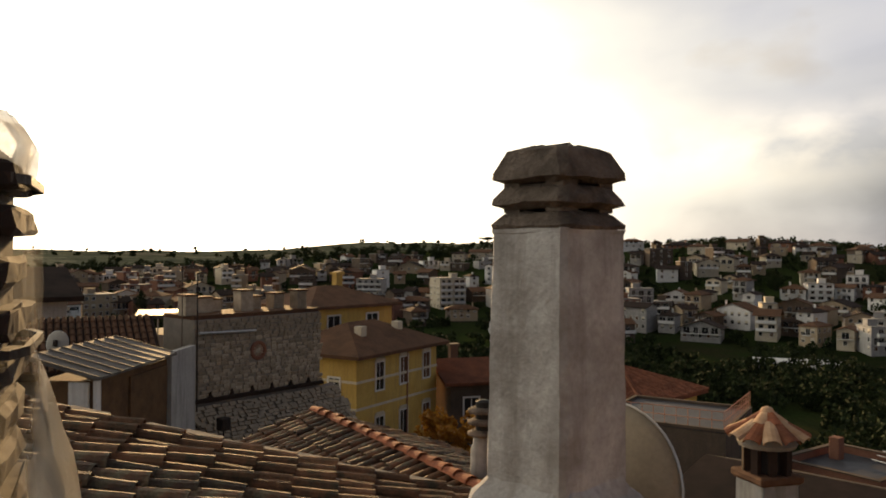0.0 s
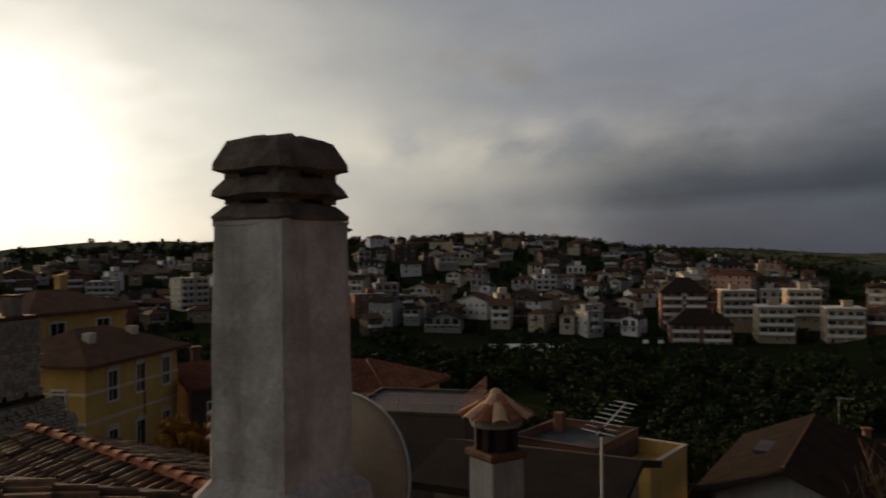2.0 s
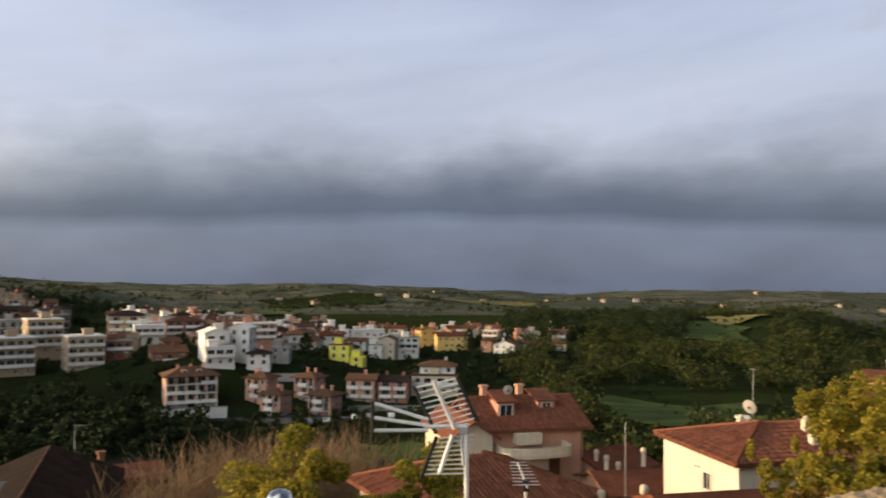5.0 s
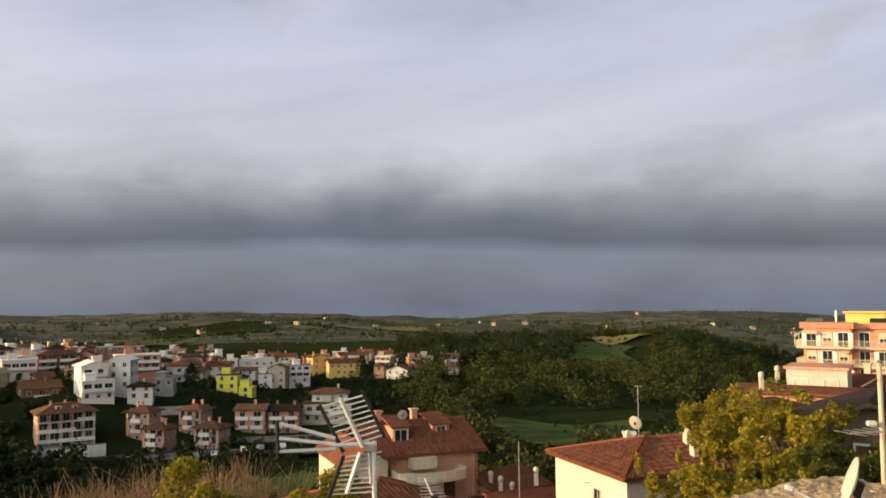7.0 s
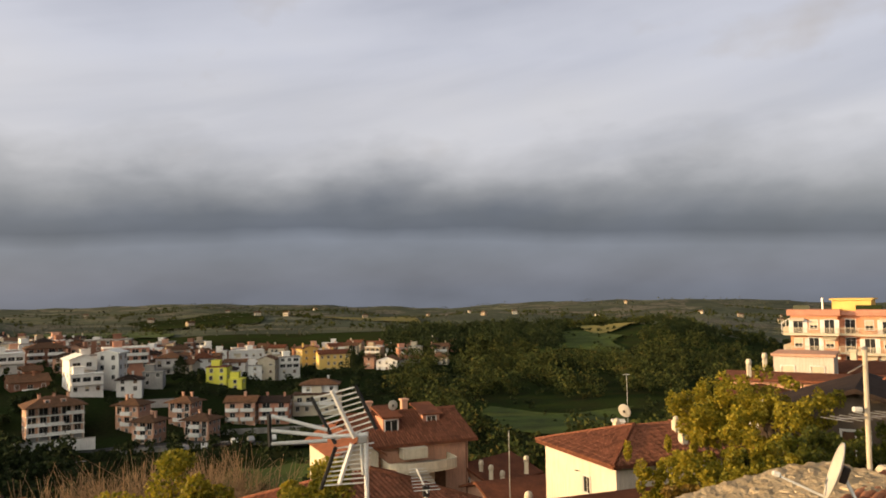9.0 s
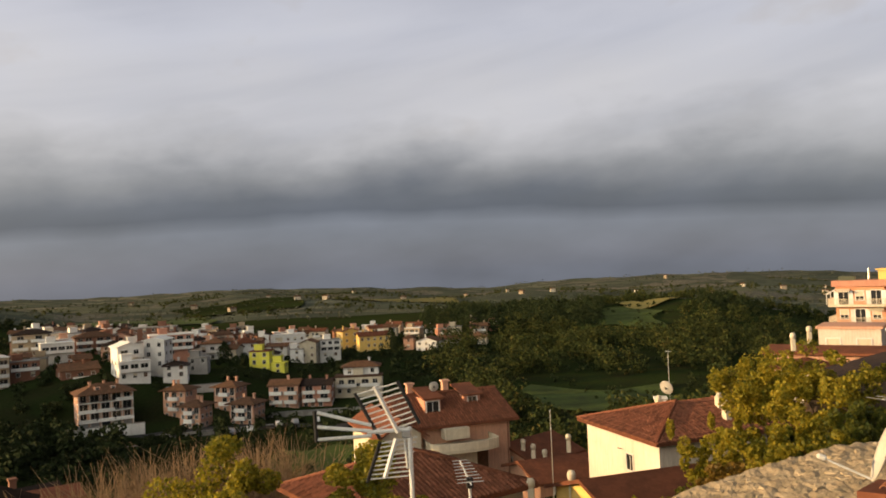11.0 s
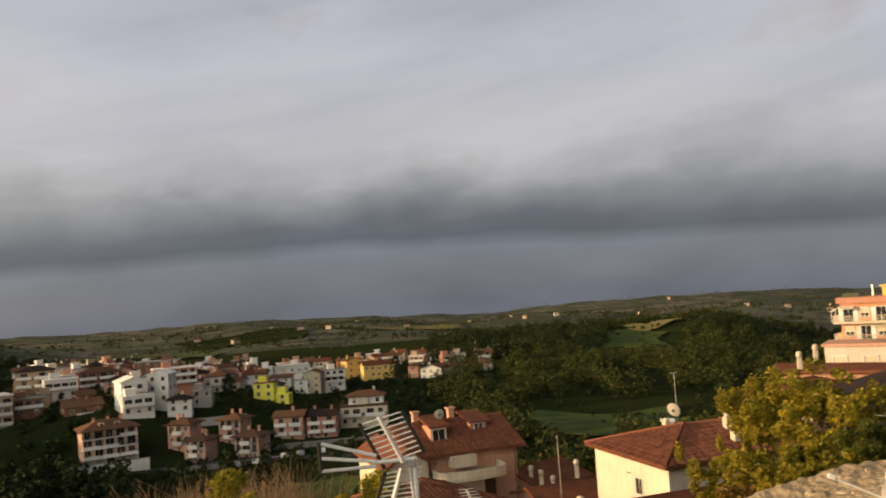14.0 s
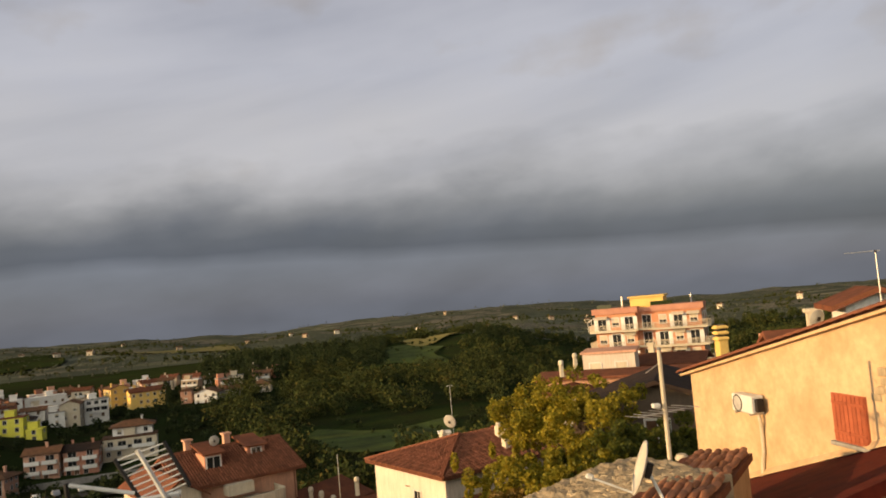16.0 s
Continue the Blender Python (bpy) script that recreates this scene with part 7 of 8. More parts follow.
def white_house():
    """A white-walled house under a long red roof; the mast and dish stand on its ridge."""
    a, b = Vector((63.7, 2.06, 0)), Vector((55.2, -2.9, 0))
    along = (b - a).normalized()
    rz = math.degrees(math.atan2(along.y, along.x)) + 180
    w, d, h = 9.8, 13.0, 8.0
    ex = Vector((-along.x, -along.y, 0))
    ey = Vector((-ex.y, ex.x, 0))
    o = (a + b) / 2
    if (o + ey).length < o.length:
        ey = -ey
    m = Matrix.Translation((o.x + ey.x * d / 2, o.y + ey.y * d / 2, -20.0)) @ pose(0, 0, 0, 0, 0, math.degrees(math.atan2(-ey.x, ey.y)))
    ob = thing("white_house", m, "white-walled house under a long red tiled roof", "house")
    part("wall", wall_bm(w, d, h, "hip", 0.3, 5), M_PALE, ob)
    rf = part("roof", roof_bm(w, d, h, "hip", 0.55, 0.28), M_ROOF, ob)
    tiled_slopes(rf, w, d, h, 0.55, 0.28, M_COPPO_SUN, 3, ("front", "left", "right"))
    part("window", WINDOWS[(0.8, 1.1, "plain")], None, ob, at=pose(1.2, -d / 2, h - 2.6))
    for x, y, z in ((-3.2, -1, 1.3), (1.6, 1.0, 2.0), (3.4, 0.2, 1.7)):
        c = part("chimney", bevel(box(bmesh.new(), (x - 0.25, y - 0.25, h + 0.3), (x + 0.25, y + 0.25, h + z)), 0.03), M_CREAM, rf)
        part("pot", lathe(bmesh.new(), [(0.2, h + z), (0.24, h + z + 0.12), (0.12, h + z + 0.3)], 10, 0, (x, y, 0)), M_CREAM, c)
    part("dish_arm", rod(bmesh.new(), (0.2, -d / 2 - 0.02, h - 1.3), (0.2, -d / 2 - 0.4, h - 1.2), 0.03), M_IRON, ob)
    return ob


white_house()
turret = thing("roof_turret", pose(67.0, -3.8, -12.6), "small white chimney turret on the ridge", "chimney")
part("shaft", bevel(box(bmesh.new(), (-0.45, -0.45, 0), (0.45, 0.45, 1.6)), 0.05), M_WHITE, turret)
part("cap", bevel(box(bmesh.new(), (-0.55, -0.55, 1.6), (0.55, 0.55, 1.75)), 0.03), M_WHITE, turret)
yagi("television_aerial", pose(67.6, -4.6, -7.3, 0, 0, 0), 0.6, 4, 0.6, "tall mast with a small aerial on the ridge", 5.0)
dish("satellite_dish", pose(67.3, -4.3, -10.2, 70, 0, 60), 0.55, M_DISH, "white satellite dish on a mast", 0.09, arm=False)
flag = thing("roof_mast", Matrix.Translation(spot(85.6, 58.0, -14.5)), "thin bare mast between the roofs", "mast")
part("pole", rod(bmesh.new(), (0, 0, -2), (0, 0, 4.3), 0.03), M_METAL, flag)

house("house", Matrix.Translation((44.4, -2.4, -16.9)) @ pose(0, 0, 0, 0, 0, -150), 7.4, 9.0, 4.6, M_GOLD, M_ROOF, "front", "golden-yellow house with a gable", seed=63, pitch=0.30, over=0.5, chimneys=0, gap=3.5, sides=False)
house("house", Matrix.Translation(spot(84.0, 75.0, -21.6)) @ pose(0, 0, 0, 0, 0, -125), 6.5, 6.0, 4.6, M_PINK, M_ROOF, "front", "small salmon house with a gable", seed=64, pitch=0.36, chimneys=0, sides=False)
house("house", Matrix.Translation(spot(86.3, 68.0, -21.5)) @ pose(0, 0, 0, 0, 0, -60), 7.0, 6.0, 4.6, M_PINK, M_ROOF, "gable", "low house with a dark roof", seed=65, pitch=0.3, chimneys=0, sides=False)
POTS = ((84.3, 70, -15.6), (85.1, 70, -16.1), (86.8, 68, -14.4), (84.0, 44, -11.8), (86.9, 44, -11.4), (83.6, 72, -15.6), (101.9, 73, -6.7), (102.9, 76, -6.4))
for i_, (b_, d_, z_) in enumerate(POTS):
    o_ = thing("roof_chimney", Matrix.Translation(spot(b_, d_, z_ - 1.4)) @ Matrix.Diagonal((0.66, 0.66, 0.66, 1)), "sunlit cream chimney with a rounded pot", "chimney", "roof chimneys")
    part("shaft", bevel(box(bmesh.new(), (-0.26, -0.26, 0.4), (0.26, 0.26, 1.9)), 0.03), M_CREAM, o_)
    part("pot", lathe(bmesh.new(), [(0.2, 1.9), (0.34, 2.0), (0.36, 2.4), (0.26, 2.65), (0.05, 2.72)], 14), M_CREAM, o_, smooth=True)

# the low houses below the apartment house
house("house", facing(106.2, 80, -15.6, -6), 15.0, 5.0, 7.0, M_PINK, M_ROOF, "gable", "long low pink house with a red tiled roof", seed=80, pitch=0.12, over=0.7, gap=2.4, chimneys=0)
house("house", facing(105.4, 85, -13.4, -6), 5.2, 5.0, 6.6, M_PALE, M_PINK, "hip", "pale house block with a low roof", seed=81, pitch=0.08, over=0.2, gap=2.2, chimneys=0, sides=False)
house("house", facing(109.4, 91, -15.4, -10), 7.0, 6.0, 6.6, M_CREAM, M_ROOF, "gable", "cream house with a low red roof", seed=82, pitch=0.26, gap=2.4, chimneys=1)
house("house", facing(102.6, 78, -15.0, -6), 4.4, 5.0, 5.4, M_CREAM, M_ROOF, "hip", "small cream house with a red tiled roof", seed=83, pitch=0.2, gap=2.4, chimneys=0)

# the group of yellowing trees below the wall
TREES = ((95.4, 34, -15.0, 4.6, 2.2, L_YELLOW, 0), (98.2, 36, -14.6, 5.6, 2.6, L_YELLOW, 1), (100.8, 40, -11.8, 7.0, 2.8, L_YELLOW, 2), (102.6, 38, -11.0, 6.8, 2.8, L_YELLOW, 3),
         (105.2, 32, -10.7, 5.2, 2.4, L_GREEN, 4), (106.8, 34, -11.1, 5.6, 2.4, L_GREEN, 5), (99.4, 30, -11.2, 4.2, 2.2, L_RUSSET, 6), (97.2, 46, -15.8, 5.2, 2.2, L_YELLOW, 7), (108.8, 36, -11.1, 5.2, 2.2, L_GREEN, 8), (102.6, 30, -10.4, 4.8, 2.2, L_YELLOW, 9), (96.4, 28, -14.0, 3.6, 1.8, L_RUSSET, 10), (103.8, 26, -9.8, 3.6, 2.0, L_GREEN, 11), (101.0, 25, -9.4, 3.2, 1.8, L_YELLOW, 12), (106.2, 27, -10.1, 3.4, 1.8, L_GREEN, 13))
TREES += ((93.0, 31, -14.4, 4.0, 1.9, L_RUSSET, 14), (95.6, 33, -13.9, 5.2, 2.1, L_YELLOW, 15), (97.6, 37, -13.5, 6.6, 2.4, L_YELLOW, 16))
for b_, d_, z_, h_, s_, l_, i_ in TREES:
    p_ = spot(b_, d_)
    tree("yellow_green_tree", p_.x, p_.y, z_, h_, s_, l_, {L_YELLOW: "tree with yellow-green autumn leaves below the wall", L_GREEN: "bushy tree still in green leaf below the wall"}.get(l_, "small russet autumn tree below the wall"), 140 + i_, 11000, 0.085, trunk=0.1)


# ---- the salmon apartment house ----
def railing(w, deep):
    """A balcony slab with a rounded nose and a light railing of thin uprights."""
    bm = bmesh.new()
    box(bm, (-w / 2, -deep, -0.22), (w / 2, 0, 0))
    box(bm, (-w / 2, -deep, 0.95), (w / 2, -deep + 0.06, 1.02))
    box(bm, (-w / 2, -deep, 0.10), (w / 2, -deep + 0.05, 0.15))
    n = max(2, int(w / 0.16))
    for i in range(n + 1):
        x = -w / 2 + 0.03 + (w - 0.06) * i / n
        box(bm, (x - 0.02, -deep + 0.01, 0), (x + 0.02, -deep + 0.04, 0.95))
    for x in (-w / 2, w / 2 - 0.05):
        box(bm, (x, -deep, 0.95), (x + 0.05, 0, 1.02))
        for k in range(5):
            y = -deep * (k + 0.5) / 5
            box(bm, (x, y - 0.02, 0), (x + 0.04, y + 0.02, 0.95))
    return to_mesh(bm, M_CREAM)


def apartment_block():
    """Two salmon wings with a set-back bay between them, balconies round every floor, a yellow hut on the roof."""
    m = Matrix.Translation((138.4, -46.2, -16.6)) @ pose(0, 0, 0, 0, 0, -116)
    w, d, h = 17.6, 13.0, 11.6
    ob = thing("apartment_house", m, "salmon apartment house with long cream balconies", "apartment house")
    part("wall", box(bmesh.new(), (-w / 2 + 0.1, -d / 2 + 1.6, -6), (w / 2 - 0.1, d / 2, h)), M_SALMON, ob)
    wings = ((-w / 2, -1.9), (1.3, w / 2))
    for x0, x1 in wings:
        part("wing_wall", box(bmesh.new(), (x0, -d / 2, -6), (x1, -d / 2 + 1.6, h)), M_SALMON, ob)
        part("fascia", box(bmesh.new(), (x0 - 0.45, -d / 2 - 0.45, h), (x1 + 0.45, -d / 2 + 4.0, h + 0.95)), M_ROSE, ob, "dark rose roof fascia")
    part("roof", box(bmesh.new(), (-w / 2, -d / 2 + 1.2, h), (w / 2, d / 2, h + 0.7)), M_ROSE, ob)
    ph = part("penthouse", box(bmesh.new(), (-3.0, -4.0, h + 0.7), (2.6, 1.5, h + 2.4)), M_GOLD, ob, "yellow rooftop hut")
    part("hut_roof", box(bmesh.new(), (-3.3, -4.4, h + 2.4), (2.9, 1.8, h + 2.65)), M_GOLD, ph)
    part("planter", box(bmesh.new(), (0.6, -5.4, h + 0.7), (4.2, -4.5, h + 1.6)), L_DARK, ob, "green rooftop planting")
    part("planter", box(bmesh.new(), (-w / 2 + 0.4, -5.8, h + 0.95), (-w / 2 + 2.8, -5.2, h + 1.6)), L_OLIVE, ob, "pale green rooftop planting")
    rails = {x: railing(x1 - x0 + 1.2, 1.3) for x, (x0, x1) in enumerate(wings)}
    centre, flank = railing(4.6, 1.5), railing(d * 0.75, 1.3)
    rng = random.Random(14)
    for s in range(4):
        z = h - 2.9 * (s + 1)
        for k, (x0, x1) in enumerate(wings):
            part("balcony", rails[k], None, ob, at=pose((x0 + x1) / 2 + (-0.3 if k == 0 else 0.3), -d / 2 + 0.02, z))
            n = 3
            for c in range(n):
                x = x0 + (x1 - x0) * (c + 0.5) / n
                tall = (c + s + k) % 2 == 0
                part("window", WINDOWS[(1.4, 2.2, "plain")] if tall else WINDOWS[(1.1, 1.4, "roller")], None, ob, at=pose(x, -d / 2, z + (0.05 if tall else 0.75)))
                if tall:
                    for q in (-1, 1):
                        part("shutter", box(bmesh.new(), (x + q * 1.05 - 0.33, -d / 2 - 0.12, z + 0.05), (x + q * 1.05 + 0.33, -d / 2 - 0.07, z + 2.25)), M_WHITE, ob, "open white shutter")
                if rng.random() < 0.4:
                    part("awning", solid(bmesh.new(), [(x - 1.0, -d / 2 - 1.2, z + 2.05), (x + 1.0, -d / 2 - 1.2, z + 2.05), (x + 1.0, -d / 2 - 0.03, z + 2.5), (x - 1.0, -d / 2 - 0.03, z + 2.5)],
                                         [(x - 1.0, -d / 2 - 1.2, z + 2.1), (x + 1.0, -d / 2 - 1.2, z + 2.1), (x + 1.0, -d / 2 - 0.03, z + 2.55), (x - 1.0, -d / 2 - 0.03, z + 2.55)]), M_CREAM, ob, "cream rolled-out awning")
        part("balcony", centre, None, ob, at=pose(-0.3, -d / 2 + 1.62, z))
        part("window", WINDOWS[(1.4, 2.2, "plain")], None, ob, at=pose(-0.3, -d / 2 + 1.6, z + 0.05))
        for sx in (-1, 1):
            part("balcony", flank, None, ob, at=pose(sx * (w / 2 - 0.02), -1.2, z, 0, 0, 90 * sx))
            for c in range(3):
                part("window", WINDOWS[(1.1, 1.4, "roller" if (c + s) % 2 else "plain")], None, ob, at=pose(sx * w / 2, -d / 2 + d * (c + 0.5) / 3, z + 0.75, 0, 0, 90 * sx))
    part("pergola", rod(bmesh.new(), (-w / 2 - 1.5, -5.5, h - 1.2), (-w / 2 + 0.1, -5.5, h - 0.3), 0.07), M_PLASTIC, ob)
    for y in (-6.2, -3.2):
        part("pergola_post", rod(bmesh.new(), (-w / 2 - 1.4, y, h - 2.9), (-w / 2 - 1.4, y, h - 1.0), 0.06), M_PLASTIC, ob)
    for x, y, hh in ((-5.0, 0, 2.0), (6.8, 1.0, 1.6)):
        part("vent", rod(bmesh.new(), (x, y, h + 0.7), (x, y, h + 0.7 + hh), 0.16), M_METAL, ob)
    return ob


apartment_block()


def low_roofs():
    # unlit wall under the roof, darkened by its colour
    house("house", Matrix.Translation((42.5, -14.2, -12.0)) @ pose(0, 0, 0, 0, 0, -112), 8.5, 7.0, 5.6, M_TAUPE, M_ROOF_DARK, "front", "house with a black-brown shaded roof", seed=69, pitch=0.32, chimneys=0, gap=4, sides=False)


low_roofs()


def yellow_flue():
    ob = thing("yellow_chimney", pose(27.8, -11.7, -6.0), "tall yellow chimney with stepped tile rings", "chimney")
    part("shaft", bevel(box(bmesh.new(), (-0.19, -0.19, 0), (0.19, 0.19, 3.75)), 0.04), M_GOLD, ob)
    for i in range(3):
        z = 3.75 + 0.2 * i
        part("ring", tier_bm([(0.19, z), (0.225, z + 0.02), (0.225, z + 0.06), (0.17, z + 0.12)], 0.02, i), M_GOLD, ob)
    part("flue", box(bmesh.new(), (-0.14, -0.14, 3.75), (0.14, 0.14, 4.3)), M_BLACK, ob)


yellow_flue()


# ---- the stucco house, its roofs and the things on them ----
def stucco_house():
    a, b = Vector((21.0, -7.9, 0)), Vector((13.6, -8.65, 0))     # far and near corner of the sunlit face
    along = (b - a).normalized()
    rz = math.degrees(math.atan2(along.y, along.x))
    L = 12.5
    m = Matrix.Translation((a.x, a.y, -2.51)) @ pose(0, 0, 0, 0, 0, rz)     # x along the face towards the viewer, +y into view side
    ob = thing("stucco_house", m, "tan stuccoed house wall in warm sunlight", "house")
    rise = 1.62 / 7.44
    prof = [(0, -8.5), (L, -8.5), (L, L * rise), (0, 0)]
    part("wall", solid(bmesh.new(), [(x, 0.0, z) for x, z in prof], [(x, 7.0, z) for x, z in prof]), M_STUCCO, ob, at=pose(0, 0, 0))
    # the verge of the roof along the top
    tilt = math.degrees(math.atan(rise))
    vm = pose(0, 0, 0, 0, -tilt, 0)
    ln = L / math.cos(math.radians(tilt))
    part("roof", box(bmesh.new(), (-0.3, -0.16, 0.0), (ln, 7.0, 0.06)), M_STUCCO, ob, at=vm)
    for i in range(int(ln / 0.36)):
        part("verge_tile", COPPO[M_COPPO_SUN.name], None, ob, at=vm @ pose(0.15 + i * 0.36, -0.16, 0.12, 0, 3, 180))
        part("verge_tile", COPPO[M_COPPO_SUN.name], None, ob, at=vm @ pose(0.15 + i * 0.36, 0.10, 0.12, 0, 3, 180))
    return ob, m


stucco, ST = stucco_house()


def on_face(x, z):
    """A pose on the sunlit face: x from its far corner, z from that corner's top; -y looks out."""
    return ST @ pose(x, 0, z)


def air_conditioner():
    ob = thing("air_conditioner", on_face(3.05, -0.60) @ pose(0, -0.2, 0), "white outdoor air conditioner on wall brackets", "air conditioner")
    part("case", bevel(box(bmesh.new(), (-0.42, -0.15, 0), (0.42, 0.15, 0.40)), 0.02), M_PLASTIC, ob)
    part("grille", lathe(bmesh.new(), [(0.185, 0.0), (0.195, 0.012), (0.175, 0.018), (0.17, 0.0)], 24), M_IRON, ob, "dark round fan grille", at=pose(-0.16, -0.152, 0.20, 90, 0, 0))
    part("fan_guard", lathe(bmesh.new(), [(0.17, 0.0), (0.17, 0.006), (0.05, 0.012)], 24), M_GREY, ob, at=pose(-0.16, -0.151, 0.20, 90, 0, 0))
    for x in (-0.3, 0.3):
        part("wall_bracket", box(bmesh.new(), (x - 0.02, -0.16, -0.04), (x + 0.02, 0.2, 0.0)), M_METAL, ob)
    part("cover", bevel(box(bmesh.new(), (0.42, -0.08, 0.05), (0.52, 0.1, 0.34)), 0.01), M_IRON, ob)
    pts = [(0.30, 0.05, 0.0), (0.31, 0.09, -0.2), (0.22, 0.15, -0.45), (0.20, 0.15, -0.9), (0.12, 0.15, -1.15), (0.04, 0.14, -1.65)]
    bm = bmesh.new()
    for p, q in zip(pts, pts[1:]):
        rod(bm, p, q, 0.045, None, 8)
    part("pipe", bm, M_CREAM, ob, "pale insulated pipe")


air_conditioner()


def red_shutter():
    ob = thing("window_shutter", on_face(6.33, -0.82), "closed faded red wooden shutters", "shutter")
    part("sill", bevel(box(bmesh.new(), (-0.55, -0.12, -0.08), (0.55, 0.02, 0)), 0.01), M_CONC, ob)
    for s in (-1, 1):
        leaf = part("leaf", box(bmesh.new(), (min(0, s * 0.47), -0.05, 0), (max(0, s * 0.47), 0.02, 0.92)), M_SHUT_RED, ob)
        for i in range(4):
            x = s * (0.06 + 0.115 * i)
            part("board", box(bmesh.new(), (x - 0.05, -0.065, 0.02), (x + 0.05, -0.05, 0.90)), M_SHUT_RED, leaf)
        for z in (0.16, 0.72):
            part("batten", box(bmesh.new(), (min(s * 0.02, s * 0.45), -0.08, z), (max(s * 0.02, s * 0.45), -0.065, z + 0.06)), M_SHUT_RED, leaf)


red_shutter()
stones_ = thing("quoin_stones", on_face(7.6, -0.9), "patch of bare rubble stone in the stucco", "stonework")
stone_wall(stones_, pose(0, -0.005, -0.4), 1.1, 2.0, 44, 60, (0.30, 0.16), depth=0.02, mat=M_RUBBLE)


def wet_red_roof():
    """A dark red coated roof that leans against the stucco wall."""
    ob = thing("red_roof", ST, "dark red coated lean-to roof", "roof")
    z0, s = -2.34, 0.325
    def top(x, y=0.0):
        return z0 + s * (x - 2.2) + 0.25 * y
    part("deck", solid(bmesh.new(), [(2.2, -0.02, top(2.2) - 0.2), (2.2, -3.6, top(2.2, -3.6) - 0.2), (10.5, -3.6, top(10.5, -3.6) - 0.2), (10.5, -0.02, top(10.5) - 0.2)],
                       [(2.2, -0.02, top(2.2)), (2.2, -3.6, top(2.2, -3.6)), (10.5, -3.6, top(10.5, -3.6)), (10.5, -0.02, top(10.5))]), M_ROOF_WET, ob)
    part("flashing", solid(bmesh.new(), [(2.2, -0.12, top(2.2)), (10.5, -0.12, top(10.5)), (10.5, -0.003, top(10.5)), (2.2, -0.003, top(2.2))],
                           [(2.2, -0.10, top(2.2) + 0.04), (10.5, -0.10, top(10.5) + 0.04), (10.5, -0.003, top(10.5) + 0.14), (2.2, -0.003, top(2.2) + 0.14)]), M_STUCCO, ob)
    tilt = math.degrees(math.atan(s))
    for i in range(30):
        x = 2.4 + 0.26 * i
        part("eave_tile", COPPO[M_COPPO_LIGHT.name], None, ob, at=pose(x, -3.35, top(x, -3.35) + 0.03, 0, 0, -90) @ pose(0, 0, 0, 0, 14, 0))
    part("wall", box(bmesh.new(), (2.4, -3.4, -8), (10.4, -0.05, top(2.2, -3.6) - 0.3)), M_STUCCO, ob)


wet_red_roof()


def low_tiled_roof():
    far, near = spot(113.6, 15.2, -3.12), spot(110.6, 10.8, -2.82)
    down = far - near
    m = slope_frame(near, down, (0, 1, 0))
    yy = (m.to_3x3() @ Vector((0, 1, 0))).y
    lo, hi = (0.0, 1.0) if yy > 0 else (-1.0, 0.0)
    ob = thing("low_tiled_roof", Matrix.Identity(4), "low roof of sunlit terracotta tiles", "roof")
    ln = down.length
    slab_under(ob, m, ln, lo, hi, M_ROOF, 0.12)
    tile_field(ob, m, ln, lo, hi, M_COPPO_SUNNY, 21, 200, None, 0.15, 0.29, wild=1.4, joined_mat=M_COPPO_SUN)
    rz = math.degrees(math.atan2(down.y, down.x))
    h = math.hypot(down.x, down.y)
    part("wall", solid(bmesh.new(), [(0, -0.02, -4), (h, -0.02, -4), (h, 0.9, -4), (0, 0.9, -4)], [(0, -0.02, -0.13), (h, -0.02, down.z - 0.13), (h, 0.9, down.z - 0.13), (0, 0.9, -0.13)]), M_STUCCO, ob,
         at=Matrix.Translation(near) @ pose(0, 0, 0, 0, 0, rz))
    return ob


low_tiled_roof()


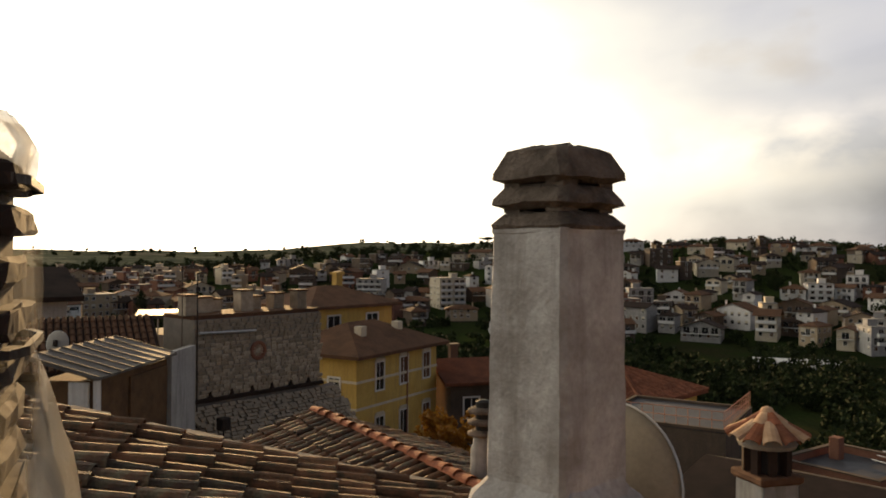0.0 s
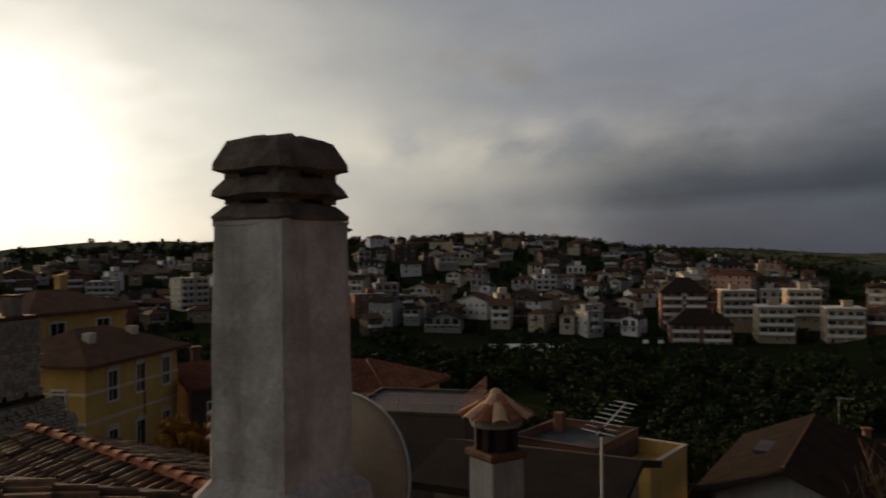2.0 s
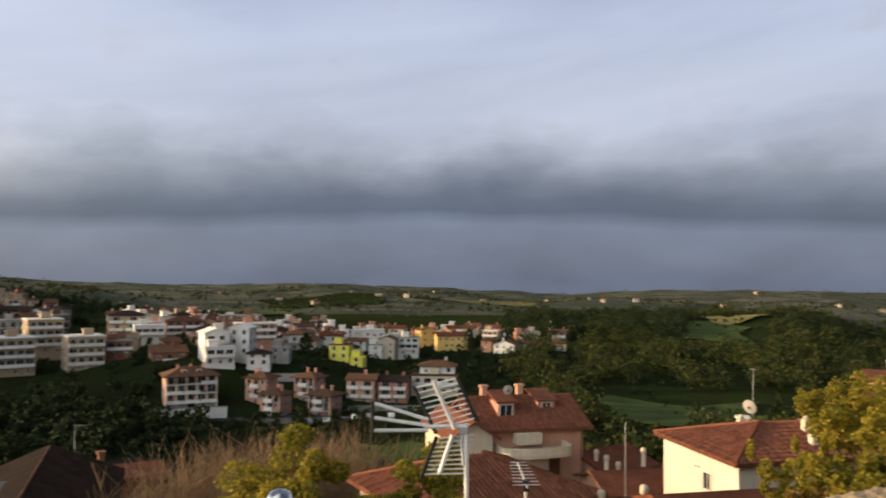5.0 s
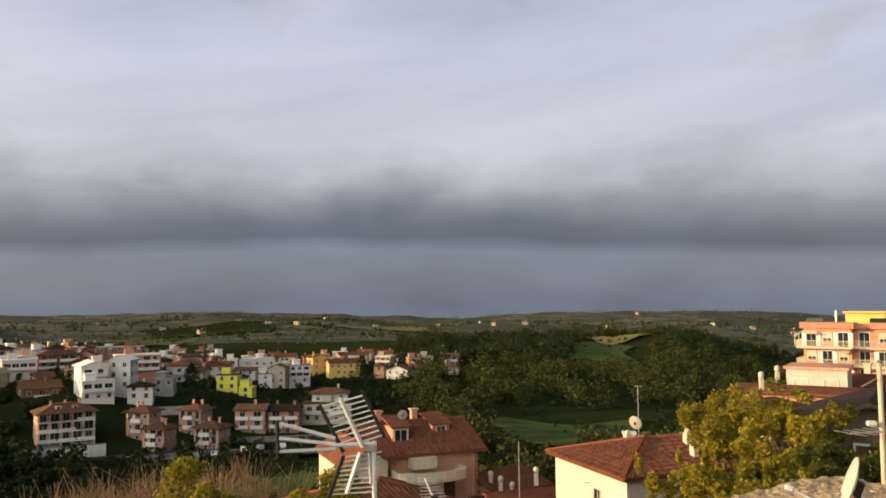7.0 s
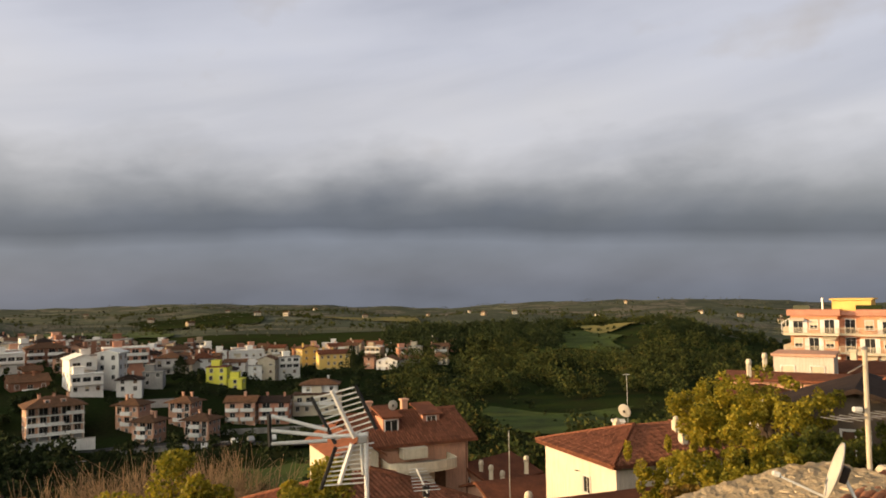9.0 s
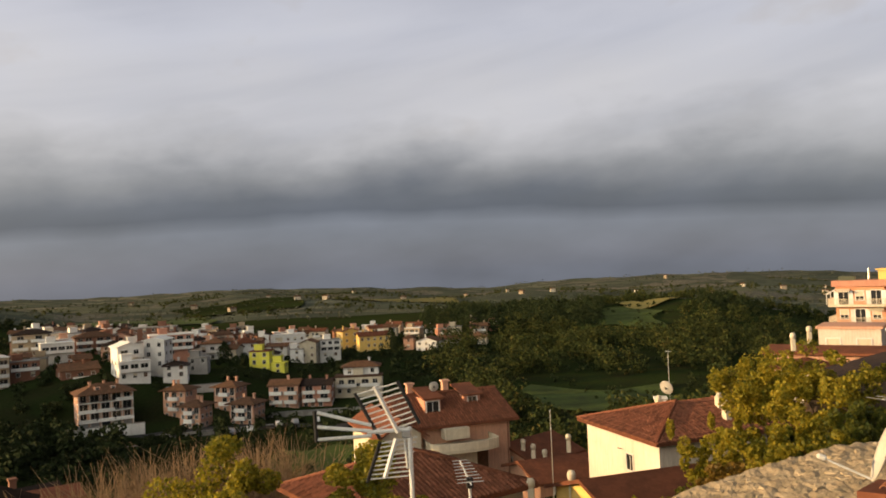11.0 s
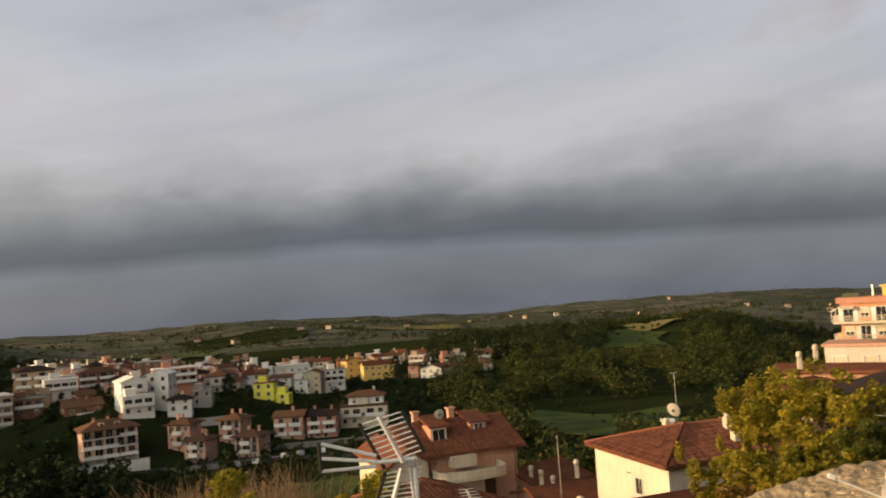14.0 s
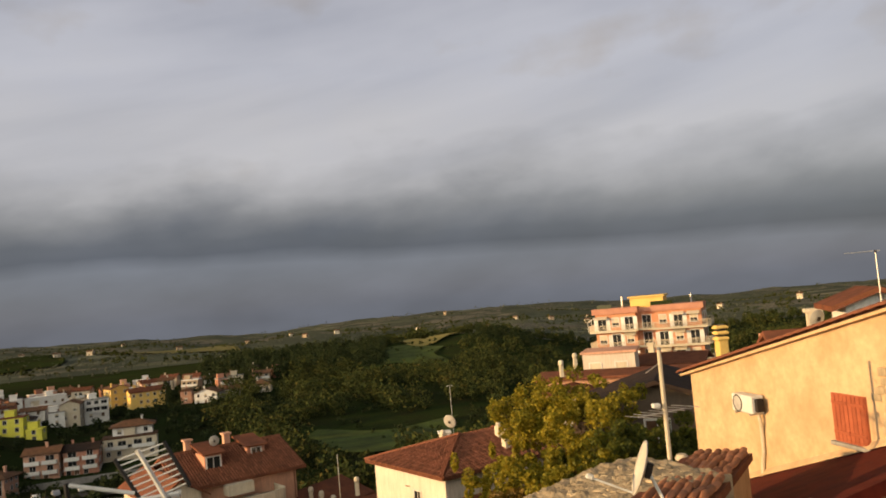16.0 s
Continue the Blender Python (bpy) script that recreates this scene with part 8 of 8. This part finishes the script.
def rubble_top():
    """The broad rubble top of an old wall: a lumpy bed with stones half sunk in it."""
    a, b = spot(97.2, 10.4), spot(108.0, 11.9)
    along = b - a
    w = along.length
    rz = math.degrees(math.atan2(along.y, along.x))
    m = Matrix.Translation((a.x, a.y, -3.50)) @ pose(0, 0, 0, 0, 0, rz)
    ob = thing("rubble_wall", m, "broad old wall topped with rubble and mortar", "wall")
    rng = random.Random(8)

    def bed(x):
        return 0.66 * min(1.0, max(0.0, (x + 0.3) / (w + 0.6))) ** 0.75

    bm = bmesh.new()
    nx, ny = 90, 44
    top = []
    for i in range(nx + 1):
        row = []
        for j in range(ny + 1):
            x, y = -0.4 + (w + 1.5) * i / nx, -0.25 + 2.0 * j / ny
            n = noise.noise(Vector((x * 5, y * 5, 0))) * 0.035 + noise.noise(Vector((x * 13, y * 13, 4))) * 0.022
            row.append(bm.verts.new((x, y, bed(x) + n)))
        top.append(row)
    for i in range(nx):
        for j in range(ny):
            bm.faces.new((top[i][j], top[i + 1][j], top[i + 1][j + 1], top[i][j + 1]))
    edge = [r[0] for r in top] + top[-1][1:] + [r[-1] for r in top[::-1]][1:] + top[0][::-1][1:-1]
    low = [bm.verts.new((v.co.x, v.co.y, -4.5)) for v in edge]
    for i in range(len(edge)):
        k = (i + 1) % len(edge)
        bm.faces.new((edge[i], low[i], low[k], edge[k]))
    part("core", bm, M_RUBBLE, ob)
    kinds = []
    for k in range(6):
        bm = bmesh.new()
        box(bm, (-0.11, -0.08, -0.05), (0.11, 0.08, 0.035))
        for v in bm.verts:
            v.co += Vector((rng.uniform(-0.035, 0.035), rng.uniform(-0.03, 0.03), rng.uniform(-0.02, 0.02)))
        bevel(bm, 0.02)
        kinds.append(to_mesh(bm, M_RUBBLE))
    for i in range(110):
        x, y = rng.uniform(-0.3, w + 1.0), rng.uniform(-0.2, 1.7)
        k = rng.uniform(0.35, 0.95)
        part("stone", rng.choice(kinds), None, ob, at=pose(x, y, bed(x) - 0.012, rng.uniform(-9, 9), rng.uniform(-9, 9), rng.uniform(0, 180)) @ Matrix.Diagonal((k, k * 0.8, 0.6, 1)))


rubble_top()
d2 = dish("satellite_dish", Matrix.Translation(spot(106.5, 10.9, -2.36)) @ pose(0, 0, 0, 66, 0, -20) @ pose(0, 0, 0, 180, 0, 180), 0.33, M_DISH, "pale satellite dish on a bent tube", 0.10, arm=False)
d2.matrix_basis = Matrix.Translation(spot(107.0, 10.9, -2.38)) @ (Vector((0.18, 0.93, 0.34)).to_track_quat("Z", "Y").to_matrix().to_4x4())
part("arm", rod(bmesh.new(), (0, -0.34, 0.05), (0.0, -0.30, 0.62), 0.015), M_PLASTIC, d2)
part("feed_horn", lathe(bmesh.new(), [(0.02, 0), (0.035, 0.02), (0.035, 0.09), (0.02, 0.11)], 12), M_PLASTIC, d2, at=pose(0, -0.29, 0.60))
part("bent_tube", rod(bmesh.new(), (0, -0.05, -0.08), (0.05, -0.42, -0.42), 0.022), M_PLASTIC, d2)


def aerial_pole():
    ob = thing("aerial_pole", pose(13.08, -4.43, 0), "tall pale pole with a small aerial and cable", "aerial pole")
    part("pole", rod(bmesh.new(), (0, 0, -4.2), (0, 0, -1.1), 0.04, 0.036, 12), M_CREAM, ob)
    part("cap", lathe(bmesh.new(), [(0.045, -1.1), (0.05, -1.08), (0.02, -1.05)], 12), M_CONC, ob)
    part("arm", rod(bmesh.new(), (-0.35, 0.55, -2.1), (0.3, -0.45, -2.14), 0.012, None, 6), M_METAL, ob)
    for i in range(7):
        t = i / 6
        x, y = -0.35 + 0.65 * t, 0.55 - 1.0 * t
        part("element", rod(bmesh.new(), (x - 0.22, y - 0.16, -2.1), (x + 0.22, y + 0.16, -2.1), 0.006, None, 5), M_METAL, ob)
    part("amplifier", bevel(box(bmesh.new(), (-0.14, 0.10, -2.03), (-0.04, 0.24, -1.95)), 0.02), M_PLASTIC, ob, "white amplifier box")
    part("short_arm", rod(bmesh.new(), (-0.3, 0.35, -1.42), (0.05, 0.0, -1.32), 0.01, None, 5), M_METAL, ob)
    bm = bmesh.new()
    pts = [(0.1, -0.06, -2.0), (0.13, -0.07, -2.6), (0.11, -0.06, -3.2), (0.12, -0.05, -4.1)]
    for p, q in zip(pts, pts[1:]):
        rod(bm, p, q, 0.012, None, 5)
    part("cable", bm, M_PLASTIC, ob)


aerial_pole()
vent_ = thing("vent_pipe", Matrix.Translation(spot(109.5, 15.2, -4.2)), "white vent pipe with a cap", "vent pipe")
part("pipe", lathe(bmesh.new(), [(0.075, 0), (0.075, 1.0)], 12), M_CREAM, vent_, smooth=True)
part("cap", lathe(bmesh.new(), [(0.12, 1.0), (0.13, 1.03), (0.08, 1.1)], 12), M_CREAM, vent_)
pot_ = thing("brick_pot", Matrix.Translation(spot(110.7, 15.6, -4.4)), "small round brick chimney pot", "chimney pot")
part("shaft", lathe(bmesh.new(), [(0.24, 0), (0.22, 0.9), (0.27, 0.93), (0.27, 1.0), (0.22, 1.03), (0.22, 1.12)], 16), M_BRICK, pot_)
part("opening", box(bmesh.new(), (-0.08, -0.25, 0.55), (0.08, -0.1, 0.85)), M_BLACK, pot_, at=pose(0, 0, 0, 0, 0, -110))

# roofs beyond the stucco house
house("house", facing(121.9, 38.0, -7.7, 12), 2.4, 3.0, 6.1, M_WHITE, M_ROOF, "front", "white house block above the roofs", seed=70, gap=3.5, chimneys=0)
house("house", facing(119.2, 44.0, -10.2, 10), 4.6, 5.0, 6.4, M_CREAM, M_ROOF, "gable", "cream house with a red roof", seed=71, pitch=0.25, gap=3.5)
house("house", facing(117.2, 52.0, -12.9, 15), 4.6, 5.0, 7.4, M_PINK, M_ROOF, "hip", "pink house with red roof", seed=72, pitch=0.28, gap=3.5)
yagi("television_aerial", Matrix.Translation(spot(122.6, 29.0, 0.35)) @ pose(0, 0, 0, 0, 0, 60), 0.9, 6, 0.8, "aerial on the white house", 2.4, M_METAL)
dish("satellite_dish", Matrix.Translation(spot(118.9, 38.0, -2.2)) @ pose(0, 0, 0, 70, 0, 100), 0.36, M_DISH, "white dish on a roof", 0.1, arm=False)
for i_, (b_, d_) in enumerate(((70, 1150), (75.5, 1250), (88, 1100), (97, 1200), (66, 1500), (80, 1750), (104, 1350), (61, 1100), (92, 1650), (107, 1900), (99, 1500), (101.5, 1420), (104, 1900), (84, 1300), (86.2, 1350), (57, 1500), (72, 1900), (110, 1300), (113, 1250), (116, 1400), (118, 1250), (63.5, 950), (68, 1050), (94, 2300), (83, 2100))):
    p_ = spot(b_, d_)
    house("farmhouse", facing(b_, d_, ground_z(p_.x, p_.y) + 1.5, (i_ * 37) % 60 - 30), 8, 7, 4.5, M_OCHRE if i_ % 2 else M_CREAM, M_ROOF_BROWN, "gable", "pale farmhouse far off among fields", seed=300 + i_, group="far farmhouses")


# ---- road, walls and cars below the salmon houses ----
def retaining(b0, b1, d, z, h, mat, label):
    a, b = spot(b0, d), spot(b1, d)
    v = b - a
    ob = thing("retaining_wall", Matrix.Translation((a.x, a.y, z)) @ pose(0, 0, 0, 0, 0, math.degrees(math.atan2(v.y, v.x))), label, "wall")
    part("wall", box(bmesh.new(), (0, -0.3, -4), (v.length, 0.3, h)), mat, ob)
    part("coping", box(bmesh.new(), (-0.1, -0.4, h), (v.length + 0.1, 0.4, h + 0.15)), M_CONC, ob)


retaining(52.8, 57.6, 236, -40.5, 2.6, M_WHITE, "white parapet wall in front of the apartment house")
retaining(58.5, 66.0, 229, -43.0, 2.4, M_CONC, "long concrete retaining wall along the road")
retaining(65.0, 75.0, 245, -42.5, 2.6, M_CONC, "long concrete retaining wall along the road")
retaining(53.0, 58.0, 222, -44.5, 3.0, M_CONC, "stained concrete retaining wall")
retaining(59, 64, 268, -35.0, 2.2, M_GREY, "grey garden wall")
draped("road", 57, 76, 222, 227, M_ASPHALT, "asphalt road below the salmon houses", 1.0)


def car(b, d, turn, mat, label):
    p = spot(b, d)
    ob = thing("car", Matrix.Translation((p.x, p.y, ground_z(p.x, p.y) + 1.1)) @ pose(0, 0, 0, 0, 0, turn), label, "car", "parked cars")
    prof = [(-2.0, 0.3), (2.0, 0.3), (2.05, 0.75), (1.2, 0.95), (0.6, 1.42), (-1.1, 1.45), (-1.9, 0.98), (-2.05, 0.7)]
    part("body", bevel(solid(bmesh.new(), [(x, -0.85, z) for x, z in prof], [(x, 0.85, z) for x, z in prof]), 0.08), mat, ob)
    for s in (-1, 1):
        part("window", solid(bmesh.new(), [(-1.4, s * 0.84, 1.0), (0.95, s * 0.84, 1.0), (0.5, s * 0.84, 1.34), (-1.05, s * 0.84, 1.36)], [(-1.4, s * 0.865, 1.0), (0.95, s * 0.865, 1.0), (0.5, s * 0.865, 1.34), (-1.05, s * 0.865, 1.36)]), M_GLASS, ob)
        for x in (-1.25, 1.25):
            part("wheel", rod(bmesh.new(), (x, s * 0.88, 0.32), (x, s * 0.66, 0.32), 0.32, None, 14), M_BLACK, ob)


M_CARW = material("white_car_paint", (0.75, 0.75, 0.74), (0.7, 0.7, 0.7), 0.25, 2, 10, 0.0, spec=0.6)
M_CARG = material("grey_car_paint", (0.25, 0.26, 0.28), (0.22, 0.23, 0.25), 0.25, 2, 10, 0.0, spec=0.6)
for b_, d_, t_, c_ in ((66.4, 225, 30, M_CARW), (67.5, 226, 30, M_CARG), (69.0, 226, 25, M_CARW), (63.2, 221, 30, M_CARG), (64.4, 222, 30, M_CARW), (72.5, 232, 20, M_CARW),
                       (26.2, 262, 60, M_CARW), (27.0, 262, 62, M_CARW), (27.9, 263, 66, M_CARG), (28.7, 262, 64, M_CARW), (29.6, 262, 64, M_CARW), (36.0, 280, 60, M_CARW), (37.0, 281, 60, M_CARW)):
    car(b_, d_, t_, c_, "white parked car by the road" if c_ is M_CARW else "grey parked car by the road")
sheds_ = house("greenhouse_shed", facing(27.8, 270, -37.0, 8), 26, 10, 3.2, M_WHITE, M_WHITE, "gable", "long low white-roofed shed in the valley", seed=90, pitch=0.12, chimneys=0, category="shed", gap=6, sides=False)
